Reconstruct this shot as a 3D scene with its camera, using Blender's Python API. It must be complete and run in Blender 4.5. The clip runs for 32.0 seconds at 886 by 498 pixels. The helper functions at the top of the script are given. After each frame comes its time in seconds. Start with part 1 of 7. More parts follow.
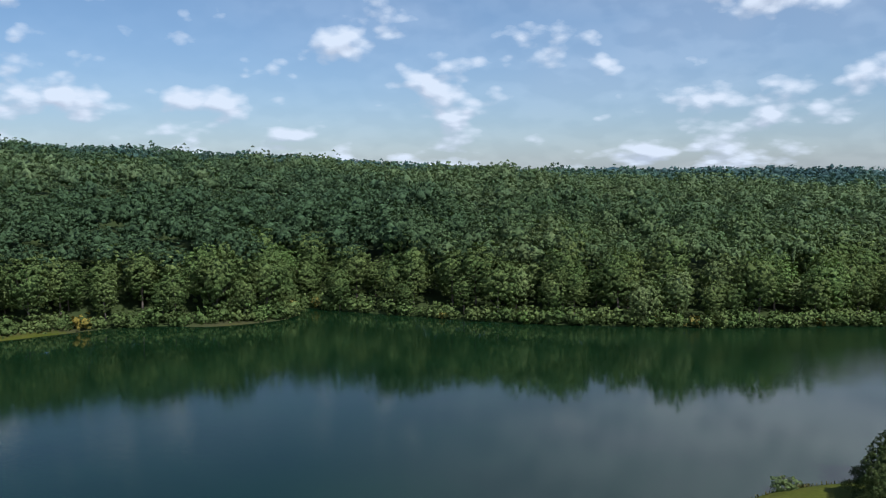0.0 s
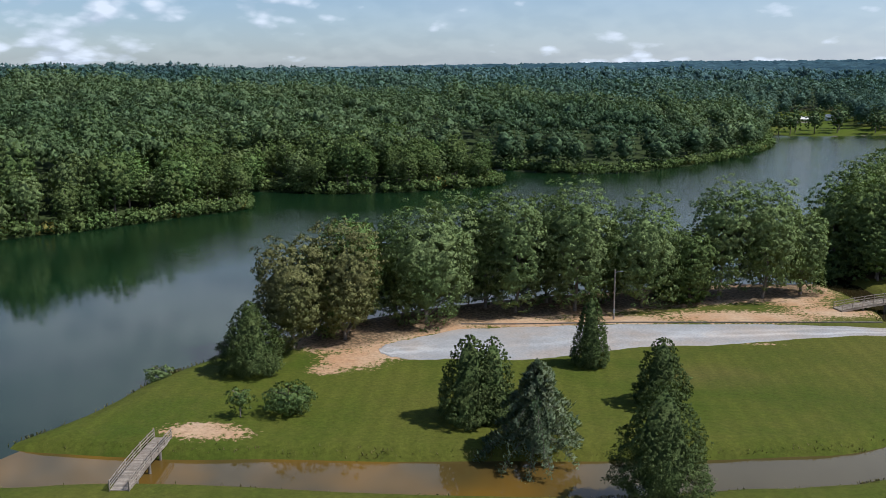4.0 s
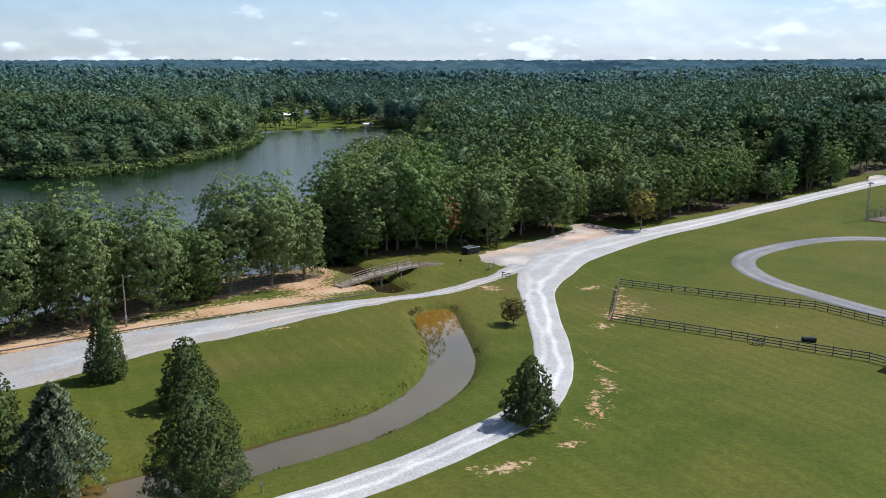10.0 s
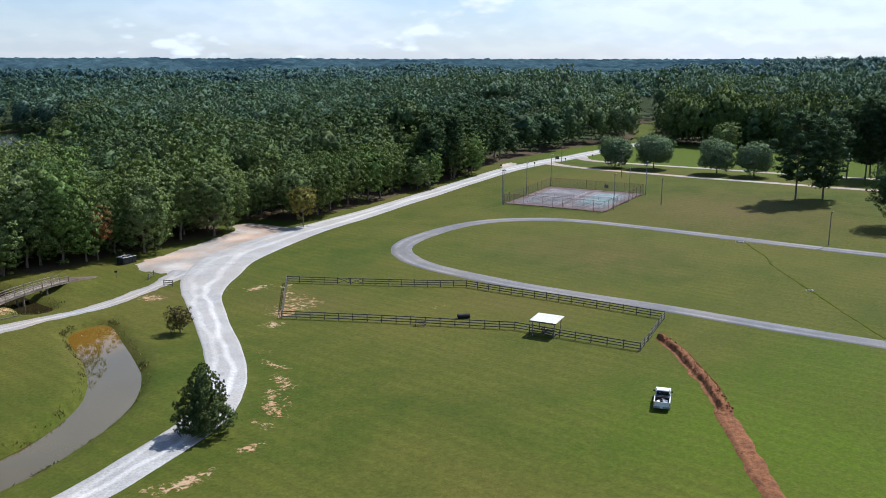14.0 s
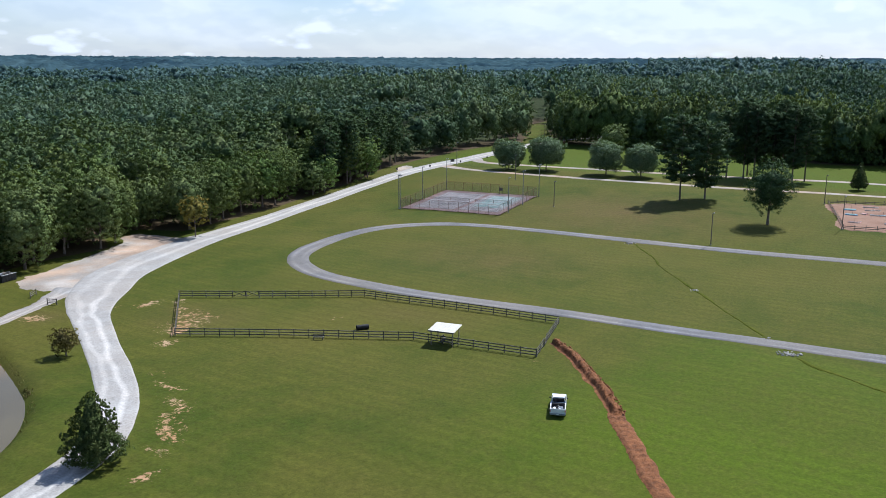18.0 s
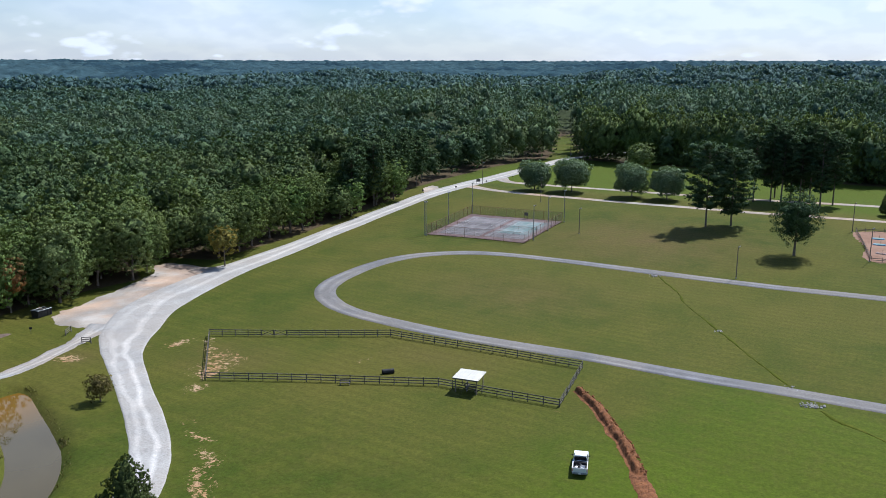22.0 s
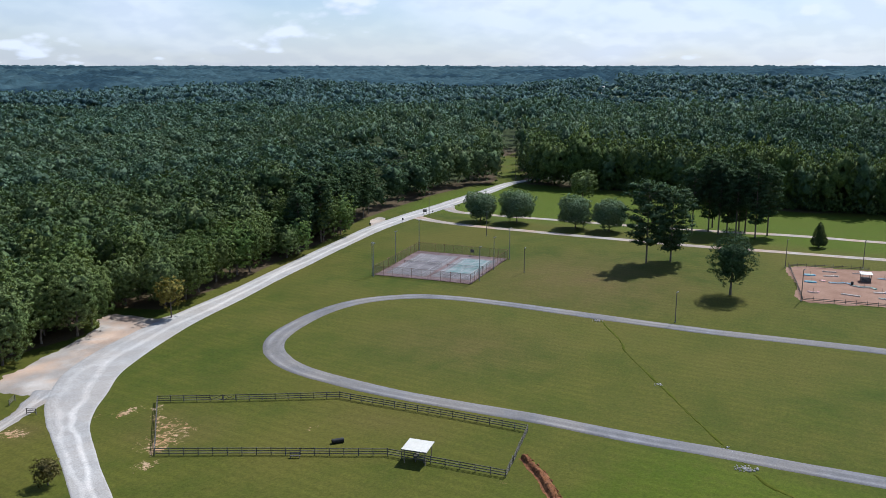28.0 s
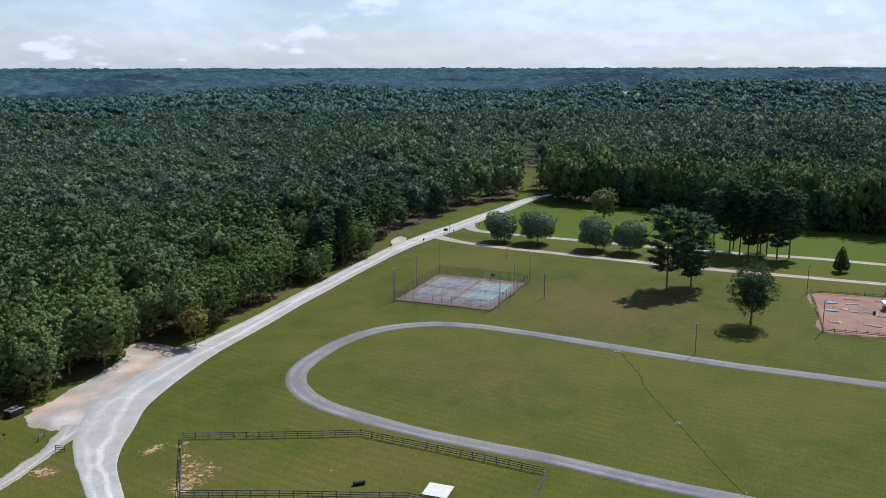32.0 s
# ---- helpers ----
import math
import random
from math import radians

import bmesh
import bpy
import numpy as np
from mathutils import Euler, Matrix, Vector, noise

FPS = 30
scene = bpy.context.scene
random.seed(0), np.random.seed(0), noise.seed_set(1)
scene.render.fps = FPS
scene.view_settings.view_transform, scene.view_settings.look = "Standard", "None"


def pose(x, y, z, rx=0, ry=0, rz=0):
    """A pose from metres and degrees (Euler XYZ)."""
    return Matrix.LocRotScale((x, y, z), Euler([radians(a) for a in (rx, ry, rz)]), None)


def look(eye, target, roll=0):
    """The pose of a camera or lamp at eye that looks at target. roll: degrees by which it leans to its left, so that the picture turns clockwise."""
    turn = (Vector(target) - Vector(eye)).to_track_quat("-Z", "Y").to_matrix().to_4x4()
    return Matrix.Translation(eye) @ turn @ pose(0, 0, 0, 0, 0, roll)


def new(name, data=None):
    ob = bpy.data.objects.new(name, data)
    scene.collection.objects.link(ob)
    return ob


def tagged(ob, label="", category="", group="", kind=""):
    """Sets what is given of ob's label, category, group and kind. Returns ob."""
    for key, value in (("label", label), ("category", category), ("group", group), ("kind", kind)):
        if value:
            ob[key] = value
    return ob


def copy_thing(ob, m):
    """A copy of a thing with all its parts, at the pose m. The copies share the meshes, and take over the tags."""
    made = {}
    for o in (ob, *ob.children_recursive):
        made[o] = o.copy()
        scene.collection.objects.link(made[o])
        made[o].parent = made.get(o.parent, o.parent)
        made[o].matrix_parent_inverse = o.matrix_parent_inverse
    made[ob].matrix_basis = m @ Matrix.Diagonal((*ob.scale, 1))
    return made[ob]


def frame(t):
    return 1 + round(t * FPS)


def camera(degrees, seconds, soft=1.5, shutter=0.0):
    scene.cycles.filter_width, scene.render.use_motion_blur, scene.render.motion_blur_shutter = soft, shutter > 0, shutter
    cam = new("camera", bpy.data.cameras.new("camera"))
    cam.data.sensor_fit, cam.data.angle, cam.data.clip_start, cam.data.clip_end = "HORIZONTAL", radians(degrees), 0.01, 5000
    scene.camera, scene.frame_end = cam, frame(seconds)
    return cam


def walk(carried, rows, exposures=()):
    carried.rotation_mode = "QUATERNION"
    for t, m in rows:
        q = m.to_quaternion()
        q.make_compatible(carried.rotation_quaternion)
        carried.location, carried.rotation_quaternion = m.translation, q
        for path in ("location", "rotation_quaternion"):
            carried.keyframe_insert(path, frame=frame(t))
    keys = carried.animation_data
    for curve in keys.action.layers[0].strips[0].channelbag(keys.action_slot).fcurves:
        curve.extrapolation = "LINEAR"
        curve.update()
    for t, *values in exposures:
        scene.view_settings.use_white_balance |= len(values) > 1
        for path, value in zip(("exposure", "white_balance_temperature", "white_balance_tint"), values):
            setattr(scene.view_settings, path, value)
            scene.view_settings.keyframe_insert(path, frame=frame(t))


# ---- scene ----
# Drone flight over a lake park: it pans from the lake to the fields, then climbs.
cam = camera(54.4, 32.0, soft=0.7)
PATH = [
    (0, 2.96, -2.05, 41.22, 45.98, -4.84, -0.23),
    (0.2, 2.95, -1.95, 41.19, 45.30, -4.83, -0.30),
    (0.5, 2.93, -1.80, 41.15, 43.40, -4.82, -0.43),
    (1, 2.85, -1.52, 41.05, 36.84, -4.76, -0.50),
    (1.5, 2.81, -1.22, 40.89, 30.07, -4.77, -0.52),
    (2, 2.76, -0.87, 40.79, 23.89, -4.80, -0.58),
    (2.5, 2.73, -0.49, 40.73, 18.03, -4.89, -0.73),
    (3, 2.70, -0.26, 40.62, 12.56, -4.93, -0.76),
    (3.4, 2.61, -0.17, 40.54, 8.80, -4.97, -0.76),
    (3.5, 2.59, -0.14, 40.52, 7.97, -7.04, -0.60),
    (3.7, 2.46, -0.13, 40.53, 6.45, -10.80, -0.48),
    (4, 2.26, -0.11, 40.53, 4.70, -11.75, -0.45),
    (5.5, 1.26, -0.01, 40.54, -2.82, -11.80, -0.21),
    (6, 1.30, 0.00, 40.54, -6.06, -11.83, -0.17),
    (6.5, 1.31, 0.06, 40.56, -9.39, -11.85, -0.15),
    (7, 1.30, 0.09, 40.52, -12.71, -11.87, -0.10),
    (7.5, 1.31, 0.16, 40.51, -15.62, -11.92, -0.06),
    (8, 1.33, 0.30, 40.47, -18.44, -11.94, -0.02),
    (8.5, 1.34, 0.42, 40.38, -21.39, -11.95, -0.01),
    (9, 1.41, 0.46, 40.32, -24.18, -11.96, -0.01),
    (9.5, 1.50, 0.45, 40.14, -26.16, -11.97, -0.06),
    (10, 1.50, 0.45, 40.05, -28.16, -11.97, -0.07),
    (10.5, 1.50, 0.45, 40.02, -30.60, -11.98, -0.07),
    (11, 1.45, 0.46, 39.99, -33.13, -12.00, -0.05),
    (11.5, 1.41, 0.39, 39.96, -35.80, -12.02, -0.04),
    (12, 1.44, 0.39, 40.02, -38.71, -12.05, -0.02),
    (12.5, 1.48, 0.43, 40.01, -41.73, -12.07, -0.01),
    (13, 1.51, 0.51, 40.00, -44.86, -12.07, 0.02),
    (13.5, 1.57, 0.55, 39.96, -47.41, -12.09, 0.05),
    (14, 1.67, 0.55, 39.91, -50.64, -12.06, 0.08),
    (14.5, 1.75, 0.51, 39.84, -53.39, -12.10, 0.07),
    (15, 1.80, 0.48, 39.81, -55.80, -12.15, 0.14),
    (15.5, 1.83, 0.47, 39.84, -58.46, -12.18, 0.14),
    (17.5, 1.85, 0.45, 41.19, -57.78, -12.25, 0.23),
    (18, 1.87, 0.47, 41.95, -57.55, -12.17, 0.21),
    (18.5, 1.92, 0.46, 42.89, -57.28, -12.21, 0.20),
    (19, 1.94, 0.45, 43.86, -57.04, -12.26, 0.16),
    (19.5, 1.96, 0.41, 44.80, -56.80, -12.29, 0.13),
    (20, 1.95, 0.35, 45.75, -56.56, -12.30, 0.11),
    (20.5, 1.91, 0.27, 46.73, -56.35, -12.29, 0.13),
    (21, 1.86, 0.19, 47.71, -56.13, -12.24, 0.08),
    (21.5, 1.76, 0.15, 48.67, -55.95, -12.16, 0.07),
    (22, 1.64, 0.13, 49.60, -55.78, -12.09, 0.10),
    (22.5, 1.58, 0.07, 50.57, -55.61, -12.04, 0.08),
    (23, 1.54, -0.01, 51.54, -55.44, -11.99, 0.06),
    (23.5, 1.52, -0.10, 52.54, -55.27, -11.95, -0.00),
    (24, 1.51, -0.18, 53.49, -55.10, -11.92, -0.03),
    (24.5, 1.51, -0.26, 54.44, -54.95, -11.88, -0.09),
    (24.7, 1.52, -0.28, 54.84, -54.92, -11.88, -0.09),
    (25, 1.55, -0.31, 55.43, -55.79, -11.87, -0.08),
    (25.5, 1.58, -0.31, 56.41, -57.76, -11.88, -0.10),
    (27.5, 1.43, -0.38, 60.37, -59.48, -11.89, -0.01),
    (28, 1.37, -0.36, 61.35, -59.31, -11.93, 0.03),
    (28.5, 1.33, -0.42, 62.38, -59.11, -11.91, -0.02),
    (29, 1.24, -0.50, 63.35, -58.89, -11.87, -0.06),
    (29.5, 1.16, -0.57, 64.30, -58.67, -11.85, -0.09),
    (30, 1.09, -0.62, 65.24, -58.45, -11.81, -0.13),
    (30.5, 1.12, -0.58, 66.23, -58.23, -11.81, -0.11),
    (31, 1.16, -0.54, 67.26, -58.08, -11.83, -0.08),
    (31.5, 1.18, -0.53, 68.27, -58.03, -11.87, -0.06),
    (32, 1.20, -0.52, 69.24, -57.90, -11.90, -0.09),
]
EXPOSURES = [(0.0, -0.10, 5950, 10), (3.5, -0.10, 5950, 10), (5.5, 0.32, 5950, 10), (8.0, 0.27, 5950, 10), (12.0, 0.22, 5950, 10), (22.0, 0.15, 5950, 10), (32.0, 0.02, 5950, 10)]
walk(cam, [(t, pose(x, y, z, 90 + pitch, 0, yaw) @ pose(0, 0, 0, 0, 0, roll))
           for t, x, y, z, yaw, pitch, roll in PATH], EXPOSURES)

# ---------------------------------------------------------------- light
SUN_EL, SUN_AZ = radians(53), radians(96)


def nodes_of(owner):
    owner.use_nodes = True
    tree = owner.node_tree
    tree.nodes.clear()
    return tree, tree.nodes, tree.links


def make_world():
    world = bpy.data.worlds.new("sky")
    scene.world = world
    tree, nd, ln = nodes_of(world)
    sky = nd.new("ShaderNodeTexSky")
    sky.sky_type, sky.sun_disc = "NISHITA", False
    sky.sun_elevation, sky.sun_rotation = SUN_EL, SUN_AZ
    sky.altitude, sky.air_density, sky.dust_density, sky.ozone_density = 100, 1.0, 0.7, 1.4
    tc = nd.new("ShaderNodeTexCoord")
    sep = nd.new("ShaderNodeSeparateXYZ")
    ln.new(tc.outputs["Generated"], sep.inputs[0])
    az = math_node(nd, ln, "ARCTAN2", sep.outputs["X"], sep.outputs["Y"])
    flat = math_node(nd, ln, "POWER", math_node(nd, ln, "MAXIMUM", sep.outputs["Z"], 0.0), 0.8)
    comb = nd.new("ShaderNodeCombineXYZ")
    ln.new(math_node(nd, ln, "MULTIPLY", az, 10.0), comb.inputs[0])
    ln.new(math_node(nd, ln, "MULTIPLY", flat, 15.0), comb.inputs[1])
    comb.inputs[2].default_value = 3.7
    def heap(shift):
        """Heaped clouds: broad fields of rounded puffs."""
        at = nd.new("ShaderNodeVectorMath")
        at.operation = "ADD"
        ln.new(comb.outputs[0], at.inputs[0])
        at.inputs[1].default_value = shift
        puff = nd.new("ShaderNodeTexVoronoi")
        puff.feature = "SMOOTH_F1"
        puff.inputs["Scale"].default_value = 1.5
        puff.inputs["Smoothness"].default_value = 0.35
        puff.inputs["Detail"].default_value = 2.0
        puff.inputs["Roughness"].default_value = 0.6
        ln.new(at.outputs[0], puff.inputs["Vector"])
        field = noise_node(nd, ln, at.outputs[0], 0.75, 2, 0.5)
        fray = noise_node(nd, ln, at.outputs[0], 4.0, 6, 0.6)
        total = math_node(nd, ln, "SUBTRACT", math_node(nd, ln, "MULTIPLY", field, 0.9), math_node(nd, ln, "MULTIPLY", puff.outputs["Distance"], 0.36))
        total = math_node(nd, ln, "ADD", total, math_node(nd, ln, "MULTIPLY", fray, 0.22))
        return math_node(nd, ln, "ADD", total, 0.115)

    cum, over = heap((0, 0, 0)), heap((0.06, 0.24, 0))
    veil = noise_node(nd, ln, comb.outputs[0], 0.3, 3, 0.5)
    cmask = ramp_node(nd, ln, cum, [(0.36, 0), (0.44, 0.40), (0.55, 0.95)])
    east = math_node(nd, ln, "MULTIPLY_ADD", sep.outputs["X"], 0.5)
    east.node.inputs[2].default_value = 0.5
    thin = math_node(nd, ln, "MAXIMUM", ramp_node(nd, ln, sep.outputs["Z"], [(0.24, 1.0), (0.36, 0.0)]), ramp_node(nd, ln, east, [(0.10, 0.0), (0.40, 1.0)]))
    cmask = math_node(nd, ln, "MULTIPLY", cmask, thin)
    vmask = ramp_node(nd, ln, veil, [(0.38, 0.05), (0.70, 0.62)])
    sunward = math_node(nd, ln, "MULTIPLY_ADD", sep.outputs["X"], 0.7)
    sunward.node.inputs[2].default_value = 0.85
    vmask = math_node(nd, ln, "MULTIPLY", math_node(nd, ln, "MULTIPLY", vmask, sunward), thin)
    low = ramp_node(nd, ln, sep.outputs["Z"], [(0.0, 0.50), (0.08, 0.22), (0.22, 0.0)])
    low = math_node(nd, ln, "MULTIPLY", low, ramp_node(nd, ln, east, [(0.30, 0.40), (0.75, 1.0)]))
    cloud = nd.new("ShaderNodeMix")
    cloud.data_type = "RGBA"
    overhead = ramp_node(nd, ln, sep.outputs["Z"], [(0.35, 1.0), (0.55, 0.22)])
    top = math_node(nd, ln, "MULTIPLY", math_node(nd, ln, "MAXIMUM", cmask, vmask), overhead)
    high = ramp_node(nd, ln, sep.outputs["Z"], [(0.14, 0.0), (0.27, 0.95), (0.40, 0.95), (0.52, 0.0)])
    high = math_node(nd, ln, "MULTIPLY", high, ramp_node(nd, ln, east, [(0.10, 0.0), (0.31, 1.0)]))
    top = math_node(nd, ln, "MAXIMUM", math_node(nd, ln, "MAXIMUM", top, low), high)
    ln.new(top, cloud.inputs["Factor"])
    skyc = nd.new("ShaderNodeMix")
    skyc.data_type, skyc.blend_type = "RGBA", "MULTIPLY"
    skyc.inputs["Factor"].default_value = 1.0
    ln.new(mix_node(nd, ln, 1.0, sky.outputs[0], (1.2, 1.2, 1.2), "MULTIPLY"), skyc.inputs["A"])
    ln.new(ramp_node(nd, ln, sep.outputs["Z"], [(0.0, (0.80, 0.88, 1.06)), (0.22, (0.78, 0.90, 1.0)), (0.5, (0.42, 0.66, 0.92))]), skyc.inputs["B"])
    ln.new(skyc.outputs["Result"], cloud.inputs["A"])
    lift = math_node(nd, ln, "MULTIPLY_ADD", math_node(nd, ln, "SUBTRACT", cum, over), 2.6)
    lift.node.inputs[2].default_value = 0.5
    tone = ramp_node(nd, ln, lift, [(0.25, 0.0), (0.75, 1.0)])
    white = nd.new("ShaderNodeMix")
    white.data_type = "RGBA"
    ln.new(tone, white.inputs["Factor"])
    ln.new(mix_node(nd, ln, ramp_node(nd, ln, east, [(0.3, 0.0), (0.65, 1.0)]), (6.6, 7.3, 8.5), (8.3, 9.1, 10.5)), white.inputs["A"])
    white.inputs["B"].default_value = (9.5, 10.2, 11.2, 1)
    ln.new(white.outputs["Result"], cloud.inputs["B"])
    bg = nd.new("ShaderNodeBackground")
    bg.inputs["Strength"].default_value = 0.087
    ln.new(cloud.outputs["Result"], bg.inputs["Color"])
    out = nd.new("ShaderNodeOutputWorld")
    ln.new(bg.outputs[0], out.inputs[0])


def plug(ln, socket, value):
    if isinstance(value, (int, float)):
        socket.default_value = value
    elif isinstance(value, tuple):
        socket.default_value = (*value, 1) if len(value) == 3 else value
    else:
        ln.new(value, socket)


def math_node(nd, ln, op, a, b=0.0, clamp=False):
    n = nd.new("ShaderNodeMath")
    n.operation, n.use_clamp = op, clamp
    plug(ln, n.inputs[0], a)
    plug(ln, n.inputs[1], b)
    return n.outputs[0]


def noise_node(nd, ln, vector, scale, detail=4, rough=0.55, distort=0.0):
    n = nd.new("ShaderNodeTexNoise")
    if vector is not None:
        ln.new(vector, n.inputs["Vector"])
    n.inputs["Scale"].default_value = scale
    n.inputs["Detail"].default_value = detail
    n.inputs["Roughness"].default_value = rough
    n.inputs["Distortion"].default_value = distort
    return n.outputs[0]


def ramp_node(nd, ln, fac, stops):
    n = nd.new("ShaderNodeValToRGB")
    plug(ln, n.inputs[0], fac)
    el = n.color_ramp.elements
    while len(el) < len(stops):
        el.new(0.5)
    for e, (p, c) in zip(el, stops):
        e.position = p
        e.color = (c, c, c, 1) if isinstance(c, (int, float)) else (*c, 1)
    return n.outputs[0]


def mix_node(nd, ln, fac, a, b, blend="MIX"):
    n = nd.new("ShaderNodeMix")
    n.data_type, n.blend_type = "RGBA", blend
    plug(ln, n.inputs["Factor"], fac)
    plug(ln, n.inputs["A"], a)
    plug(ln, n.inputs["B"], b)
    return n.outputs["Result"]


make_world()
sun = new("sun", bpy.data.lights.new("sun", "SUN"))
sun.data.energy, sun.data.angle, sun.data.color = 5.0, radians(0.6), (1.0, 0.975, 0.93)
sun.matrix_world = look((math.cos(SUN_EL) * math.sin(SUN_AZ) * 300, math.cos(SUN_EL) * math.cos(SUN_AZ) * 300, math.sin(SUN_EL) * 300), (0, 0, 0))

# ---------------------------------------------------------------- materials


def base_mat(name, rough=0.8, metal=0.0, spec=0.3):
    m = bpy.data.materials.new(name)
    tree, nd, ln = nodes_of(m)
    out = nd.new("ShaderNodeOutputMaterial")
    bsdf = nd.new("ShaderNodeBsdfPrincipled")
    bsdf.inputs["Roughness"].default_value = rough
    bsdf.inputs["Metallic"].default_value = metal
    bsdf.inputs["Specular IOR Level"].default_value = spec
    ln.new(bsdf.outputs[0], out.inputs[0])
    geo = nd.new("ShaderNodeNewGeometry")
    return m, nd, ln, bsdf, out, geo


def bump_on(nd, ln, bsdf, height, strength, dist):
    b = nd.new("ShaderNodeBump")
    b.inputs["Strength"].default_value = strength
    b.inputs["Distance"].default_value = dist
    ln.new(height, b.inputs["Height"])
    ln.new(b.outputs[0], bsdf.inputs["Normal"])


def worn(name, c1, c2, scale=2.0, fine=14.0, rough=0.75, metal=0.0, bump=0.3, dist=0.02, spec=0.3, objects=False):
    """A surface of two tones: broad stains, fine grain and relief."""
    m, nd, ln, bsdf, out, geo = base_mat(name, rough, metal, spec)
    pos = geo.outputs["Position"]
    a = noise_node(nd, ln, pos, scale, 5, 0.6)
    b = noise_node(nd, ln, pos, fine, 4, 0.6)
    f = math_node(nd, ln, "MULTIPLY_ADD", b, 0.5)
    f.node.inputs[2].default_value = -0.25
    f = math_node(nd, ln, "ADD", a, f)
    f = ramp_node(nd, ln, f, [(0.32, 0.0), (0.68, 1.0)])
    col = mix_node(nd, ln, f, c1, c2)
    if objects:
        info = nd.new("ShaderNodeObjectInfo")
        v = ramp_node(nd, ln, info.outputs["Random"], [(0, 0.72), (1, 1.15)])
        col = mix_node(nd, ln, 1.0, col, v, "MULTIPLY")
    ln.new(col, bsdf.inputs["Base Color"])
    if bump:
        bump_on(nd, ln, bsdf, b, bump, dist)
    return m


def foliage(name, c1, c2, c3, crown=0.13, through_light=0.14, spec=0.06, leaf=1.5, relief=0.5, cloud_shade=None, contrast=1.0):
    """Leaves: speckled by clumps, each crown with a broader tone, some with cloud shade painted in."""
    m, nd, ln, bsdf, out, geo = base_mat(name, 0.75, 0, spec)
    pos = geo.outputs["Position"]
    isl = geo.outputs["Random Per Island"]
    broad = ramp_node(nd, ln, noise_node(nd, ln, pos, crown, 2, 0.5), [(0.38, 0), (0.62, 1)])
    stand = ramp_node(nd, ln, noise_node(nd, ln, pos, crown * 0.09, 3, 0.5), [(0.38, 0), (0.62, 1)])
    clump = noise_node(nd, ln, pos, leaf, 4, 0.72)
    col = mix_node(nd, ln, broad, c1, c2)
    col = mix_node(nd, ln, math_node(nd, ln, "MULTIPLY", stand, 0.5), col, c3)
    # broad dark patches in the leaf colour stand in for cloud shadows
    if cloud_shade:
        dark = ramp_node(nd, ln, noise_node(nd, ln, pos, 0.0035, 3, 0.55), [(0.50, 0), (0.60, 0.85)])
        col = mix_node(nd, ln, dark, col, cloud_shade)
    v = ramp_node(nd, ln, isl, [(0, 0.80), (0.5, 1.0), (1, 1.22)])
    col = mix_node(nd, ln, 1.0, col, v, "MULTIPLY")
    w = ramp_node(nd, ln, clump, [(0.32, 1 - 0.38 * contrast), (0.50, 0.97), (0.68, 1 + 0.42 * contrast)])
    col = mix_node(nd, ln, 1.0, col, w, "MULTIPLY")
    ln.new(col, bsdf.inputs["Base Color"])
    bump_on(nd, ln, bsdf, clump, 1.0, relief)
    tr = nd.new("ShaderNodeBsdfTranslucent")
    tcol = mix_node(nd, ln, 1.0, col, (1.25, 1.3, 0.55), "MULTIPLY")
    ln.new(tcol, tr.inputs[0])
    mixs = nd.new("ShaderNodeMixShader")
    mixs.inputs[0].default_value = through_light
    ln.new(bsdf.outputs[0], mixs.inputs[1])
    ln.new(tr.outputs[0], mixs.inputs[2])
    ln.new(mixs.outputs[0], out.inputs[0])
    return m


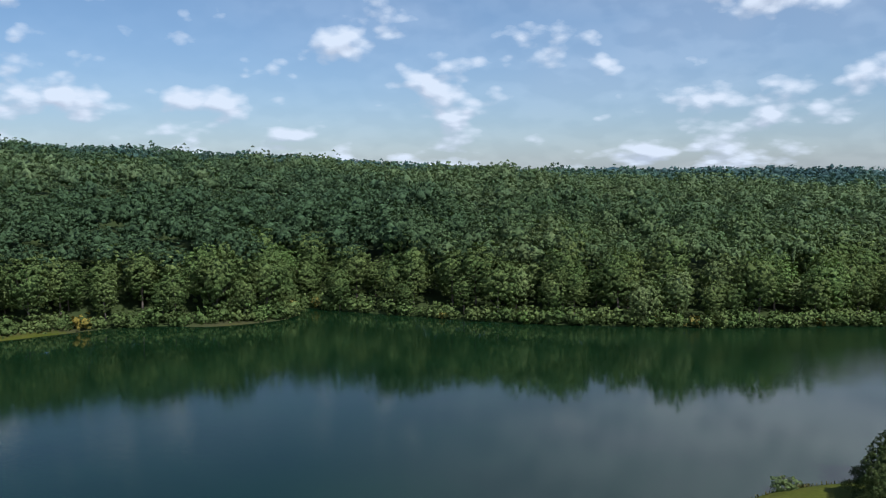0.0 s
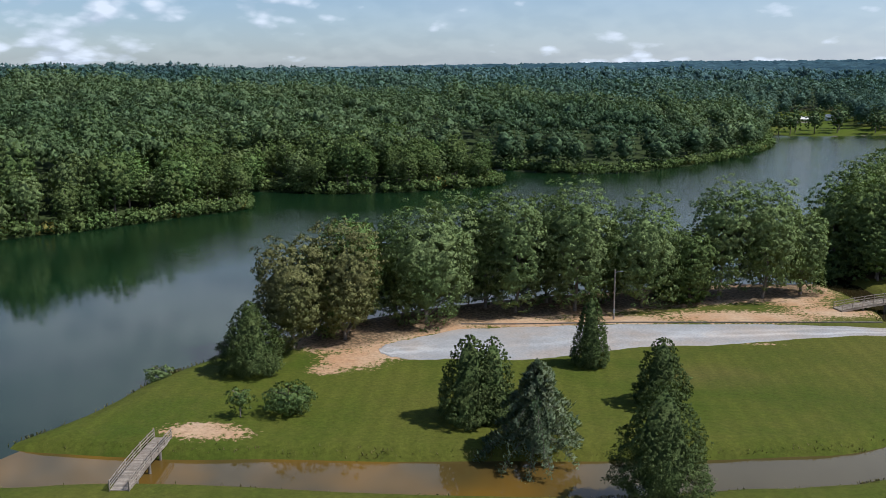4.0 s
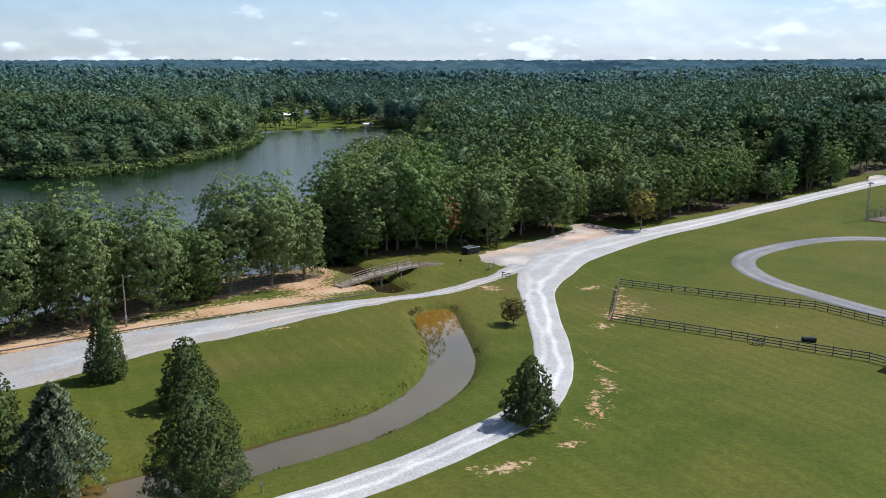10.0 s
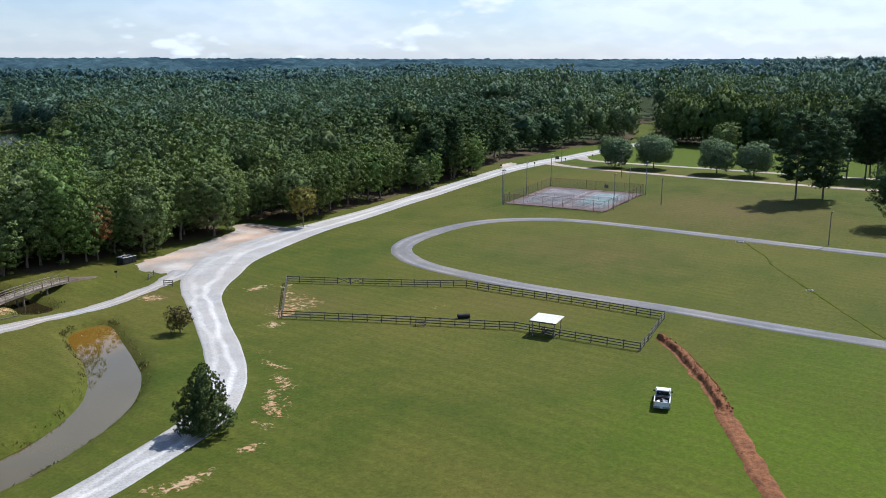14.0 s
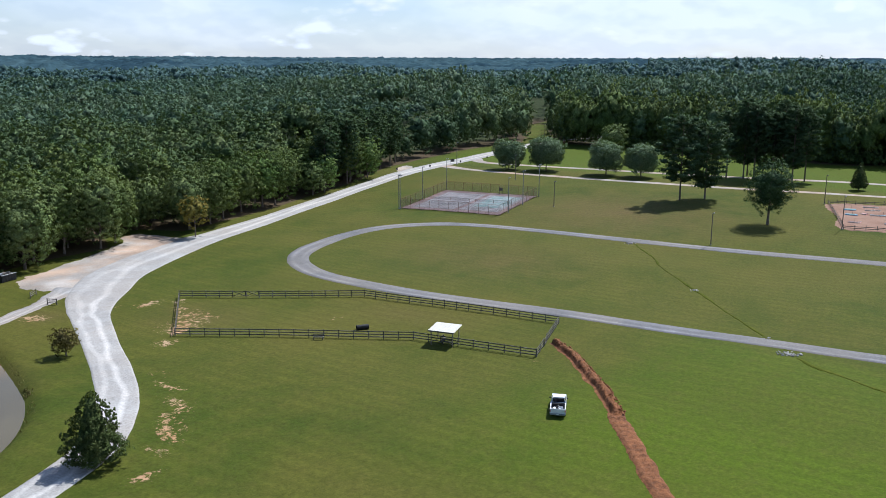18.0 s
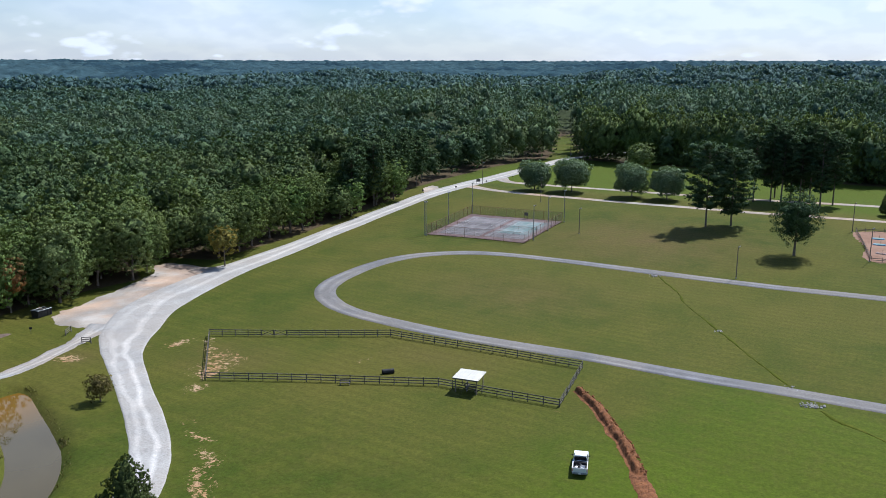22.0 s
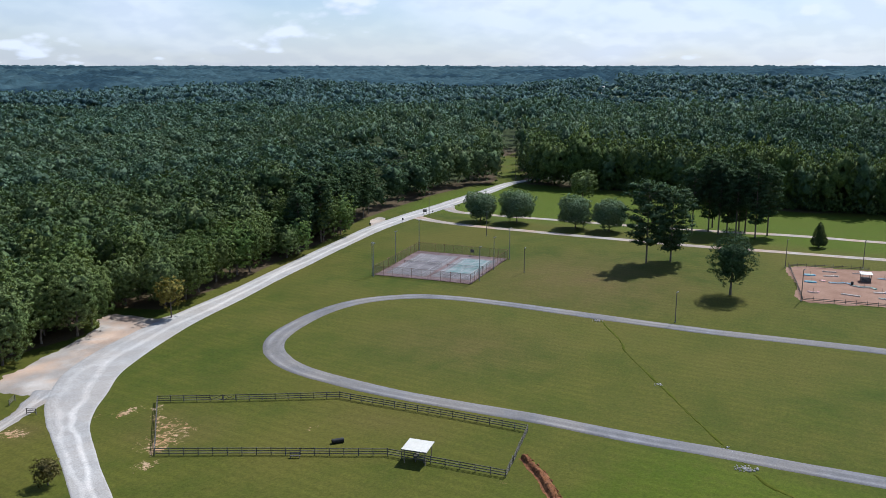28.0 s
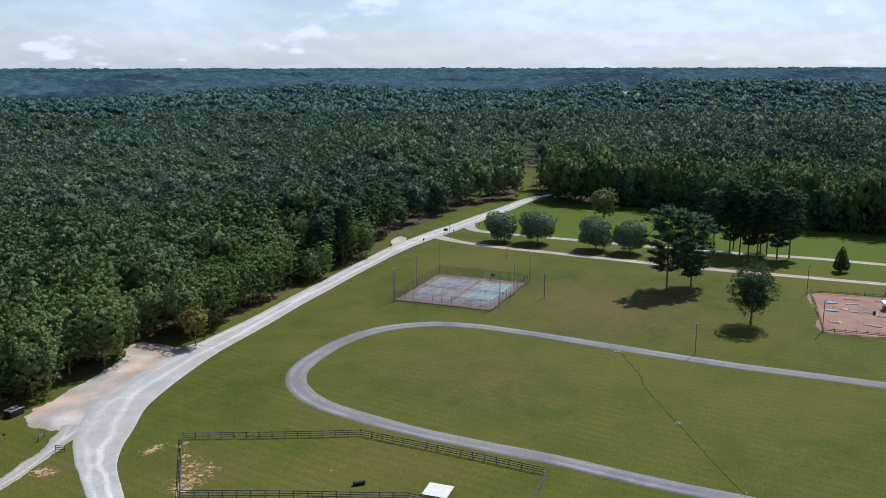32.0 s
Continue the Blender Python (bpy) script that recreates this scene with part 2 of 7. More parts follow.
def ground_mat():
    """Mown grass with stripes and dry patches, bare clay where worn, leaf litter under the woods."""
    m, nd, ln, bsdf, out, geo = base_mat("ground", 0.92, 0, 0.10)
    pos = geo.outputs["Position"]
    big = noise_node(nd, ln, pos, 0.018, 4, 0.55)
    mid = noise_node(nd, ln, pos, 0.11, 5, 0.6)
    fine = noise_node(nd, ln, pos, 1.7, 5, 0.7)
    green = mix_node(nd, ln, ramp_node(nd, ln, mid, [(0.36, 0), (0.62, 1)]), (0.048, 0.069, 0.007), (0.076, 0.086, 0.011))
    dry = mix_node(nd, ln, ramp_node(nd, ln, big, [(0.40, 0), (0.62, 0.85)]), green, (0.103, 0.094, 0.017))
    lush = nd.new("ShaderNodeAttribute")
    lush.attribute_name = "lush"
    dry = mix_node(nd, ln, lush.outputs["Fac"], dry, (0.072, 0.106, 0.006))
    parched = nd.new("ShaderNodeAttribute")
    parched.attribute_name = "parched"
    pm = math_node(nd, ln, "MULTIPLY", parched.outputs["Fac"], ramp_node(nd, ln, mid, [(0.3, 0.35), (0.65, 1)]))
    dry = mix_node(nd, ln, pm, dry, (0.113, 0.084, 0.028))
    # mowing stripes, along the long arms of the loop road
    sep = nd.new("ShaderNodeSeparateXYZ")
    ln.new(pos, sep.inputs[0])
    s = math_node(nd, ln, "SINE", math_node(nd, ln, "MULTIPLY", sep.outputs["X"], 2.4))
    s = math_node(nd, ln, "MULTIPLY", s, math_node(nd, ln, "SUBTRACT", mid, 0.3))
    s = math_node(nd, ln, "MULTIPLY_ADD", s, 0.22)
    s.node.inputs[2].default_value = 1.0
    col = mix_node(nd, ln, 1.0, dry, s, "MULTIPLY")
    mottle = ramp_node(nd, ln, noise_node(nd, ln, pos, 0.42, 6, 0.72), [(0.46, 0), (0.70, 0.32)])
    col = mix_node(nd, ln, mottle, col, (0.097, 0.084, 0.019))
    v = ramp_node(nd, ln, fine, [(0.28, 0.72), (0.72, 1.25)])
    col = mix_node(nd, ln, 1.0, col, v, "MULTIPLY")
    grain = ramp_node(nd, ln, noise_node(nd, ln, pos, 6.0, 3, 0.7), [(0.3, 0.86), (0.7, 1.12)])
    col = mix_node(nd, ln, 1.0, col, grain, "MULTIPLY")
    dirt = nd.new("ShaderNodeAttribute")
    dirt.attribute_name = "dirt"
    dm = math_node(nd, ln, "ADD", dirt.outputs["Fac"], math_node(nd, ln, "MULTIPLY", math_node(nd, ln, "SUBTRACT", noise_node(nd, ln, pos, 1.2, 6, 0.78), 0.5), 2.2))
    dm = ramp_node(nd, ln, dm, [(0.46, 0), (0.60, 1)])
    clay = mix_node(nd, ln, ramp_node(nd, ln, mid, [(0.35, 0), (0.65, 1)]), (0.40, 0.225, 0.118), (0.46, 0.32, 0.20))
    clay = mix_node(nd, ln, 1.0, clay, v, "MULTIPLY")
    gate = ramp_node(nd, ln, dirt.outputs["Fac"], [(0.02, 0), (0.10, 1)])
    col = mix_node(nd, ln, math_node(nd, ln, "MULTIPLY", dm, gate), col, clay)
    lit = nd.new("ShaderNodeAttribute")
    lit.attribute_name = "litter"
    lm = ramp_node(nd, ln, math_node(nd, ln, "ADD", lit.outputs["Fac"], math_node(nd, ln, "MULTIPLY", math_node(nd, ln, "SUBTRACT", fine, 0.5), 0.7)), [(0.42, 0), (0.60, 1)])
    litter = mix_node(nd, ln, fine, (0.042, 0.034, 0.018), (0.125, 0.084, 0.048))
    deep = nd.new("ShaderNodeAttribute")
    deep.attribute_name = "understorey"
    litter = mix_node(nd, ln, deep.outputs["Fac"], litter, mix_node(nd, ln, fine, (0.020, 0.032, 0.010), (0.060, 0.078, 0.026)))
    col = mix_node(nd, ln, lm, col, litter)
    ln.new(col, bsdf.inputs["Base Color"])
    bump_on(nd, ln, bsdf, fine, 0.5, 0.12)
    return m


def water_mat(name, deep, rough, ripple, gloss=0.5, breezy=0.0, shallow=None):
    m, nd, ln, bsdf, out, geo = base_mat(name, rough, 0, gloss)
    pos = geo.outputs["Position"]
    bsdf.inputs["IOR"].default_value = 1.333
    cloudy = noise_node(nd, ln, pos, 0.05, 4, 0.5)
    col = mix_node(nd, ln, ramp_node(nd, ln, cloudy, [(0.35, 0), (0.65, 1)]), deep, tuple(c * 1.35 for c in deep))
    if shallow:
        # the muddy bed shows through at the shallow head and in the western reach
        place_of = nd.new("ShaderNodeSeparateXYZ")
        ln.new(pos, place_of.inputs[0])
        head = nd.new("ShaderNodeMapRange")
        ln.new(place_of.outputs["Y"], head.inputs["Value"])
        head.inputs["From Min"].default_value, head.inputs["From Max"].default_value = 112, 121
        west = nd.new("ShaderNodeMapRange")
        ln.new(place_of.outputs["X"], west.inputs["Value"])
        west.inputs["From Min"].default_value, west.inputs["From Max"].default_value = 14, 4
        bed = math_node(nd, ln, "MAXIMUM", head.outputs[0], math_node(nd, ln, "MULTIPLY", west.outputs[0], ramp_node(nd, ln, noise_node(nd, ln, pos, 0.06, 2, 0.5), [(0.42, 0.1), (0.58, 0.8)])))
        col = mix_node(nd, ln, bed, col, shallow)
    ln.new(col, bsdf.inputs["Base Color"])
    st = nd.new("ShaderNodeMapping")
    st.inputs["Scale"].default_value = (1.0, 0.7, 1.0)
    ln.new(pos, st.inputs[0])
    w = noise_node(nd, ln, st.outputs[0], 1.4, 4, 0.6)
    patch = ramp_node(nd, ln, noise_node(nd, ln, pos, 0.012, 3, 0.5), [(0.40, 0.35), (0.62, 1.0)])
    if breezy:
        sep = nd.new("ShaderNodeSeparateXYZ")
        ln.new(pos, sep.inputs[0])
        far = math_node(nd, ln, "MULTIPLY_ADD", sep.outputs["Y"], 1 / 400, True)
        far.node.inputs[2].default_value = -0.42
        patch = math_node(nd, ln, "MULTIPLY_ADD", far, breezy)
        ln.new(ramp_node(nd, ln, noise_node(nd, ln, pos, 0.012, 3, 0.5), [(0.40, 0.35), (0.62, 1.0)]), patch.node.inputs[2])
    w = math_node(nd, ln, "MULTIPLY", w, patch)
    bump_on(nd, ln, bsdf, w, ripple, 0.12)
    return m


def gravel_mat(name, light, dark, warm, stain=0.85):
    m, nd, ln, bsdf, out, geo = base_mat(name, 0.92, 0, 0.2)
    pos = geo.outputs["Position"]
    a = noise_node(nd, ln, pos, 0.16, 5, 0.62)
    f = noise_node(nd, ln, pos, 3.5, 6, 0.75)
    col = mix_node(nd, ln, ramp_node(nd, ln, a, [(0.38, 0), (0.62, 1)]), light, dark)
    w = ramp_node(nd, ln, noise_node(nd, ln, pos, 0.07, 5, 0.65), [(0.42, 0), (0.60, stain)])
    col = mix_node(nd, ln, w, col, warm)
    tr = nd.new("ShaderNodeAttribute")
    tr.attribute_name = "track"
    t = math_node(nd, ln, "ADD", tr.outputs["Fac"], math_node(nd, ln, "MULTIPLY", math_node(nd, ln, "SUBTRACT", noise_node(nd, ln, pos, 0.6, 6, 0.75), 0.5), 0.5))
    t = ramp_node(nd, ln, t, [(0.30, 0.92), (1.0, 1.38)])
    col = mix_node(nd, ln, 1.0, col, t, "MULTIPLY")
    col = mix_node(nd, ln, 1.0, col, ramp_node(nd, ln, f, [(0.28, 0.66), (0.72, 1.28)]), "MULTIPLY")
    ln.new(col, bsdf.inputs["Base Color"])
    bump_on(nd, ln, bsdf, f, 0.5, 0.04)
    return m


M_GROUND = ground_mat()
M_LAKE = water_mat("lake_water", (0.005, 0.017, 0.006), 0.045, 0.13, 0.5, 50.0)
M_POND = water_mat("pond_water", (0.058, 0.042, 0.014), 0.03, 0.02, 0.75, 0.0, (0.165, 0.085, 0.012))
M_INLET = water_mat("inlet_water", (0.020, 0.015, 0.006), 0.05, 0.02)
M_GRAVEL = gravel_mat("white_gravel", (0.45, 0.428, 0.400), (0.36, 0.342, 0.318), (0.42, 0.37, 0.32), 0.5)
M_LANE = gravel_mat("grey_gravel", (0.37, 0.358, 0.342), (0.305, 0.292, 0.276), (0.38, 0.30, 0.23), 0.6)
M_LOT = gravel_mat("rough_gravel", (0.385, 0.348, 0.310), (0.315, 0.272, 0.230), (0.40, 0.280, 0.200))
M_ASPHALT = gravel_mat("worn_asphalt", (0.20, 0.195, 0.20), (0.155, 0.15, 0.15), (0.22, 0.20, 0.18))
M_OAK = foliage("oak_leaves", (0.129, 0.182, 0.060), (0.194, 0.242, 0.092), (0.157, 0.199, 0.081), leaf=1.5, relief=0.25)
M_OAKDRY = foliage("browning_leaves", (0.139, 0.148, 0.052), (0.175, 0.171, 0.065), (0.152, 0.139, 0.059), leaf=1.5, relief=0.25)
M_BRIGHT = foliage("bright_leaves", (0.125, 0.205, 0.053), (0.179, 0.246, 0.077), (0.128, 0.191, 0.062), leaf=1.5, relief=0.25)
M_RUST = foliage("rusty_leaves", (0.30, 0.14, 0.05), (0.24, 0.15, 0.06), (0.17, 0.10, 0.045))
M_YELLOW = foliage("yellow_leaves", (0.34, 0.25, 0.05), (0.25, 0.21, 0.05), (0.17, 0.16, 0.05))
M_CEDAR = foliage("cedar_needles", (0.062, 0.089, 0.028), (0.102, 0.127, 0.043), (0.079, 0.106, 0.036), 0.5, 0.18, leaf=1.6, relief=0.15)
M_BLUE = foliage("blue_needles", (0.085, 0.122, 0.062), (0.185, 0.215, 0.130), (0.118, 0.152, 0.084), 0.5, 0.15, leaf=2.5, relief=0.08)
M_BROWNING = foliage("bronze_leaves", (0.150, 0.125, 0.045), (0.195, 0.165, 0.060), (0.130, 0.110, 0.045), 0.5)
M_PINE = foliage("pine_needles", (0.051, 0.094, 0.043), (0.080, 0.123, 0.058), (0.065, 0.108, 0.052), 0.2, 0.14)
M_PEAR = foliage("glossy_leaves", (0.138, 0.211, 0.111), (0.198, 0.265, 0.151), (0.168, 0.238, 0.132), 0.3, 0.2, 0.2)
M_WOODS = foliage("wood_canopy", (0.090, 0.138, 0.043), (0.144, 0.182, 0.059), (0.110, 0.158, 0.050), 0.09, leaf=0.9, relief=0.45, spec=0.06)
M_CANOPY = foliage("hill_canopy", (0.086, 0.131, 0.053), (0.137, 0.174, 0.071), (0.098, 0.150, 0.065), 0.12, leaf=0.6, relief=0.5, cloud_shade=(0.054, 0.094, 0.046), spec=0.06)
# the five below: distance haze painted in as ever bluer leaf colour
M_HILL_HAZE = foliage("hazed_hillside_leaves", (0.092, 0.140, 0.062), (0.142, 0.182, 0.082), (0.108, 0.160, 0.074), 0.10, leaf=0.6, relief=0.5, cloud_shade=(0.058, 0.100, 0.052), spec=0.06)
M_EAST_HAZE = foliage("hazed_eastern_canopy", (0.086, 0.142, 0.085), (0.128, 0.178, 0.108), (0.099, 0.158, 0.096), 0.10, leaf=0.6, relief=0.5, cloud_shade=(0.056, 0.102, 0.070), spec=0.06)
M_RIDGE_HAZE = foliage("hazed_ridge_canopy", (0.082, 0.142, 0.099), (0.123, 0.178, 0.125), (0.095, 0.158, 0.113), 0.10, leaf=0.6, relief=0.5, cloud_shade=(0.054, 0.106, 0.092), spec=0.06)
M_FAR_HAZE = foliage("hazed_distant_canopy", (0.072, 0.130, 0.124), (0.098, 0.156, 0.146), (0.082, 0.142, 0.136), 0.07, leaf=0.35, relief=0.8, cloud_shade=(0.050, 0.096, 0.100), contrast=0.4, spec=0.05)
M_HORIZON_HAZE = foliage("hazed_horizon_canopy", (0.036, 0.068, 0.082), (0.050, 0.086, 0.098), (0.042, 0.076, 0.090), 0.02, leaf=0.05, relief=1.0, cloud_shade=(0.020, 0.041, 0.056), contrast=0.85, spec=0.0, through_light=0.0)
M_REED = foliage("bank_grass", (0.12, 0.12, 0.04), (0.19, 0.15, 0.065), (0.12, 0.10, 0.04), 0.6)
M_DITCH = worn("long_grass", (0.056, 0.072, 0.008), (0.094, 0.100, 0.015), 1.2, 9, 0.95, bump=0.6, dist=0.1, spec=0.03)
# paler green: distance haze mixed into the meadow's own colour
M_MEADOW = worn("hazy_meadow", (0.12, 0.16, 0.09), (0.16, 0.19, 0.11), 0.02, 0.2, 0.95, bump=0)
M_BARK = worn("bark", (0.10, 0.078, 0.060), (0.20, 0.165, 0.135), 1.2, 9, 0.95, bump=0.8, dist=0.05)
M_PALEBARK = worn("pale_bark", (0.16, 0.13, 0.105), (0.27, 0.235, 0.20), 1.2, 9, 0.95, bump=0.8, dist=0.05)
M_TIMBER = worn("weathered_timber", (0.20, 0.155, 0.118), (0.34, 0.285, 0.225), 1.5, 22, 0.9, bump=0.4, objects=True)
M_FENCE = worn("creosoted_timber", (0.10, 0.088, 0.076), (0.21, 0.19, 0.165), 1.5, 22, 0.9, bump=0.4, objects=True)
M_CLAY = worn("red_clay", (0.105, 0.040, 0.015), (0.27, 0.108, 0.042), 1.4, 5, 0.95, bump=0.9, dist=0.15)
M_STONE = worn("pale_stone", (0.26, 0.24, 0.23), (0.46, 0.43, 0.41), 1.5, 9, 0.9, bump=0.6, dist=0.05, objects=True)
M_STEEL = worn("galvanised_steel", (0.25, 0.26, 0.27), (0.38, 0.39, 0.40), 2, 12, 0.5, 0.6, 0.1)
M_RUSTY = worn("rusted_steel", (0.16, 0.075, 0.05), (0.28, 0.15, 0.11), 2, 12, 0.8, 0.2, 0.3)
M_WHITE = worn("white_paint", (0.72, 0.71, 0.68), (0.82, 0.81, 0.79), 0.7, 8, 0.5, bump=0.1)
M_CAR = worn("white_car_paint", (0.74, 0.74, 0.74), (0.80, 0.80, 0.80), 0.7, 3, 0.25, bump=0.0, spec=0.6)
M_GLASS = worn("dark_glass", (0.012, 0.014, 0.016), (0.02, 0.022, 0.025), 1, 3, 0.06, bump=0, spec=0.7)
M_BLACK = worn("black_plastic", (0.014, 0.014, 0.015), (0.03, 0.03, 0.03), 2, 12, 0.6, bump=0.2)
M_RUBBER = worn("tyre_rubber", (0.012, 0.012, 0.012), (0.025, 0.025, 0.025), 3, 30, 0.85, bump=0.2)

# ---------------------------------------------------------------- plan
rng = np.random.default_rng(7)
WATER = -1.2


def smooth_line(points, closed=False, step=6):
    """A Catmull-Rom line through the points of the plan."""
    p = np.array(points, float)
    n = len(p)
    out = []
    for i in range(n if closed else n - 1):
        if closed:
            a, b, c, d = p[i - 1], p[i], p[(i + 1) % n], p[(i + 2) % n]
        else:
            a, b, c, d = p[max(i - 1, 0)], p[i], p[i + 1], p[min(i + 2, n - 1)]
        for k in range(step):
            t = k / step
            out.append(0.5 * ((2 * b) + (c - a) * t + (2 * a - 5 * b + 4 * c - d) * t * t + (3 * b - a - 3 * c + d) * t ** 3))
    if not closed:
        out.append(p[-1])
    return np.array(out)


def edge_distance(poly, x, y, closed=True):
    """Distance to the outline and, for a closed one, below zero inside."""
    shape = x.shape
    x, y = x.ravel(), y.ravel()
    best, inside = np.full(x.shape, 1e18), np.zeros(x.shape, bool)
    m = len(poly)
    for i in range(m if closed else m - 1):
        (ax, ay), (bx, by) = poly[i][:2], poly[(i + 1) % m][:2]
        dx, dy = bx - ax, by - ay
        t = np.clip(((x - ax) * dx + (y - ay) * dy) / (dx * dx + dy * dy + 1e-12), 0, 1)
        best = np.minimum(best, (x - ax - t * dx) ** 2 + (y - ay - t * dy) ** 2)
        if closed and ay != by:
            cross = ((ay > y) != (by > y)) & (x < (bx - ax) * (y - ay) / (by - ay) + ax)
            inside ^= cross
    d = np.sqrt(best)
    return np.where(inside, -d, d).reshape(shape) if closed else d.reshape(shape)


def step(a, b, v):
    t = np.clip((v - a) / (b - a), 0, 1)
    return t * t * (3 - 2 * t)


LAKE = smooth_line([(-72, -160), (-70, -40), (-66, 30), (-60, 75), (-50, 97), (-46, 111), (-36, 126), (-20, 142), (0, 153),
                    (22, 161), (44, 167), (62, 170), (71, 187), (93, 218), (124, 262), (165, 322), (210, 400), (240, 460), (253, 510),
                    (246, 545), (230, 552), (214, 547), (182, 542), (164, 548), (150, 520), (139, 474), (112, 424), (86, 390), (48, 354), (19, 354),
                    (-8, 366), (-50, 352), (-30, 332), (-4, 322), (-15, 307), (-52, 291), (-87, 296), (-98, 284), (-79, 260), (-94, 242),
                    (-111, 221), (-139, 198), (-162, 183), (-207, 165), (-229, 157), (-214, 144), (-218, 124), (-236, 95),
                    (-244, 60), (-262, 0), (-275, -80), (-270, -160)], True, 4)
POND = smooth_line([(70.4, 125.5), (67.2, 116.5), (64, 108), (60.9, 101), (56, 94.4), (50.6, 90), (45, 86.8), (37, 83.4), (29.3, 81.9), (22.5, 80.7), (16.3, 79.2), (8, 78.7), (-14, 78), (-36, 78.5), (-64, 76),
                    (-66, 86), (-36, 85.6), (-24, 86.4), (-12.7, 86.5), (-1, 87.3), (10.3, 88), (24.5, 89.3), (32.2, 90.5), (38.4, 91.4), (44.9, 94.4), (51, 99.5), (55.4, 106.3), (58.6, 113.6), (61.5, 122.5), (64, 127), (68.8, 128)], True, 4)
INLET = smooth_line([(58, 176), (62.5, 164), (65.0, 154), (64.6, 147), (63.6, 141.6), (66.4, 139.8), (69.4, 142), (69.6, 148), (70, 156), (69.5, 165), (68, 178)], True, 4)
RAMP = [(75.4, 151.4), (79, 153), (84.5, 156.2)]
OPEN = np.array([(-75, -220), (-66, 30), (-60, 75), (-46, 111), (-36, 126), (-20, 142), (0, 153), (22, 161), (44, 167), (62, 172), (80, 163),
                 (96, 167), (112, 169), (127, 168), (136, 182), (143, 182), (148, 170), (165, 172), (192, 177), (213, 182), (242, 186), (275, 197),
                 (313, 203), (345, 207), (385, 208), (402, 202), (514, 256), (540, 268), (542, 264), (519, 251), (412, 196), (402, 189), (396, 166), (403, 134), (390, 90),
                 (382, 59), (387, 23), (395, -40), (400, -220)], float)
HOUSE_LAWN = np.array([(160, 541), (168, 566), (176, 600), (196, 640), (206, 690), (236, 720), (256, 716), (246, 670), (232, 630), (228, 590), (240, 566), (238, 548), (205, 538)], float)
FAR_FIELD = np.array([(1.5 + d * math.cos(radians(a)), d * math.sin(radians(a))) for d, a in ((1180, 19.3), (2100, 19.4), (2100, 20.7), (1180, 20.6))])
RISE_AZ = [-180, -95, -60, -30, -10, 10, 30, 46, 60, 75, 100, 180]
RISE_H = [10, 8, 7, 7, 10, 16, 24, 32, 41, 49, 49, 10]


def wave(x, y, seed, size):
    """Smooth rolling noise, about -1 to 1."""
    r = np.random.default_rng(seed)
    z = np.zeros_like(x, dtype=float)
    for k in range(9):
        a, f, p = r.uniform(0, 6.283), r.uniform(0.6, 1.9) / size, r.uniform(0, 6.283)
        z += np.sin((x * np.cos(a) + y * np.sin(a)) * f * 6.283 + p) / 3.4
    return z


def land(x, y):
    """Height of the ground, and the distances to lake and open grass."""
    x, y = np.asarray(x, float), np.asarray(y, float)
    d_lake, d_open = edge_distance(LAKE, x, y), edge_distance(OPEN, x, y)
    d_lawn = edge_distance(HOUSE_LAWN, x, y)
    r, az = np.hypot(x, y), np.degrees(np.arctan2(-x, y))
    z = -0.6 * step(40, 100, x) + 2.4 * step(190, 280, x)
    z += 0.10 * wave(x, y, 3, 40) * step(2, 20, d_lake)
    rise = np.interp(az, RISE_AZ, RISE_H)
    away = np.minimum(np.maximum(d_lake - 3, 0), np.maximum(d_open, 0)) * step(0, 60, d_lawn + 12)
    z += rise * (1 - np.exp(-away / 150.0)) * (1 - 0.55 * step(800, 2400, r))
    west = step(-10, 30, az)
    z += step(450, 1500, r) * ((11 + 1 * west) * (1 - 0.75 * step(1500, 2700, r)) * wave(x, y, 11, 900) + (0.003 + 0.0015 * west) * (r - 450))
    z += 26 * step(1500, 3500, r) * (1 - west) + 16 * np.exp(-(((x - 1640) / 330) ** 2 + ((y - 590) / 260) ** 2))
    z = -3.6 + (z + 3.6) * step(-7, 4.5, d_lake)
    # the grassy bank that carries the path up to the footbridge
    z += 1.3 * step(5.5, 1.0, edge_distance(RAMP, x, y, False)) * step(86, 76, x) * step(72.5, 76.5, x)
    dp = np.minimum(edge_distance(POND, x, y), edge_distance(INLET, x, y))
    z = np.where(d_lake > -2, np.minimum(z, -2.6 + (z + 2.6) * step(-2.6, 1.6, dp)), z)
    return z, d_lake, d_open


H_X, H_Y = np.arange(-90, 440, 1.0), np.arange(-40, 240, 1.0)
H_GRID = land(*np.meshgrid(H_X, H_Y))[0]


def height(x, y):
    """Ground height at one place, from a fine grid near the park."""
    if not (-89 < x < 438 and -39 < y < 238):
        return float(land(np.array([x]), np.array([y]))[0][0])
    i, j = int(x + 90), int(y + 40)
    u, v = x + 90 - i, y + 40 - j
    g = H_GRID
    return float((g[j, i] * (1 - u) + g[j, i + 1] * u) * (1 - v) + (g[j + 1, i] * (1 - u) + g[j + 1, i + 1] * u) * v)


# ---------------------------------------------------------------- mesh helpers


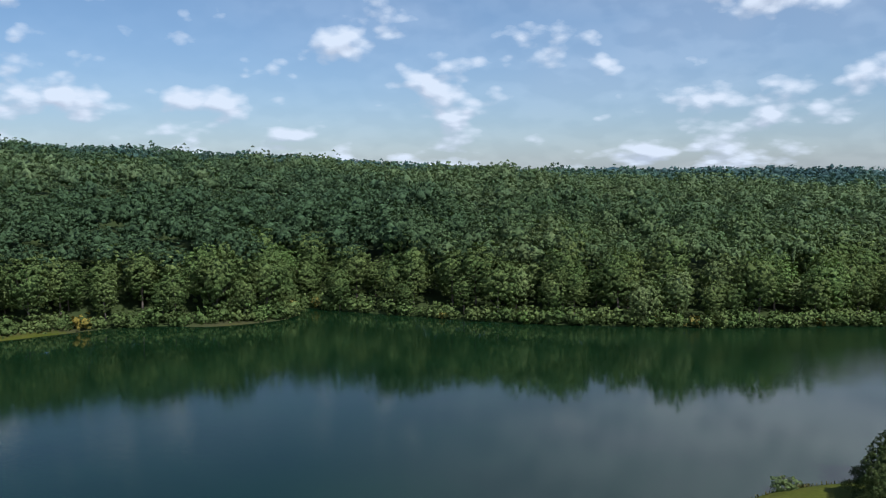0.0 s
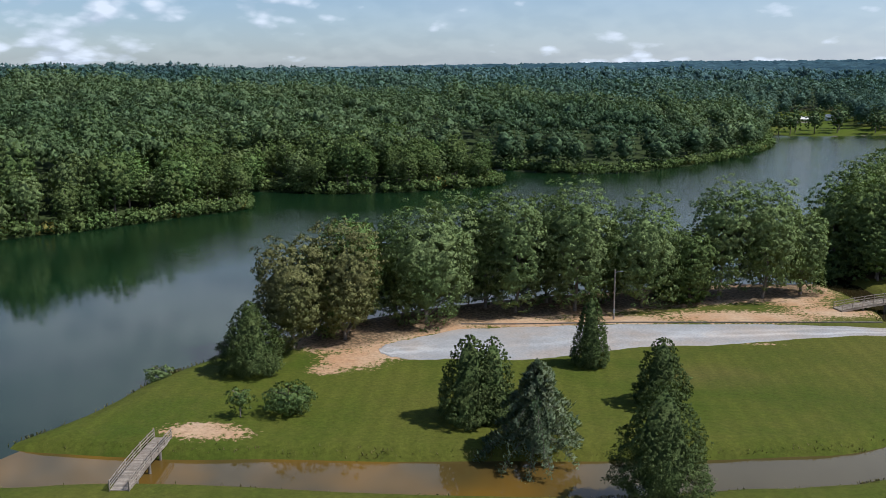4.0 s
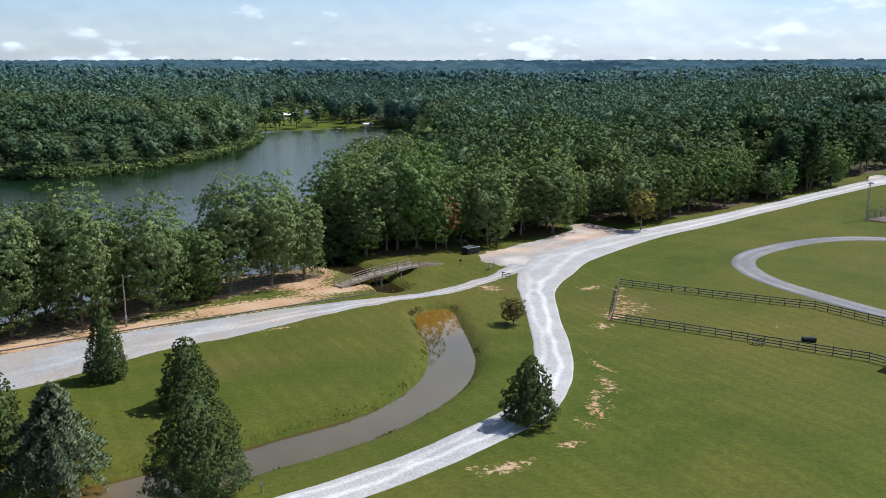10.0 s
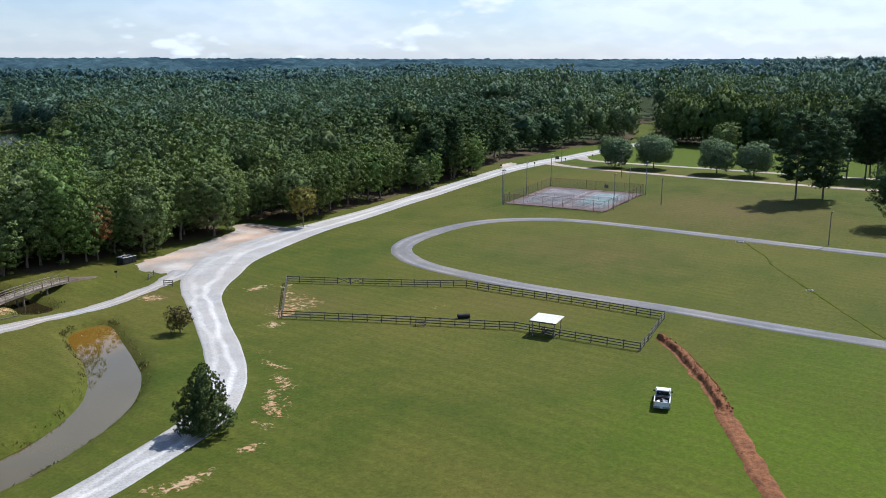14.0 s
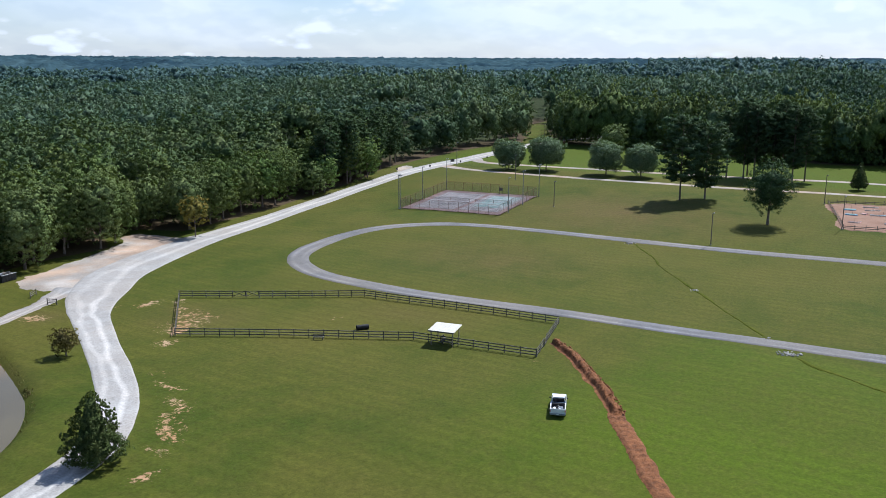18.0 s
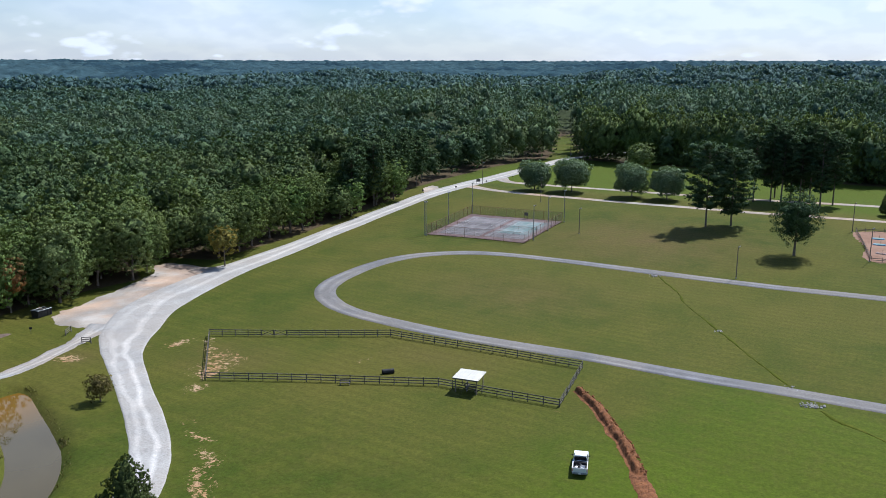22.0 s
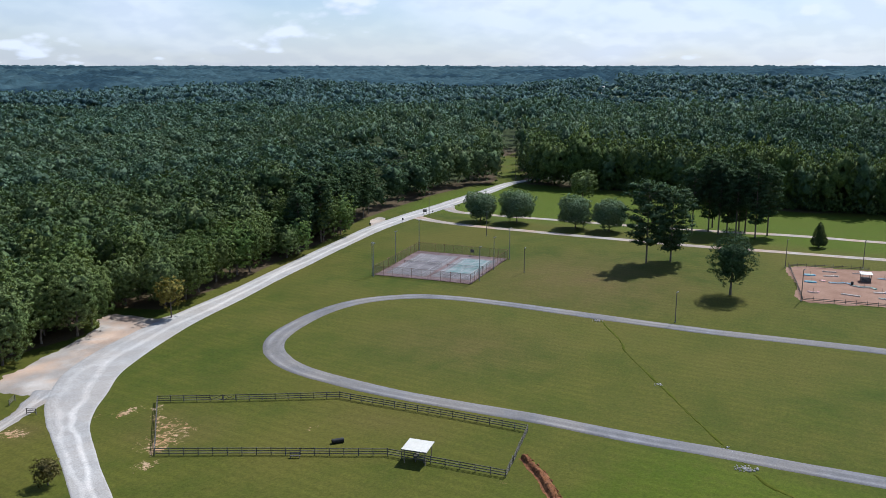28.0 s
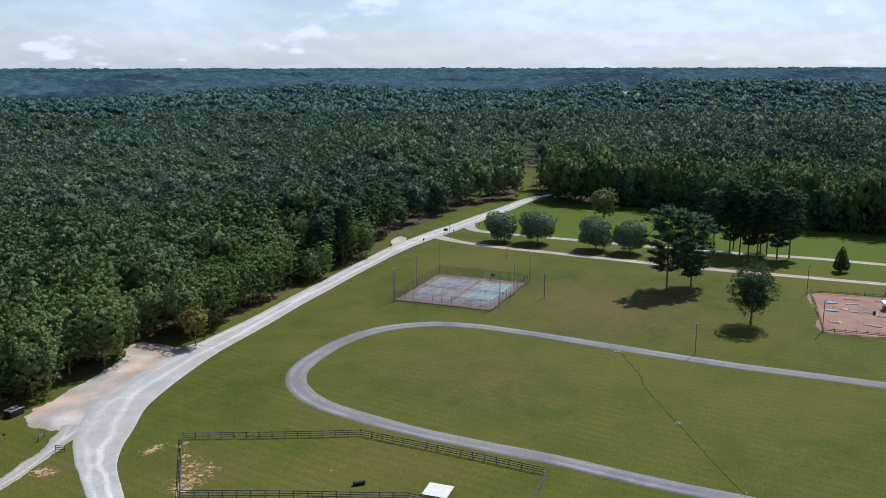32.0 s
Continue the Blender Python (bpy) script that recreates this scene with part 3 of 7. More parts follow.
def np_mesh(name, verts, faces, material, smooth=False, normals=None):
    """A mesh from arrays: faces all have the same number of corners."""
    me = bpy.data.meshes.new(name)
    n, k = faces.shape
    me.vertices.add(len(verts))
    me.vertices.foreach_set("co", np.ascontiguousarray(verts, np.float32).ravel())
    me.loops.add(n * k)
    me.loops.foreach_set("vertex_index", np.ascontiguousarray(faces, np.int32).ravel())
    me.polygons.add(n)
    me.polygons.foreach_set("loop_start", np.arange(0, n * k, k, dtype=np.int32))
    me.update(calc_edges=True)
    if smooth or normals is not None:
        me.polygons.foreach_set("use_smooth", np.ones(n, bool))
    if normals is not None:
        at = me.attributes.new("custom_normal", "FLOAT_VECTOR", "POINT")
        at.data.foreach_set("vector", np.ascontiguousarray(normals, np.float32).ravel())
    me.materials.append(material)
    return me


def leaf_mesh(name, leaves, material):
    """A mesh of leaf clumps that are lit like the rounded masses they cover."""
    return np_mesh(name, leaves[0], leaves[1], material, True, leaves[2])


def point_attribute(me, name, values):
    at = me.attributes.new(name, "FLOAT", "POINT")
    at.data.foreach_set("value", np.ascontiguousarray(values, np.float32))


def part(name, data, material, parent=None, label=""):
    """Links a bmesh or a mesh as one object, under its thing if one is given."""
    if isinstance(data, bmesh.types.BMesh):
        me = bpy.data.meshes.new(name)
        data.to_mesh(me)
        data.free()
        me.materials.append(material)
    else:
        me = data
    ob = new(name, me)
    if parent is not None:
        ob.parent = parent
    return tagged(ob, label)


def thing(name, label, category, m=None, group="", kind=""):
    ob = new(name)
    ob.empty_display_size = 0.3
    if m is not None:
        ob.matrix_basis = m
    return tagged(ob, label, category, group, kind)


def box(bm, size, at=(0, 0, 0), turn=None, bevel=0.0):
    """Adds a box with softened edges to a bmesh."""
    m = Matrix.Translation(at) @ (turn if turn is not None else Matrix.Identity(4)) @ Matrix.Diagonal((*size, 1))
    made = bmesh.ops.create_cube(bm, size=1, matrix=m)
    if bevel:
        edges = list({e for v in made["verts"] for e in v.link_edges})
        bmesh.ops.bevel(bm, geom=edges, offset=bevel, segments=1, affect="EDGES")
    return bm


def rod(bm, a, b, r1, r2=None, sides=8):
    """Adds a tapered round bar from a to b."""
    a, b = Vector(a), Vector(b)
    m = Matrix.Translation((a + b) / 2) @ (b - a).to_track_quat("Z", "Y").to_matrix().to_4x4()
    bmesh.ops.create_cone(bm, cap_ends=True, segments=sides, radius1=r1, radius2=r1 if r2 is None else r2, depth=(b - a).length, matrix=m)
    return bm


def boxed(size, at=(0, 0, 0), turn=None, bevel=0.0):
    return box(bmesh.new(), size, at, turn, bevel)


def rodded(a, b, r1, r2=None, sides=8):
    return rod(bmesh.new(), a, b, r1, r2, sides)


# ---------------------------------------------------------------- ground, water, roads


def axis(lo, hi, fine, far):
    """Grid lines: even between lo and hi, wider and wider out to far."""
    mid = list(np.arange(lo, hi + fine, fine))
    s, v = fine, mid[-1]
    while v < far:
        s = min(s * 1.16, 260)
        v += s
        mid.append(v)
    s, v = fine, mid[0]
    while v > -far:
        s = min(s * 1.16, 260)
        v -= s
        mid.insert(0, v)
    return np.array(mid)


# bare clay: place, half-widths, strength
CLAY_SPOTS = [(-33.5, 90.2, 3.6, 1.9, 1.15), (-29.2, 89.6, 2.4, 1.5, 1.0), (-20.4, 116, 3.6, 3.0, 1.2), (-23.2, 111.4, 2.8, 2.0, 0.95), (-15.6, 120.5, 4, 3, 1.2), (20, 138.5, 9, 2.4, 1.1), (40, 141, 12, 3.2, 1.1), (56, 145, 8, 3.6, 1.0), (52, 151, 7, 5, 0.9), (4, 136, 9, 2.6, 1.1),
              (-10, 132, 7, 3, 1.1), (99.5, 125, 4.2, 2.4, 0.72), (86, 104.8, 3, 2.6, 0.7), (73.8, 89.5, 1.0, 3.6, 0.75), (66.6, 80, 1.0, 2.6, 0.8), (62.5, 76.4, 1.0, 2.6, 0.8), (91, 107.8, 1.3, 1.6, 0.95), (94, 111, 1.3, 1.9, 0.9), (97.2, 114.4, 1.3, 1.9, 0.9), (100.4, 118, 1.3, 1.9, 0.9), (103.6, 121.4, 1.3, 1.7, 0.85), (71, 85, 1.5, 3.6, 0.72), (68.5, 81.8, 1.6, 3.4, 0.7), (71, 82.6, 3, 2, 0.55), (65, 78.6, 1.2, 3, 0.8), (60, 74.5, 1.3, 3, 0.75),
              (76.5, 94.5, 1.4, 5, 0.62), (55, 70.8, 3.4, 1.6, 0.7), (46, 68.8, 4, 1.2, 0.85), (42, 71.2, 3, 0.9, 0.7), (83, 134, 3.4, 3.4, 0.72), (94, 110, 7, 5.5, 0.62), (99, 112, 6, 8, 0.55), (92, 108.5, 1.2, 3.5, 0.75),
              (20, 74.5, 6, 1.4, 0.55), (200, 71.5, 1.2, 1.6, 0.8), (60, 113, 4, 1.5, 0.45), (112, 92, 7, 1.6, 0.5), (40, 127, 9, 1.2, 0.6), (111, 54.5, 2, 1.2, 0.6), (95, 128, 5, 2, 0.45)]


PARCHED_SPOTS = [(232, 88, 30, 34, 1.1), (99, 112, 13, 16, 0.7), (62, 112, 9, 12, 0.7), (165, 92, 30, 34, 0.75), (120, 82, 14, 30, 0.45), (28, 112, 18, 9, 0.6), (84, 134, 6, 8, 0.8)]


def build_ground():
    gx, gy = axis(-70, 330, 1.6, 4800), axis(58, 230, 1.6, 4800)
    X, Y = np.meshgrid(gx, gy)
    Z, d_lake, d_open = land(X, Y)
    nx, ny = len(gx), len(gy)
    idx = np.arange(nx * ny).reshape(ny, nx)
    F = np.stack([idx[:-1, :-1], idx[:-1, 1:], idx[1:, 1:], idx[1:, :-1]], -1).reshape(-1, 4)
    me = np_mesh("ground", np.stack([X, Y, Z], -1).reshape(-1, 3), F, M_GROUND, True)
    dirt = np.zeros(X.shape)
    for cx, cy, rx, ry, much in CLAY_SPOTS:
        dirt = np.maximum(dirt, much - 0.55 * np.hypot((X - cx) / rx, (Y - cy) / ry))
    dirt = np.clip(dirt, 0, 1) * (edge_distance(POND, X, Y) > 0.3)
    # leaf litter under the woods and the row of oaks by the shore
    row = edge_distance(np.array([(-24, 126), (-8, 140), (14, 149), (40, 157), (54, 160)]), X, Y, False)
    lawn = edge_distance(HOUSE_LAWN, X, Y)
    wood = step(0, 6, d_open) * step(-14, -8, d_lake) * step(0, 30, lawn)
    litter = np.clip(np.maximum(wood, 0.55 * step(11, 4, row)), 0, 1)
    dirt = np.maximum(dirt, 0.7 * step(12, 5, row) * step(0, 3, d_lake))
    lush = step(120, 95, X + 0.0 * Y) * step(60, 30, Y) * step(60, 95, X) + 0.9 * step(296, 318, X) * step(-5, 8, -d_open)
    lush = np.maximum(lush, 0.6 * step(46, 30, Y + 0.25 * (X - 130)) * step(75, 110, X) * step(137, 130, X))
    lush = np.maximum(lush, 0.12 * step(40, 10, X) * step(84, 92, Y) * step(122, 112, Y))
    lush = np.maximum(lush, 0.8 * step(4, -2, lawn))
    parched = np.zeros(X.shape)
    for cx, cy, rx, ry, much in PARCHED_SPOTS:
        parched = np.maximum(parched, much - 0.8 * np.hypot((X - cx) / rx, (Y - cy) / ry))
    point_attribute(me, "parched", np.clip(parched, 0, 1).ravel())
    point_attribute(me, "dirt", dirt.ravel())
    point_attribute(me, "litter", litter.ravel())
    point_attribute(me, "understorey", (wood * np.maximum(step(8, 26, d_open), step(120, 60, X) * step(4, 12, d_open))).ravel())
    point_attribute(me, "lush", np.clip(lush, 0, 1).ravel())
    tagged(new("ground", me), "rolling mown grass with worn clay patches and leaf litter", "ground", "", "structure")


def sheet(name, outline, z, material, label):
    bm = bmesh.new()
    f = bm.faces.new([bm.verts.new((x, y, z)) for x, y in outline])
    bmesh.ops.triangulate(bm, faces=[f])
    ob = part(name, bm, material, None, label)
    return tagged(ob, label, "water", "", "structure")


def grown(outline, by):
    """The outline pushed outwards."""
    p = np.array(outline)
    t = np.roll(p, -1, 0) - np.roll(p, 1, 0)
    n = np.stack([t[:, 1], -t[:, 0]], -1) / (np.linalg.norm(t, axis=1, keepdims=True) + 1e-9)
    area = np.sum(p[:, 0] * np.roll(p[:, 1], -1) - np.roll(p[:, 0], -1) * p[:, 1])
    return p + n * by * np.sign(area)


def ribbon(name, line, material, label, lift=0.06, across=10, ragged=0.25, seed=1, tracks=(0.3, 0.7)):
    """A road: rows of x, y, width along its middle, laid on the ground with uneven edges."""
    L = smooth_line(line, False, 12)
    c, w = L[:, :2], L[:, 2] / 2
    t = np.gradient(c, axis=0)
    n = np.stack([-t[:, 1], t[:, 0]], -1) / np.linalg.norm(t, axis=1, keepdims=True)
    r = np.random.default_rng(seed)
    u = np.concatenate([[-1], np.linspace(-0.95, 0.95, across - 1), [1]])
    V, tr = [], []
    rag = np.array([np.convolve(r.normal(0, ragged * 1.6, len(c) + 4), np.ones(5) / 5, "valid") for _ in range(2)])
    for i in range(len(c)):
        wl, wr = w[i] + rag[0, i], w[i] + rag[1, i]
        s = np.where(u < 0, u * wl, u * wr)
        V.append(c[i] + s[:, None] * n[i])
        q = (u + 1) / 2
        sway = 0.05 * math.sin(i * 0.21 + seed) + 0.03 * math.sin(i * 0.57)
        tr.append(np.exp(-((q - tracks[0] - sway) / 0.10) ** 2) + 0.7 * np.exp(-((q - tracks[1] + sway) / 0.11) ** 2))
        tr[-1] = tr[-1] * min(1.0, 4.2 / w[i])
    V = np.array(V)
    Z = land(V[..., 0], V[..., 1])[0] + lift
    edge = np.zeros(across + 1)
    edge[[0, -1]] = -(lift + 0.05)
    Z = Z + edge
    idx = np.arange(len(c) * (across + 1)).reshape(len(c), across + 1)
    F = np.stack([idx[:-1, :-1], idx[1:, :-1], idx[1:, 1:], idx[:-1, 1:]], -1).reshape(-1, 4)[:, ::-1]
    me = np_mesh(name, np.concatenate([V, Z[..., None]], -1).reshape(-1, 3), F, material, True)
    point_attribute(me, "track", np.array(tr).ravel())
    return tagged(new(name, me), label, "road", "", "structure")


def pad(name, outline, material, label, lift=0.05, cell=1.5, category="ground"):
    """An irregular patch laid on the ground."""
    o = smooth_line(outline, True, 6)
    lo, hi = o.min(0), o.max(0)
    gx, gy = np.arange(lo[0] - cell, hi[0] + cell, cell), np.arange(lo[1] - cell, hi[1] + cell, cell)
    X, Y = np.meshgrid(gx, gy)
    d = edge_distance(o, X, Y)
    Z = land(X, Y)[0] + lift - 0.25 * step(-0.6, 1.2, d + 0.5 * wave(X, Y, 5, 5))
    idx = np.arange(X.size).reshape(X.shape)
    F = np.stack([idx[:-1, :-1], idx[:-1, 1:], idx[1:, 1:], idx[1:, :-1]], -1).reshape(-1, 4)
    keep = (d.ravel()[F] < 2.2).all(1)
    me = np_mesh(name, np.stack([X, Y, Z], -1).reshape(-1, 3), F[keep], material, True)
    point_attribute(me, "track", np.clip(0.5 + 0.5 * wave(X, Y, 8, 14), 0, 1).ravel())
    return tagged(new(name, me), label, category, "", "structure")


build_ground()
sheet("lake", grown(LAKE, 5), WATER, M_LAKE, "calm dark green lake with faint ripples")
sheet("pond", [p for p in grown(POND, 2.2) if p[0] > -60], WATER + 0.01, M_POND, "still muddy brown pond and creek")
sheet("inlet", [p for p in grown(INLET, 1.6) if p[1] < 171], WATER + 0.012, M_INLET, "small muddy inlet under the footbridge")

ribbon("road", [(10, 70, 4.9), (27, 72.2, 5.0), (36.7, 73.9, 5.0), (44.6, 76.2, 5.2), (54.2, 79.7, 5.2), (60.6, 84.2, 5.4), (67.1, 91.2, 5.4), (73.4, 100.7, 5.6), (79.5, 111.2, 5.5), (87.2, 124.4, 6.2), (92, 131.5, 8), (99.5, 139.5, 11), (113, 150, 12),
                (138, 159.5, 10.5), (170, 167, 8), (200, 174.5, 7.6), (236, 181, 7.6), (270, 186, 8), (300, 188.5, 9), (330, 191, 8.5), (367, 194, 8), (405, 197.5, 6.5), (424, 192, 5.5), (445, 180, 5)], M_GRAVEL, "pale gravel park road with white wheel tracks", 0.09, 20, 0.05, 2, (0.40, 0.74))
ribbon("gravel_lane", [(-17, 119.6, 2), (-15, 120.3, 6.5), (-11, 121.5, 10), (-4, 124.5, 14.5), (4, 125.5, 16.5), (12, 127.5, 15), (21, 130, 12), (36, 131.8, 10), (50, 133.6, 6.2), (60, 134.1, 3.4), (71.5, 134.7, 2.9), (84.5, 139.4, 3.2), (92, 143, 4.2), (99, 147, 6)],
       M_LANE, "white gravel lane widening into a parking strip", 0.06, 10, 0.3, 3, (0.35, 0.65))
pad("gravel_lot", [(94, 150), (96, 160), (107, 164.5), (120, 169), (132, 175), (136, 181), (142, 180), (144, 169), (150, 166), (140, 160), (120, 150), (104, 142)], M_LOT, "rough gravel lot stained with orange clay", 0.05, 1.2)
ribbon("asphalt_loop", [(213, -60, 4.2), (208, 8, 4.2), (204, 40, 4.2), (203, 53, 4.2), (202, 74, 4.2), (201, 98, 4.2), (199, 113, 4.2), (194, 125, 4.4), (184, 133, 4.6), (170, 136, 4.8), (154, 133.5, 5),
                        (143, 128.5, 5), (136.5, 121, 5), (133, 112, 4.8), (132, 100, 4.6), (132, 88, 4.4), (133, 76, 4.4), (135, 59, 4.3), (136, 41, 4.3), (138, 25, 4.3), (140, 3, 4.3), (146, -60, 4.3)],
       M_ASPHALT, "grey cracked asphalt loop road", 0.05, 6, 0.06, 4)
ribbon("lane", [(292, 187, 7), (287, 170, 4.4), (286, 152, 4.2), (288, 130, 4.2), (289, 110, 4.2), (290, 90, 4.2), (292, 70, 4.2), (295, 50, 4.2), (301, 15, 4.2), (312, -60, 4.2)],
       M_LOT, "narrow pale park lane", 0.05, 6, 0.08, 5)
ribbon("lane", [(322, 188, 7), (312, 178, 4.6), (312, 160, 4.2), (315, 130, 4.2), (318, 100, 4.2), (323, 75, 4.2), (327, 53, 4.2), (331, 17, 4.2), (338, -60, 4.2)],
       M_LOT, "narrow pale park lane", 0.05, 6, 0.08, 6)

ribbon("ditch_grass", [(199, 71, 0.7), (188, 63, 0.4), (176, 56, 0.35), (163.4, 45.6, 0.8), (150, 35, 0.4), (140, 27, 0.35), (134, 22, 0.4)], M_DITCH, "shallow ditch with longer grass", 0.03, 4, 0.3, 7)
ribbon("ditch_grass", [(132.6, 21, 0.7), (129.8, 18.5, 0.9), (127, 13.7, 0.6), (124.3, 8.6, 0.5), (120, 0, 0.5)], M_DITCH, "shallow ditch with longer grass", 0.03, 4, 0.3, 11)
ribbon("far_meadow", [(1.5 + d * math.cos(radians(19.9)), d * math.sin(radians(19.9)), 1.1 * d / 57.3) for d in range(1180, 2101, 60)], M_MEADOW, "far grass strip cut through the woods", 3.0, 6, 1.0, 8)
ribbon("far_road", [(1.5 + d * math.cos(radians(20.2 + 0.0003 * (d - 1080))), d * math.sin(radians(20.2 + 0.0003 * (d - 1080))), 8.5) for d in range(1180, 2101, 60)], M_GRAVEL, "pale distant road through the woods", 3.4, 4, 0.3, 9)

pad("gravel_lot", [(264, 187), (270, 192), (278, 197), (285, 198), (282, 193), (276, 189)], M_LOT, "small gravel pull-off beneath the pines", 0.05, 1.0)

# ---------------------------------------------------------------- trees
ICO = bmesh.new()
bmesh.ops.create_icosphere(ICO, subdivisions=1, radius=1)
ICO_V = np.array([v.co[:] for v in ICO.verts])
ICO_F = np.array([[v.index for v in f.verts] for f in ICO.faces])
ICO.free()
OCT_V = np.array([(1, 0, 0), (0, 1, 0), (-1, 0, 0), (0, -1, 0), (0, 0, 1), (0, 0, -1)], float) * 1.18
OCT_F = np.array([(0, 1, 4), (1, 2, 4), (2, 3, 4), (3, 0, 4), (1, 0, 5), (2, 1, 5), (3, 2, 5), (0, 3, 5)])


def unit(v):
    return v / (np.linalg.norm(v, axis=-1, keepdims=True) + 1e-9)


def leaf_cards(P, N, size, r, tilt=0.62, lit=None):
    """Small leaf clumps at P that face roughly along N, one triangle each, lit along the directions given."""
    n = len(P)
    lit = unit((N if lit is None else lit) + r.normal(0, 0.22, (n, 3)))
    N = unit(N + r.normal(0, tilt, (n, 3)))
    u = unit(np.cross(N, r.normal(0, 1, (n, 3))))
    v = np.cross(N, u)
    s = size * r.uniform(0.6, 1.4, (n, 1))
    e = s * r.uniform(0.9, 1.4, (n, 1))
    V = np.stack([P - u * s - v * e * 0.45, P + u * s * r.uniform(0.6, 1.1, (n, 1)) - v * e * r.uniform(0.2, 0.6, (n, 1)), P + v * e * 0.8 + N * s * r.uniform(-0.2, 0.4, (n, 1))], 1).reshape(-1, 3)
    return V, np.arange(n * 3).reshape(-1, 3), np.repeat(lit, 3, 0)


def sprays(P, N, size, r, tilt=0.3):
    """Narrow needle sprays that point outwards along N, one triangle each."""
    n = len(P)
    lit = unit(N * [1, 1, 0.75] + r.normal(0, 0.3, (n, 3)))
    N = unit(N + r.normal(0, tilt, (n, 3)))
    u = unit(np.cross(N, r.normal(0, 1, (n, 3))))
    s = size * r.uniform(0.6, 1.4, (n, 1))
    V = np.stack([P - N * s * 0.5 - u * s * 0.5, P - N * s * 0.4 + u * s * 0.5, P + N * s * r.uniform(0.9, 1.7, (n, 1))], 1)
    turned = np.sum(np.cross(V[:, 1] - V[:, 0], V[:, 2] - V[:, 0]) * lit, -1) < 0
    V[turned] = V[turned][:, ::-1]
    return V.reshape(-1, 3), np.arange(n * 3).reshape(-1, 3), np.repeat(lit, 3, 0)


def merge(chunks):
    """Joins meshes of points, faces and directions."""
    V, F, N, k = [], [], [], 0
    for v, f, d in chunks:
        V.append(v)
        F.append(f + k)
        N.append(d)
        k += len(v)
    return np.concatenate(V), np.concatenate(F), np.concatenate(N)


def sphere_points(n, r, low=-0.35):
    """Even points on a ball above the given height."""
    i = np.arange(n) + 0.5
    z = 1 - (1 - low) * i / n
    a = i * 2.399963 + r.uniform(0, 6.28)
    q = np.sqrt(np.maximum(1 - z * z, 0))
    return np.stack([q * np.cos(a), q * np.sin(a), z], -1)


def blob_crown(r, hearts, radius, tall, base, clump_r, cards, card, low=-0.3, core=0.5, group=6, fill=0.55, inner=0.56):
    """A broadleaf crown: boughs swell a rounded form, a few dark hearts close it, and leaf clumps in small sprays cover it."""
    boughs = unit(r.normal(0, 1, (8, 3)) + [0, 0, 0.25])
    twigs = unit(r.normal(0, 1, (40, 3)) + [0, 0, 0.15])
    mid, form = np.array([0, 0, base + tall / 2]), np.array([radius, radius, tall / 2])

    def spread(n):
        """Places over the crown form, 1 at its skin."""
        D = sphere_points(n, r, low)
        full = (1 - np.minimum(np.abs(D[:, 2]), 1) ** 2.8) ** 0.36 / np.sqrt(np.maximum(1 - D[:, 2] ** 2, 0.02))
        D = D + r.normal(0, 0.6 / math.sqrt(n), D.shape)
        u = unit(D)
        swell = 0.66 + 0.22 * np.exp(5 * (np.max(u @ boughs.T, 1) - 1)) + 0.24 * np.exp(24 * (np.max(u @ twigs.T, 1) - 1))
        D[:, :2] *= np.minimum(full, 1.9)[:, None]
        return D * swell[:, None]

    H = spread(hearts) * r.uniform(inner - 0.22, inner, (hearts, 1)) * form + mid
    chunks = []
    q = core * min(radius, tall / 2) * (0.72 if hearts > 2 else 1.2)
    for c in H:
        heart = c + OCT_V * q * r.uniform(0.75, 1.15, (6, 1)) * [1, 1, 0.85]
        chunks.append((heart, OCT_F, unit(OCT_V * 0.45 + unit((heart - mid) / form) * 0.7)))
    n = max(2, cards // group)
    C = spread(n) * np.sqrt(r.uniform(fill, 1.04, (n, 1))) * form + mid
    k = np.repeat(np.arange(n), group)
    d = unit(r.normal(0, 1, (len(k), 3)) + unit((C[k] - mid) / form) * 0.8 + [0, 0, 0.3])
    P = C[k] + d * clump_r * r.uniform(0.35, 1.0, (len(k), 1)) * [1, 1, 0.65]
    out = unit((P - mid) / form)
    chunks.append(leaf_cards(P, unit(out + d * 0.6 + [0, 0, 0.2]), card, r, 0.45, out * 0.5 + d * 0.65))
    return merge(chunks)


def limb_mesh(r, tall, base, radius, thick, limbs, lean=0.0):
    """A tapered trunk with root flare, and limbs that fork into the crown."""
    bm = bmesh.new()
    top = base + tall * 0.62
    bend = [Vector((0, 0, -0.3)), Vector((r.normal(0, 0.06), r.normal(0, 0.06), base * 0.5)), Vector((lean + r.normal(0, 0.2), r.normal(0, 0.2), base + tall * 0.15)), Vector((lean * 1.6 + r.normal(0, 0.4), r.normal(0, 0.4), top))]
    ths = [thick * 1.35, thick, thick * 0.78, thick * 0.25]
    for a, b, t1, t2 in zip(bend[:-1], bend[1:], ths[:-1], ths[1:]):
        rod(bm, a, b, t1, t2, 8)
    trunk = bm
    limb = bmesh.new()
    for k in range(limbs):
        a = k * 2.4 + r.uniform(-0.4, 0.4)
        h = base * r.uniform(0.85, 1.0) + tall * 0.4 * k / max(limbs, 1)
        s = Vector((lean * 0.8, 0, h))
        e = s + Vector((math.cos(a) * radius * 0.45, math.sin(a) * radius * 0.45, tall * r.uniform(0.12, 0.22)))
        t = e + Vector((math.cos(a + 0.4) * radius * 0.3, math.sin(a + 0.4) * radius * 0.3, tall * r.uniform(0.06, 0.2)))
        rod(limb, s, e, thick * 0.38, thick * 0.2, 6)
        rod(limb, e, t, thick * 0.2, thick * 0.06, 5)
    return trunk, limb


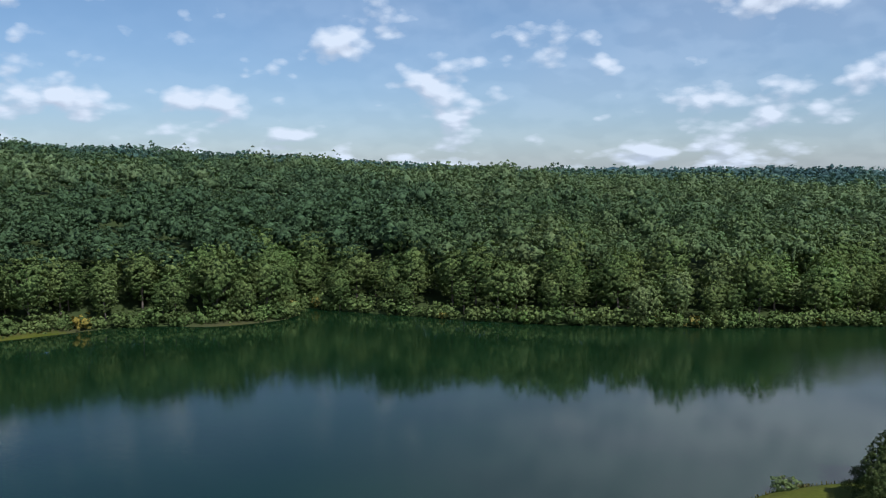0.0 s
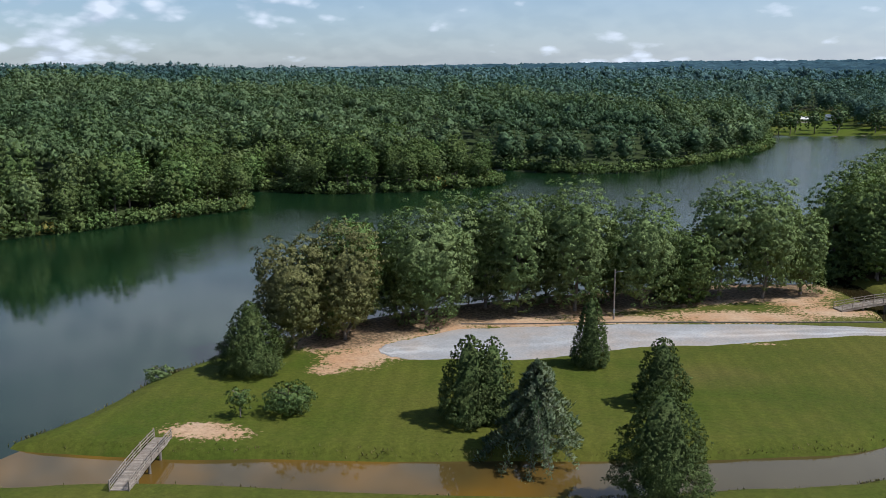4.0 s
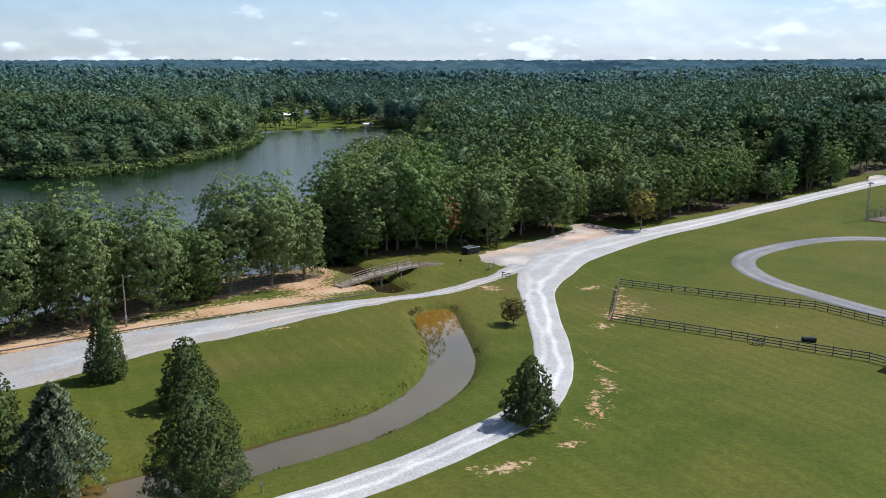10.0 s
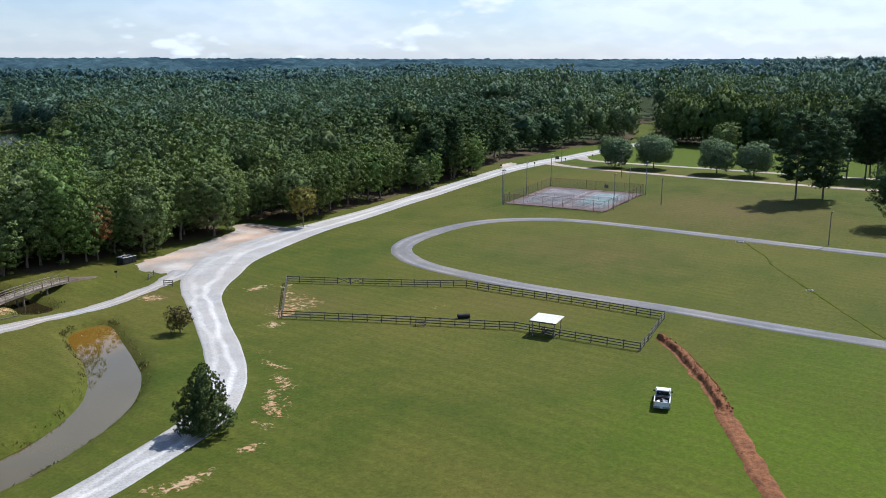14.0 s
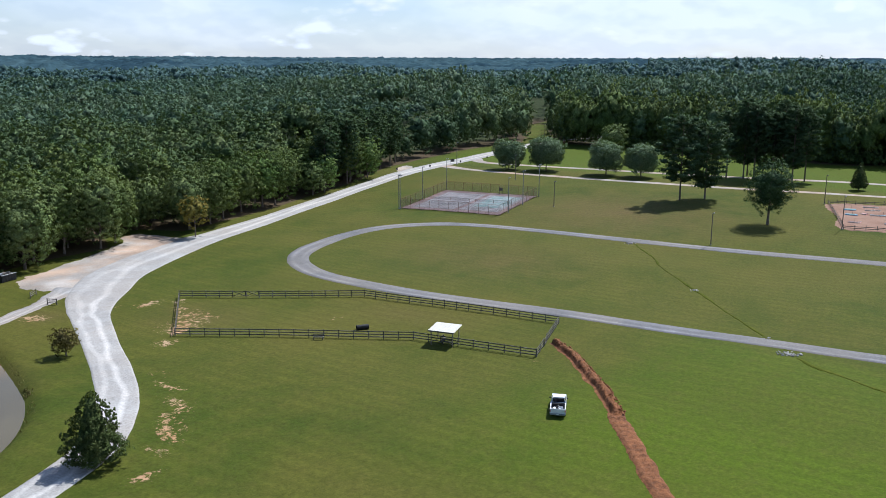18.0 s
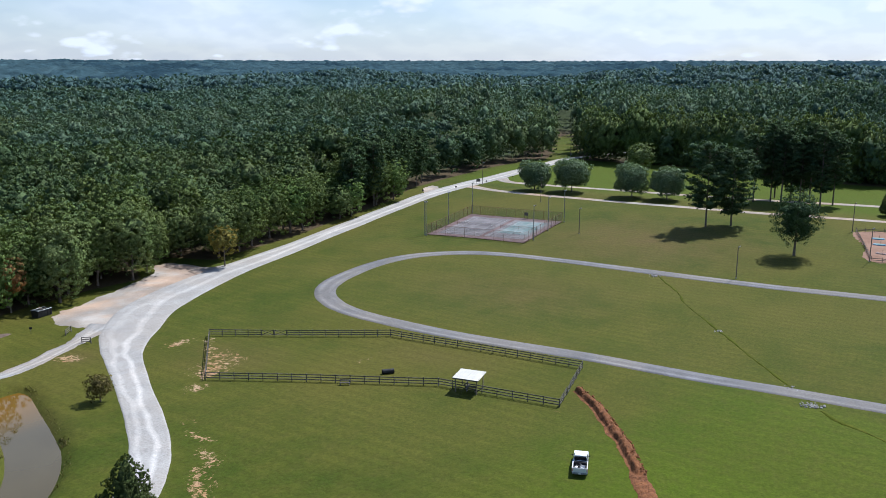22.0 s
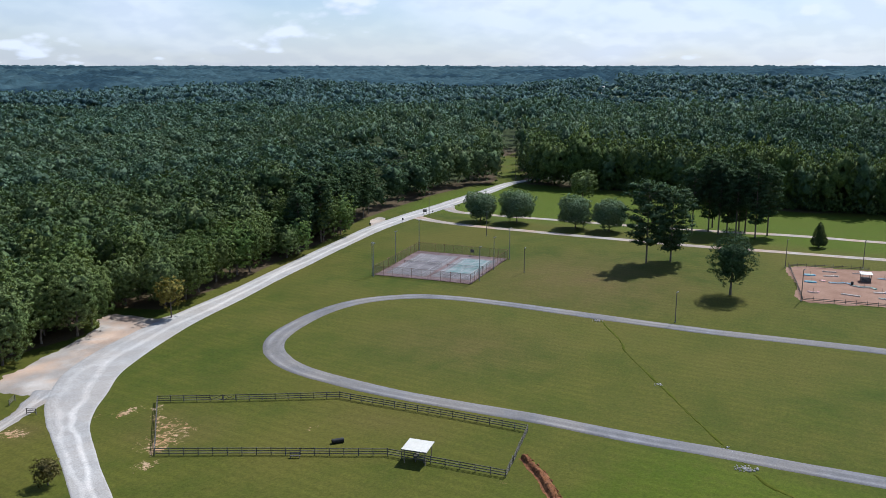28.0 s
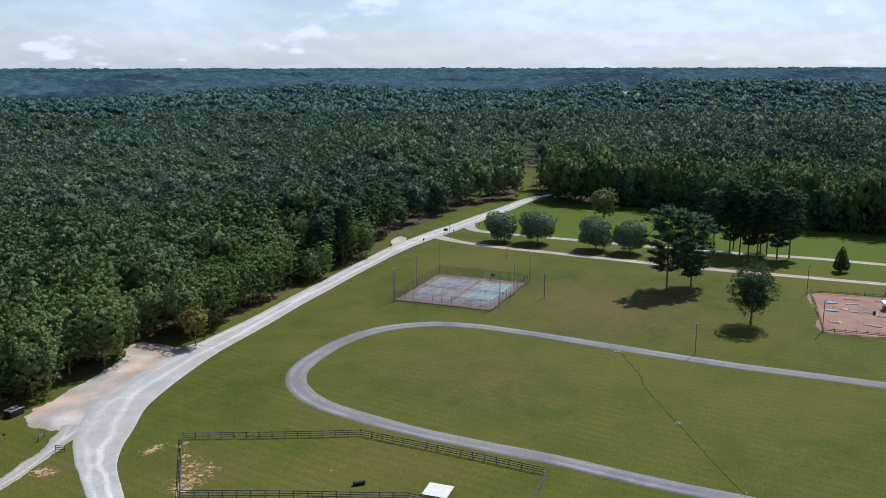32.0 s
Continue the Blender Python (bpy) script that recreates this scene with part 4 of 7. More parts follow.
def cone_crown(r, tall, radius, n, card, base=0.2, power=0.75, ragged=0.14, core=0.6):
    """A dense conifer crown down to the ground: sprays over a tapering form, with a dark heart."""
    rings, seg = 9, 12
    hv, hf = [], []
    for i in range(rings):
        t = i / (rings - 1)
        q = radius * core * (1 - t) ** power * min(1, 0.6 + 2.4 * t)
        for j in range(seg):
            a = 6.2832 * j / seg
            k = q * r.uniform(0.86, 1.08)
            hv.append((k * math.cos(a), k * math.sin(a), base + t * tall * 0.95))
    for i in range(rings - 1):
        for j in range(seg):
            a, b, c, d = i * seg + j, i * seg + (j + 1) % seg, (i + 1) * seg + (j + 1) % seg, (i + 1) * seg + j
            hf += [(a, b, c), (a, c, d)]
    n = int(n * 5.0)
    m = max(120, n // 11)
    t = 1 - np.sqrt(1 - r.uniform(0, 0.985, m))
    t = np.where(r.uniform(0, 1, m) < 0.25, r.uniform(0, 1, m), t)
    a = r.uniform(0, 6.2832, m)
    lump = 1 + ragged * np.sin(a * 3 + t * 9 + r.uniform(0, 6)) + ragged * 0.8 * np.sin(a * 7 - t * 23)
    q = radius * (1 - t) ** power * lump * r.uniform(0.82, 1.10, m) * np.minimum(1, 0.66 + 2.4 * t)
    k = r.integers(0, m, n)
    spread = (0.06 + 0.042 * radius) * np.maximum(1.04 - t[k], 0.42)[:, None]
    out = np.stack([np.cos(a[k]), np.sin(a[k]), np.full(n, 0.6)], -1)
    d = unit(r.normal(0, 1, (n, 3)) + out * 0.5)
    P = np.stack([q * np.cos(a), q * np.sin(a), base + t * tall], -1)[k] + d * r.uniform(0.4, 1.7, (n, 1)) * spread
    hv = np.array(hv)
    heart = unit(hv * [1, 1, 0] + [0, 0, 0.35 * radius])
    return merge([(hv, np.array(hf), heart), leaf_cards(P, unit(out + d * 0.5), card * 0.42, r, 0.6, out * 0.6 + d * 0.6)])


def place(x, y, size=1.0, turn=0.0):
    return Matrix.Translation((x, y, height(x, y))) @ Matrix.Rotation(turn, 4, "Z") @ Matrix.Diagonal((size, size, size, 1))


def tree_thing(name, label, crown, crown_mat, trunk, limb, bark, group=""):
    """A tree: trunk, limbs and crown under one empty at its foot."""
    ob = thing(name, label, "tree", None, group)
    part("trunk", trunk, bark, ob)
    if limb is not None and len(limb.verts):
        part("branch_frame", limb, bark, ob)
    part("crown", leaf_mesh("crown", crown, crown_mat), crown_mat, ob)
    return ob

# ---------------------------------------------------------------- the woods


def rough_tree(kind, r):
    """Crowns of the woods, coarser with distance."""
    if kind == "near":
        return blob_crown(r, 9, 6.0, 11.5, 6.6, 0.85, 960, 0.37, -0.2, 0.39, 14, 0.55, 0.46)
    if kind == "hill":
        return blob_crown(r, 7, 6.4, 10.8, 7.6, 1.05, 420, 0.45, -0.05, 0.43, 12, 0.55, 0.44)
    if kind == "ridge":
        return blob_crown(r, 4, 6.2, 9.0, 8.0, 1.4, 84, 0.86, 0.1, 0.50, 7, 0.55, 0.42)
    if kind == "bank":
        return blob_crown(r, 12, 5.4, 18.0, -0.5, 0.9, 900, 0.40, -0.95, 0.52, 12)
    return blob_crown(r, 3, 6.0, 8.0, 6.6, 2.0, 28, 1.15, 0.2, 0.85, 4)


def canopy(name, label, rings, r1, cell, tall, rad, material, seed):
    """Closed woodland far off: the roof of the crowns as one uneven sheet."""
    X, Y, Z, dl, do = rings
    r = np.random.default_rng(seed)
    n = int(2 * r1 / cell) + 8
    o = -r1 - 3 * cell
    g = o + np.arange(n) * cell
    H = np.full((n, n), -1e9)
    top = Z + tall * np.clip(r.normal(1.0, 0.15, len(X)), 0.72, 1.4) + 1.6 * wave(X, Y, seed, 90)
    R = rad * r.uniform(0.75, 1.3, len(X))
    # a dome round each place
    I, J = np.round((X - o) / cell).astype(int), np.round((Y - o) / cell).astype(int)
    k = int(np.ceil(R.max() * 2.35 / cell))
    for di in range(-k, k + 1):
        for dj in range(-k, k + 1):
            i, j = np.clip(I + di, 0, n - 1), np.clip(J + dj, 0, n - 1)
            d2 = ((g[i] - X) ** 2 + (g[j] - Y) ** 2) / (R * 0.98) ** 2
            ok = d2 < 5.76
            v = top - 0.55 * R * (1 - np.sqrt(np.maximum(1 - d2 * 0.9, 0.0))) - np.maximum(d2 - 1.05, 0) * 3
            np.maximum.at(H, (j[ok], i[ok]), v[ok])
    have = H > -1e8
    quad = have[:-1, :-1] & have[1:, :-1] & have[:-1, 1:] & have[1:, 1:]
    jj, ii = np.nonzero(quad)
    idx = np.full((n, n), -1)
    used = np.zeros((n, n), bool)
    for b, c in ((0, 0), (0, 1), (1, 0), (1, 1)):
        used[jj + b, ii + c] = True
    vj, vi = np.nonzero(used)
    idx[vj, vi] = np.arange(len(vj))
    jit = r.normal(0, 1, (3, len(vj)))
    V = np.stack([g[vi] + jit[0] * cell * 0.17, g[vj] + jit[1] * cell * 0.17, H[vj, vi] - 0.4 + jit[2] * min(0.35, cell * 0.16)], -1)
    A, B, C, D = idx[jj, ii], idx[jj, ii + 1], idx[jj + 1, ii + 1], idx[jj + 1, ii]
    F = np.concatenate([np.stack([A, B, C], -1), np.stack([A, C, D], -1)])
    me = np_mesh(name, V, F, material, True)
    return tagged(new(name, me), label, "woodland", "", "stuff")


def scatter(r0, r1, az0, az1, gap):
    """Jittered places in a ring sector, on wooded land."""
    n = int(2.7 * r1 / gap) + 2
    g = (np.arange(n) - n / 2) * gap
    X, Y = np.meshgrid(g, g)
    X = X + rng.uniform(-0.45, 0.45, X.shape) * gap
    Y = Y + rng.uniform(-0.45, 0.45, X.shape) * gap + (np.arange(n)[None, :] % 2) * gap * 0.5
    X, Y = X * 0.93 - Y * 0.37, X * 0.37 + Y * 0.93
    d, az = np.hypot(X, Y), np.degrees(np.arctan2(-X, Y))
    ok = (d >= r0) & (d < r1) & (az > az0) & (az < az1)
    X, Y = X[ok], Y[ok]
    Z, dl, do = land(X, Y)
    lawn = edge_distance(HOUSE_LAWN, X, Y)
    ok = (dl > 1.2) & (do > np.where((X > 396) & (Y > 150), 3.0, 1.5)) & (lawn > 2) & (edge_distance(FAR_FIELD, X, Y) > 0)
    return X[ok], Y[ok], Z[ok], dl[ok], do[ok]


def joined_wood(name, label, kind, X, Y, Z, material, size0, size1, variants=9):
    r = np.random.default_rng(len(X))
    shapes = [rough_tree(kind, r) for _ in range(variants)]
    which = r.integers(0, variants, len(X))
    chunks = []
    for k, (v, f, d) in enumerate(shapes):
        sel = np.nonzero(which == k)[0]
        a, s = r.uniform(0, 6.2832, len(sel)), r.uniform(size0, size1, len(sel)) * (1 + 0.11 * wave(X[sel], Y[sel], 5, 170))
        ca, sa = np.cos(a) * s, np.sin(a) * s
        hs = s * r.uniform(0.88, 1.15, len(sel)) * (1 + 0.42 * step(335, 385, X[sel]) * step(420, 300, Y[sel]) * step(950, 600, X[sel]))
        x = v[None, :, 0] * ca[:, None] - v[None, :, 1] * sa[:, None] + X[sel][:, None]
        y = v[None, :, 0] * sa[:, None] + v[None, :, 1] * ca[:, None] + Y[sel][:, None]
        z = v[None, :, 2] * hs[:, None] + Z[sel][:, None]
        V = np.stack([x, y, z], -1).reshape(-1, 3)
        F = (f[None] + (np.arange(len(sel)) * len(v))[:, None, None]).reshape(-1, 3)
        ca, sa = np.cos(a)[:, None], np.sin(a)[:, None]
        N = np.stack([d[None, :, 0] * ca - d[None, :, 1] * sa, d[None, :, 0] * sa + d[None, :, 1] * ca, np.broadcast_to(d[None, :, 2], x.shape)], -1).reshape(-1, 3)
        chunks.append((V, F, N))
    me = leaf_mesh(name, merge(chunks), material)
    return tagged(new(name, me), label, "woodland", "", "stuff")


def build_woods():
    X, Y, Z, dl, do = scatter(60, 340, -92, 80, 8.4)
    front = (do < 17) & (X > 55) & (Y > -60)
    front |= (dl < 15) & (X < 140)
    protos, r = [], np.random.default_rng(41)
    for k in range(8):
        tall, rad = r.uniform(14, 17), r.uniform(4.8, 6.2)
        low = (-0.2, 1.6)[k % 2]
        crown = blob_crown(r, 14, rad, tall, low, 0.75, 4600, 0.26, -0.95, 0.40, 20, 0.42)
        trunk, limb = limb_mesh(r, tall, max(low, 0) + 1.8, rad, 0.26, 4)
        protos.append((crown, trunk, limb))
    mats = [M_WOODS, M_WOODS, M_OAK, M_WOODS, M_BRIGHT, M_WOODS, M_WOODS, M_OAK]
    made = [tree_thing("forest_tree", "leafy green broadleaf tree at the edge of the woods", c, m, t, l, M_BARK, "trees at the edge of the woods") for (c, t, l), m in zip(protos, mats)]
    sel = np.nonzero(front)[0]
    sel = sel[np.argsort(np.minimum(do[sel], dl[sel]))][:285]
    used, first = set(), []
    for n, i in enumerate(sel):
        used.add(i)
        k = n if n < 8 else int(r.choice([0, 1, 2, 3, 4, 5, 6, 7], p=[0.20, 0.17, 0.13, 0.19, 0.07, 0.17, 0.07, 0.0]))
        s = r.uniform(0.78, 1.2) * (0.8 if min(do[i], dl[i]) < 4 else 1.0)
        m = Matrix.Translation((X[i], Y[i], Z[i])) @ Matrix.Rotation(r.uniform(0, 6.28), 4, "Z") @ Matrix.Diagonal((s, s, s * r.uniform(0.9, 1.15), 1))
        if n < 8:
            first.append((made[k], m))
        else:
            copy_thing(made[k], m)
    for p, m in first:
        p.matrix_basis = m
    rest = np.array([i for i in range(len(X)) if i not in used])
    near = np.minimum(dl, do)[rest]
    a, b = rest[near < 22], rest[near > 15]
    joined_wood("edge_woods", "dense green woodland edge down to the ground", "bank", X[a], Y[a], Z[a], M_WOODS, 0.78, 1.2, 12)
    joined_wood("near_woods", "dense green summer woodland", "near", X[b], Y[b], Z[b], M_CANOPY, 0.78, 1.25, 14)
    X, Y, Z, dl, do = scatter(335, 570, -92, 80, 10.4)
    edge = (dl < 17) | (do < 17) | (edge_distance(HOUSE_LAWN, X, Y) < 16)
    joined_wood("bank_woods", "dense green woodland down to the lake bank", "bank", X[edge], Y[edge], Z[edge], M_HILL_HAZE, 0.8, 1.2, 10)
    # woods east of the lake take a bluer colour, sunward haze painted in
    for part_of, mat in ((~edge & (X < 130), M_HILL_HAZE), (~edge & (X >= 130), M_EAST_HAZE)):
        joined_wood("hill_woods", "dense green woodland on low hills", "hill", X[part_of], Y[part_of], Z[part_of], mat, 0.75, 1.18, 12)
    X, Y, Z, dl, do = scatter(565, 930, -92, 80, 12.6)
    round_lawn = edge_distance(HOUSE_LAWN, X, Y) < 40
    joined_wood("bank_woods", "dense green woodland round a far lawn", "bank", X[round_lawn], Y[round_lawn], Z[round_lawn], M_RIDGE_HAZE, 0.9, 1.3, 6)
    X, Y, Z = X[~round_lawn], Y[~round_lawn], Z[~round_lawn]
    joined_wood("hill_woods", "dense green woodland on low hills", "ridge", X, Y, Z, M_RIDGE_HAZE, 0.8, 1.2, 14)
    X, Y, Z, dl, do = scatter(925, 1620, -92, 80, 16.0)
    joined_wood("distant_woods", "distant unbroken woodland", "far", X, Y, Z, M_FAR_HAZE, 0.9, 1.5, 14)
    canopy("horizon_woods", "hazy woodland up to the horizon", scatter(1590, 4750, -92, 80, 24.0), 4750, 16.0, 19, 15.0, M_HORIZON_HAZE, 8)
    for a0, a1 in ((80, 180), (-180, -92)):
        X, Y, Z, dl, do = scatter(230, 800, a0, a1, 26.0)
        joined_wood("distant_woods", "woodland round the park", "far", X, Y, Z, M_FAR_HAZE, 1.3, 1.9)


def shore_growth():
    """Low shrubs and pale saplings that hang over the far banks."""
    r = np.random.default_rng(77)
    bank = smooth_line(np.array(LAKE), True, 3)
    az = np.degrees(np.arctan2(-bank[:, 0], bank[:, 1]))
    ok = ((edge_distance(OPEN, bank[:, 0], bank[:, 1]) > 3) | (bank[:, 0] < -90)) & (az < 80) & (bank[:, 1] > 40)
    ok &= edge_distance(HOUSE_LAWN, bank[:, 0], bank[:, 1]) > 2
    out = grown(bank, 1.2)[ok]
    dense = np.repeat(out, 3, 0) + r.normal(0, 1.3, (len(out) * 3, 2))
    Z, dl, do = land(dense[:, 0], dense[:, 1])
    keep = dl > -0.6
    dense, Z = dense[keep], np.maximum(Z[keep], WATER)
    groups = r.choice(3, len(dense), p=[0.91, 0.075, 0.015])
    for g, (mat, label) in enumerate(((M_WOODS, "leafy green shrubs overhanging the bank"), (M_BRIGHT, "pale green saplings along the bank"), (M_YELLOW, "yellowing shrubs along the bank"))):
        sel = groups == g
        chunks = []
        for (x, y), z in zip(dense[sel], Z[sel]):
            s = r.uniform(1.2, 2.9)
            v, f, d = blob_crown(r, 3, s, s * 1.9, -0.5, s * 0.3, 110, 0.36, -0.8, 0.5)
            chunks.append((v + [x, y, z], f, d))
        me = leaf_mesh("bank_shrubs", merge(chunks), mat)
        tagged(new("bank_shrubs", me), label, "shrubs", "", "stuff")


def undergrowth():
    """Saplings and brush that close the foot of the woods beyond the far lawn."""
    r = np.random.default_rng(78)
    foot = smooth_line(np.array([(399, 158), (402, 138), (396, 112), (391, 90), (384, 59), (388, 23), (396, -40), (401, -150)]), False, 12)
    dense = np.repeat(foot, 9, 0) + np.stack([r.uniform(4, 16, len(foot) * 9), r.normal(0, 2.0, len(foot) * 9)], -1)
    Z = land(dense[:, 0], dense[:, 1])[0]
    chunks = []
    for (x, y), z in zip(dense, Z):
        s = r.uniform(1.6, 3.0)
        v, f, d = blob_crown(r, 3, s, s * 2.2, -0.5, s * 0.3, 84, 0.5, -0.8, 0.5)
        chunks.append((v + [x, y, z], f, d))
    me = leaf_mesh("undergrowth", merge(chunks), M_WOODS)
    tagged(new("undergrowth", me), "dense green undergrowth at the foot of the woods", "shrubs", "", "stuff")


def lawn_edge_wall():
    """The tall, closed face of the woods beyond the far lawn."""
    r = np.random.default_rng(79)
    line = smooth_line(np.array([(404, 187), (399, 168), (405, 136), (393, 92), (385, 59), (390, 23), (397, -40), (402, -150)]), False, 30)
    pts = line[np.searchsorted(np.cumsum(np.r_[0, np.linalg.norm(np.diff(line, axis=0), axis=1)]), np.arange(0, 345, 4.6)).clip(0, len(line) - 1)]
    P = np.concatenate([pts + [3.5, 0], pts + [10, 2.3]]) + r.normal(0, 0.9, (2 * len(pts), 2))
    joined_wood("edge_woods", "tall closed woodland edge beyond the far lawn", "bank", P[:, 0], P[:, 1], land(P[:, 0], P[:, 1])[0], M_WOODS, 0.85, 1.15, 8)


build_woods()
lawn_edge_wall()
undergrowth()
shore_growth()

# ---------------------------------------------------------------- single trees


def broadleaf(name, label, x, y, tall, rad, low, mat, seed, bark=M_BARK, blobs=40, cards=60, card=0.36, group="", thick=0.28, flare=0.0):
    r = np.random.default_rng(seed)
    crown = blob_crown(r, 8 + blobs // 6, rad, tall - low + 0.6, low - 0.6, 0.3 + 0.085 * rad, int(blobs * cards * 2.4), card * 0.66, -0.97, 0.36, 20, 0.52)
    if flare:
        # limbs that fan out: a narrow foot, widest at half height, a domed top
        wide = np.interp((crown[0][:, 2] - low) / (tall - low), [0.0, 0.25, 0.5, 0.75, 1.0], [1 - 1.15 * flare, 1.0, 1.1, 1.0, 1 - 0.9 * flare])
        crown[0][:, :2] *= wide[:, None]
    trunk, limb = limb_mesh(r, tall - low, low + 1.0, rad, thick, 6)
    ob = tree_thing(name, label, crown, mat, trunk, limb, bark, group)
    ob.matrix_basis = place(x, y)
    return ob


def oak_row():
    """The row of oaks between lane and shore: each with its own height and spread."""
    rows = [(-30.1, 120.4, 17.4, 5.6, 0.3, M_OAKDRY), (-23.2, 125.2, 18.8, 5.4, 0.2, M_OAKDRY), (-22.8, 133, 18.8, 4.8, 1.0, M_BRIGHT), (-11.7, 134.7, 19.2, 7.0, 0.8, M_OAK), (-17, 137.5, 17.6, 4.4, 0.6, M_WOODS),
            (-8, 142.1, 20.4, 6.0, 1.0, M_OAK), (-2.4, 144.3, 21, 4.4, 0.8, M_WOODS), (2.9, 141.9, 22, 5.6, 0.9, M_OAK), (13, 143.5, 22.8, 6.0, 1.0, M_OAK), (8.4, 148.5, 20.5, 5.0, 1.2, M_WOODS), (24.6, 145.9, 20.2, 6.2, 1.0, M_OAK),
            (33.2, 148.4, 14.2, 3.9, 0.5, M_WOODS), (39, 152.2, 22, 5.0, 0.9, M_OAK), (46.9, 153.4, 22.4, 5.8, 1.2, M_OAK), (54.6, 156.9, 16.8, 4.2, 1.6, M_OAK), (18.6, 150, 16, 4.4, 1.2, M_WOODS), (-27.5, 127, 15, 4.6, 0.4, M_WOODS), (29.5, 151, 13, 4.0, 0.6, M_WOODS)]
    for n, (x, y, tall, rad, low, mat) in enumerate(rows):
        label = "browning oak with a broad ragged crown beside the shore" if mat == M_OAKDRY else "tall leafy oak between gravel lane and lake shore"
        broadleaf("oak_tree", label, x, y, tall, rad * 1.08, low - 0.7, mat, 100 + n, M_PALEBARK if n % 3 == 0 else M_BARK, 110, 46, 0.30, "oaks along the shore")


def shore_scrub():
    """Low dark trees at the water's edge behind the oaks."""
    for n, (x, y, tall, rad) in enumerate(((-25, 137.5, 7, 3.4), (-14, 143.8, 7.5, 3.6), (-5.5, 148.8, 8, 3.8), (4, 152.8, 7.5, 3.6), (12.5, 155.6, 8, 3.4), (20.5, 158.4, 6.5, 3.2), (29, 160.6, 8, 3.6), (37, 162.6, 7, 3.4), (50, 166, 8, 3.6), (57.5, 167.2, 7, 3.2))):
        broadleaf("shore_shrub", "low dark leafy tree at the water's edge behind the oaks", x, y, tall * 1.3, rad * 1.3, 0.0, M_WOODS, 160 + n, M_BARK, 22, 34, 0.36, "low trees along the shore", 0.12)


def conifer(name, label, x, y, tall, rad, mat, seed, n=3600, card=0.26, power=0.75, base=0.15, ragged=0.14, twin=None):
    r = np.random.default_rng(seed)
    crown = cone_crown(r, tall, rad, n, card, base, power, ragged)
    if twin:
        v, f, d = cone_crown(r, tall * 0.97, rad * 0.8, int(n * 0.7), card, base, power, ragged)
        crown = merge([crown, (v + [twin[0], twin[1], 0], f, d)])
    trunk = rodded((0, 0, -0.2), (0, 0, tall * 0.7), 0.22, 0.07)
    ob = thing(name, label, "tree", place(x, y))
    part("trunk", trunk, M_BARK, ob)
    part("crown", leaf_mesh("crown", crown, mat), mat, ob)
    return ob


def weeping_cedar(x, y, tall, rad):
    """A blue cedar with tiers of drooping silvery boughs."""
    r = np.random.default_rng(9)
    ob = thing("blue_cedar", "silvery blue-green cedar with drooping boughs on the creek bank", "tree", place(x, y))
    part("trunk", rodded((0, 0, -0.3), (0.1, 0, tall * 0.96), 0.26, 0.03), M_BARK, ob)
    boughs, P, N = bmesh.new(), [], []
    for k in range(84):
        t = (k / 84) ** 0.9
        a = k * 2.39996 + r.uniform(-0.3, 0.3)
        h = 1.3 + t * (tall - 1.5)
        length = (rad * (1 - t) ** 0.8 + 0.30) * r.uniform(0.72, 1.15)
        ends = []
        for j in range(13):
            q = j / 12
            p = Vector((math.cos(a) * length * q, math.sin(a) * length * q, h + length * (0.26 * q - 0.62 * q * q)))
            ends.append(p)
            # a hanging fringe of needles, thickest past the middle of the bough
            for m in range(int(6 + 26 * q) if j > 2 else 2):
                w = 0.07 + 0.055 * length * (1 - abs(q - 0.6))
                drop = abs(r.normal(0, 0.05 + 0.22 * q))
                P.append((p[0] + r.normal(0, w), p[1] + r.normal(0, w), p[2] + 0.05 - drop))
                N.append((math.cos(a) * 0.7, math.sin(a) * 0.7, 0.95 - 0.5 * drop))
        for p, e in zip(ends[::3], ends[3::3]):
            rod(boughs, p, e, 0.035, 0.022, 4)
    part("branch_frame", boughs, M_BARK, ob)
    leaves = merge([sprays(np.array(P), np.array(N), 0.19, r, 0.4), cone_crown(r, tall * 0.84, rad * 0.55, 900, 0.22, 0.4, 0.85, 0.1)])
    part("crown", leaf_mesh("crown", leaves, M_BLUE), M_BLUE, ob)


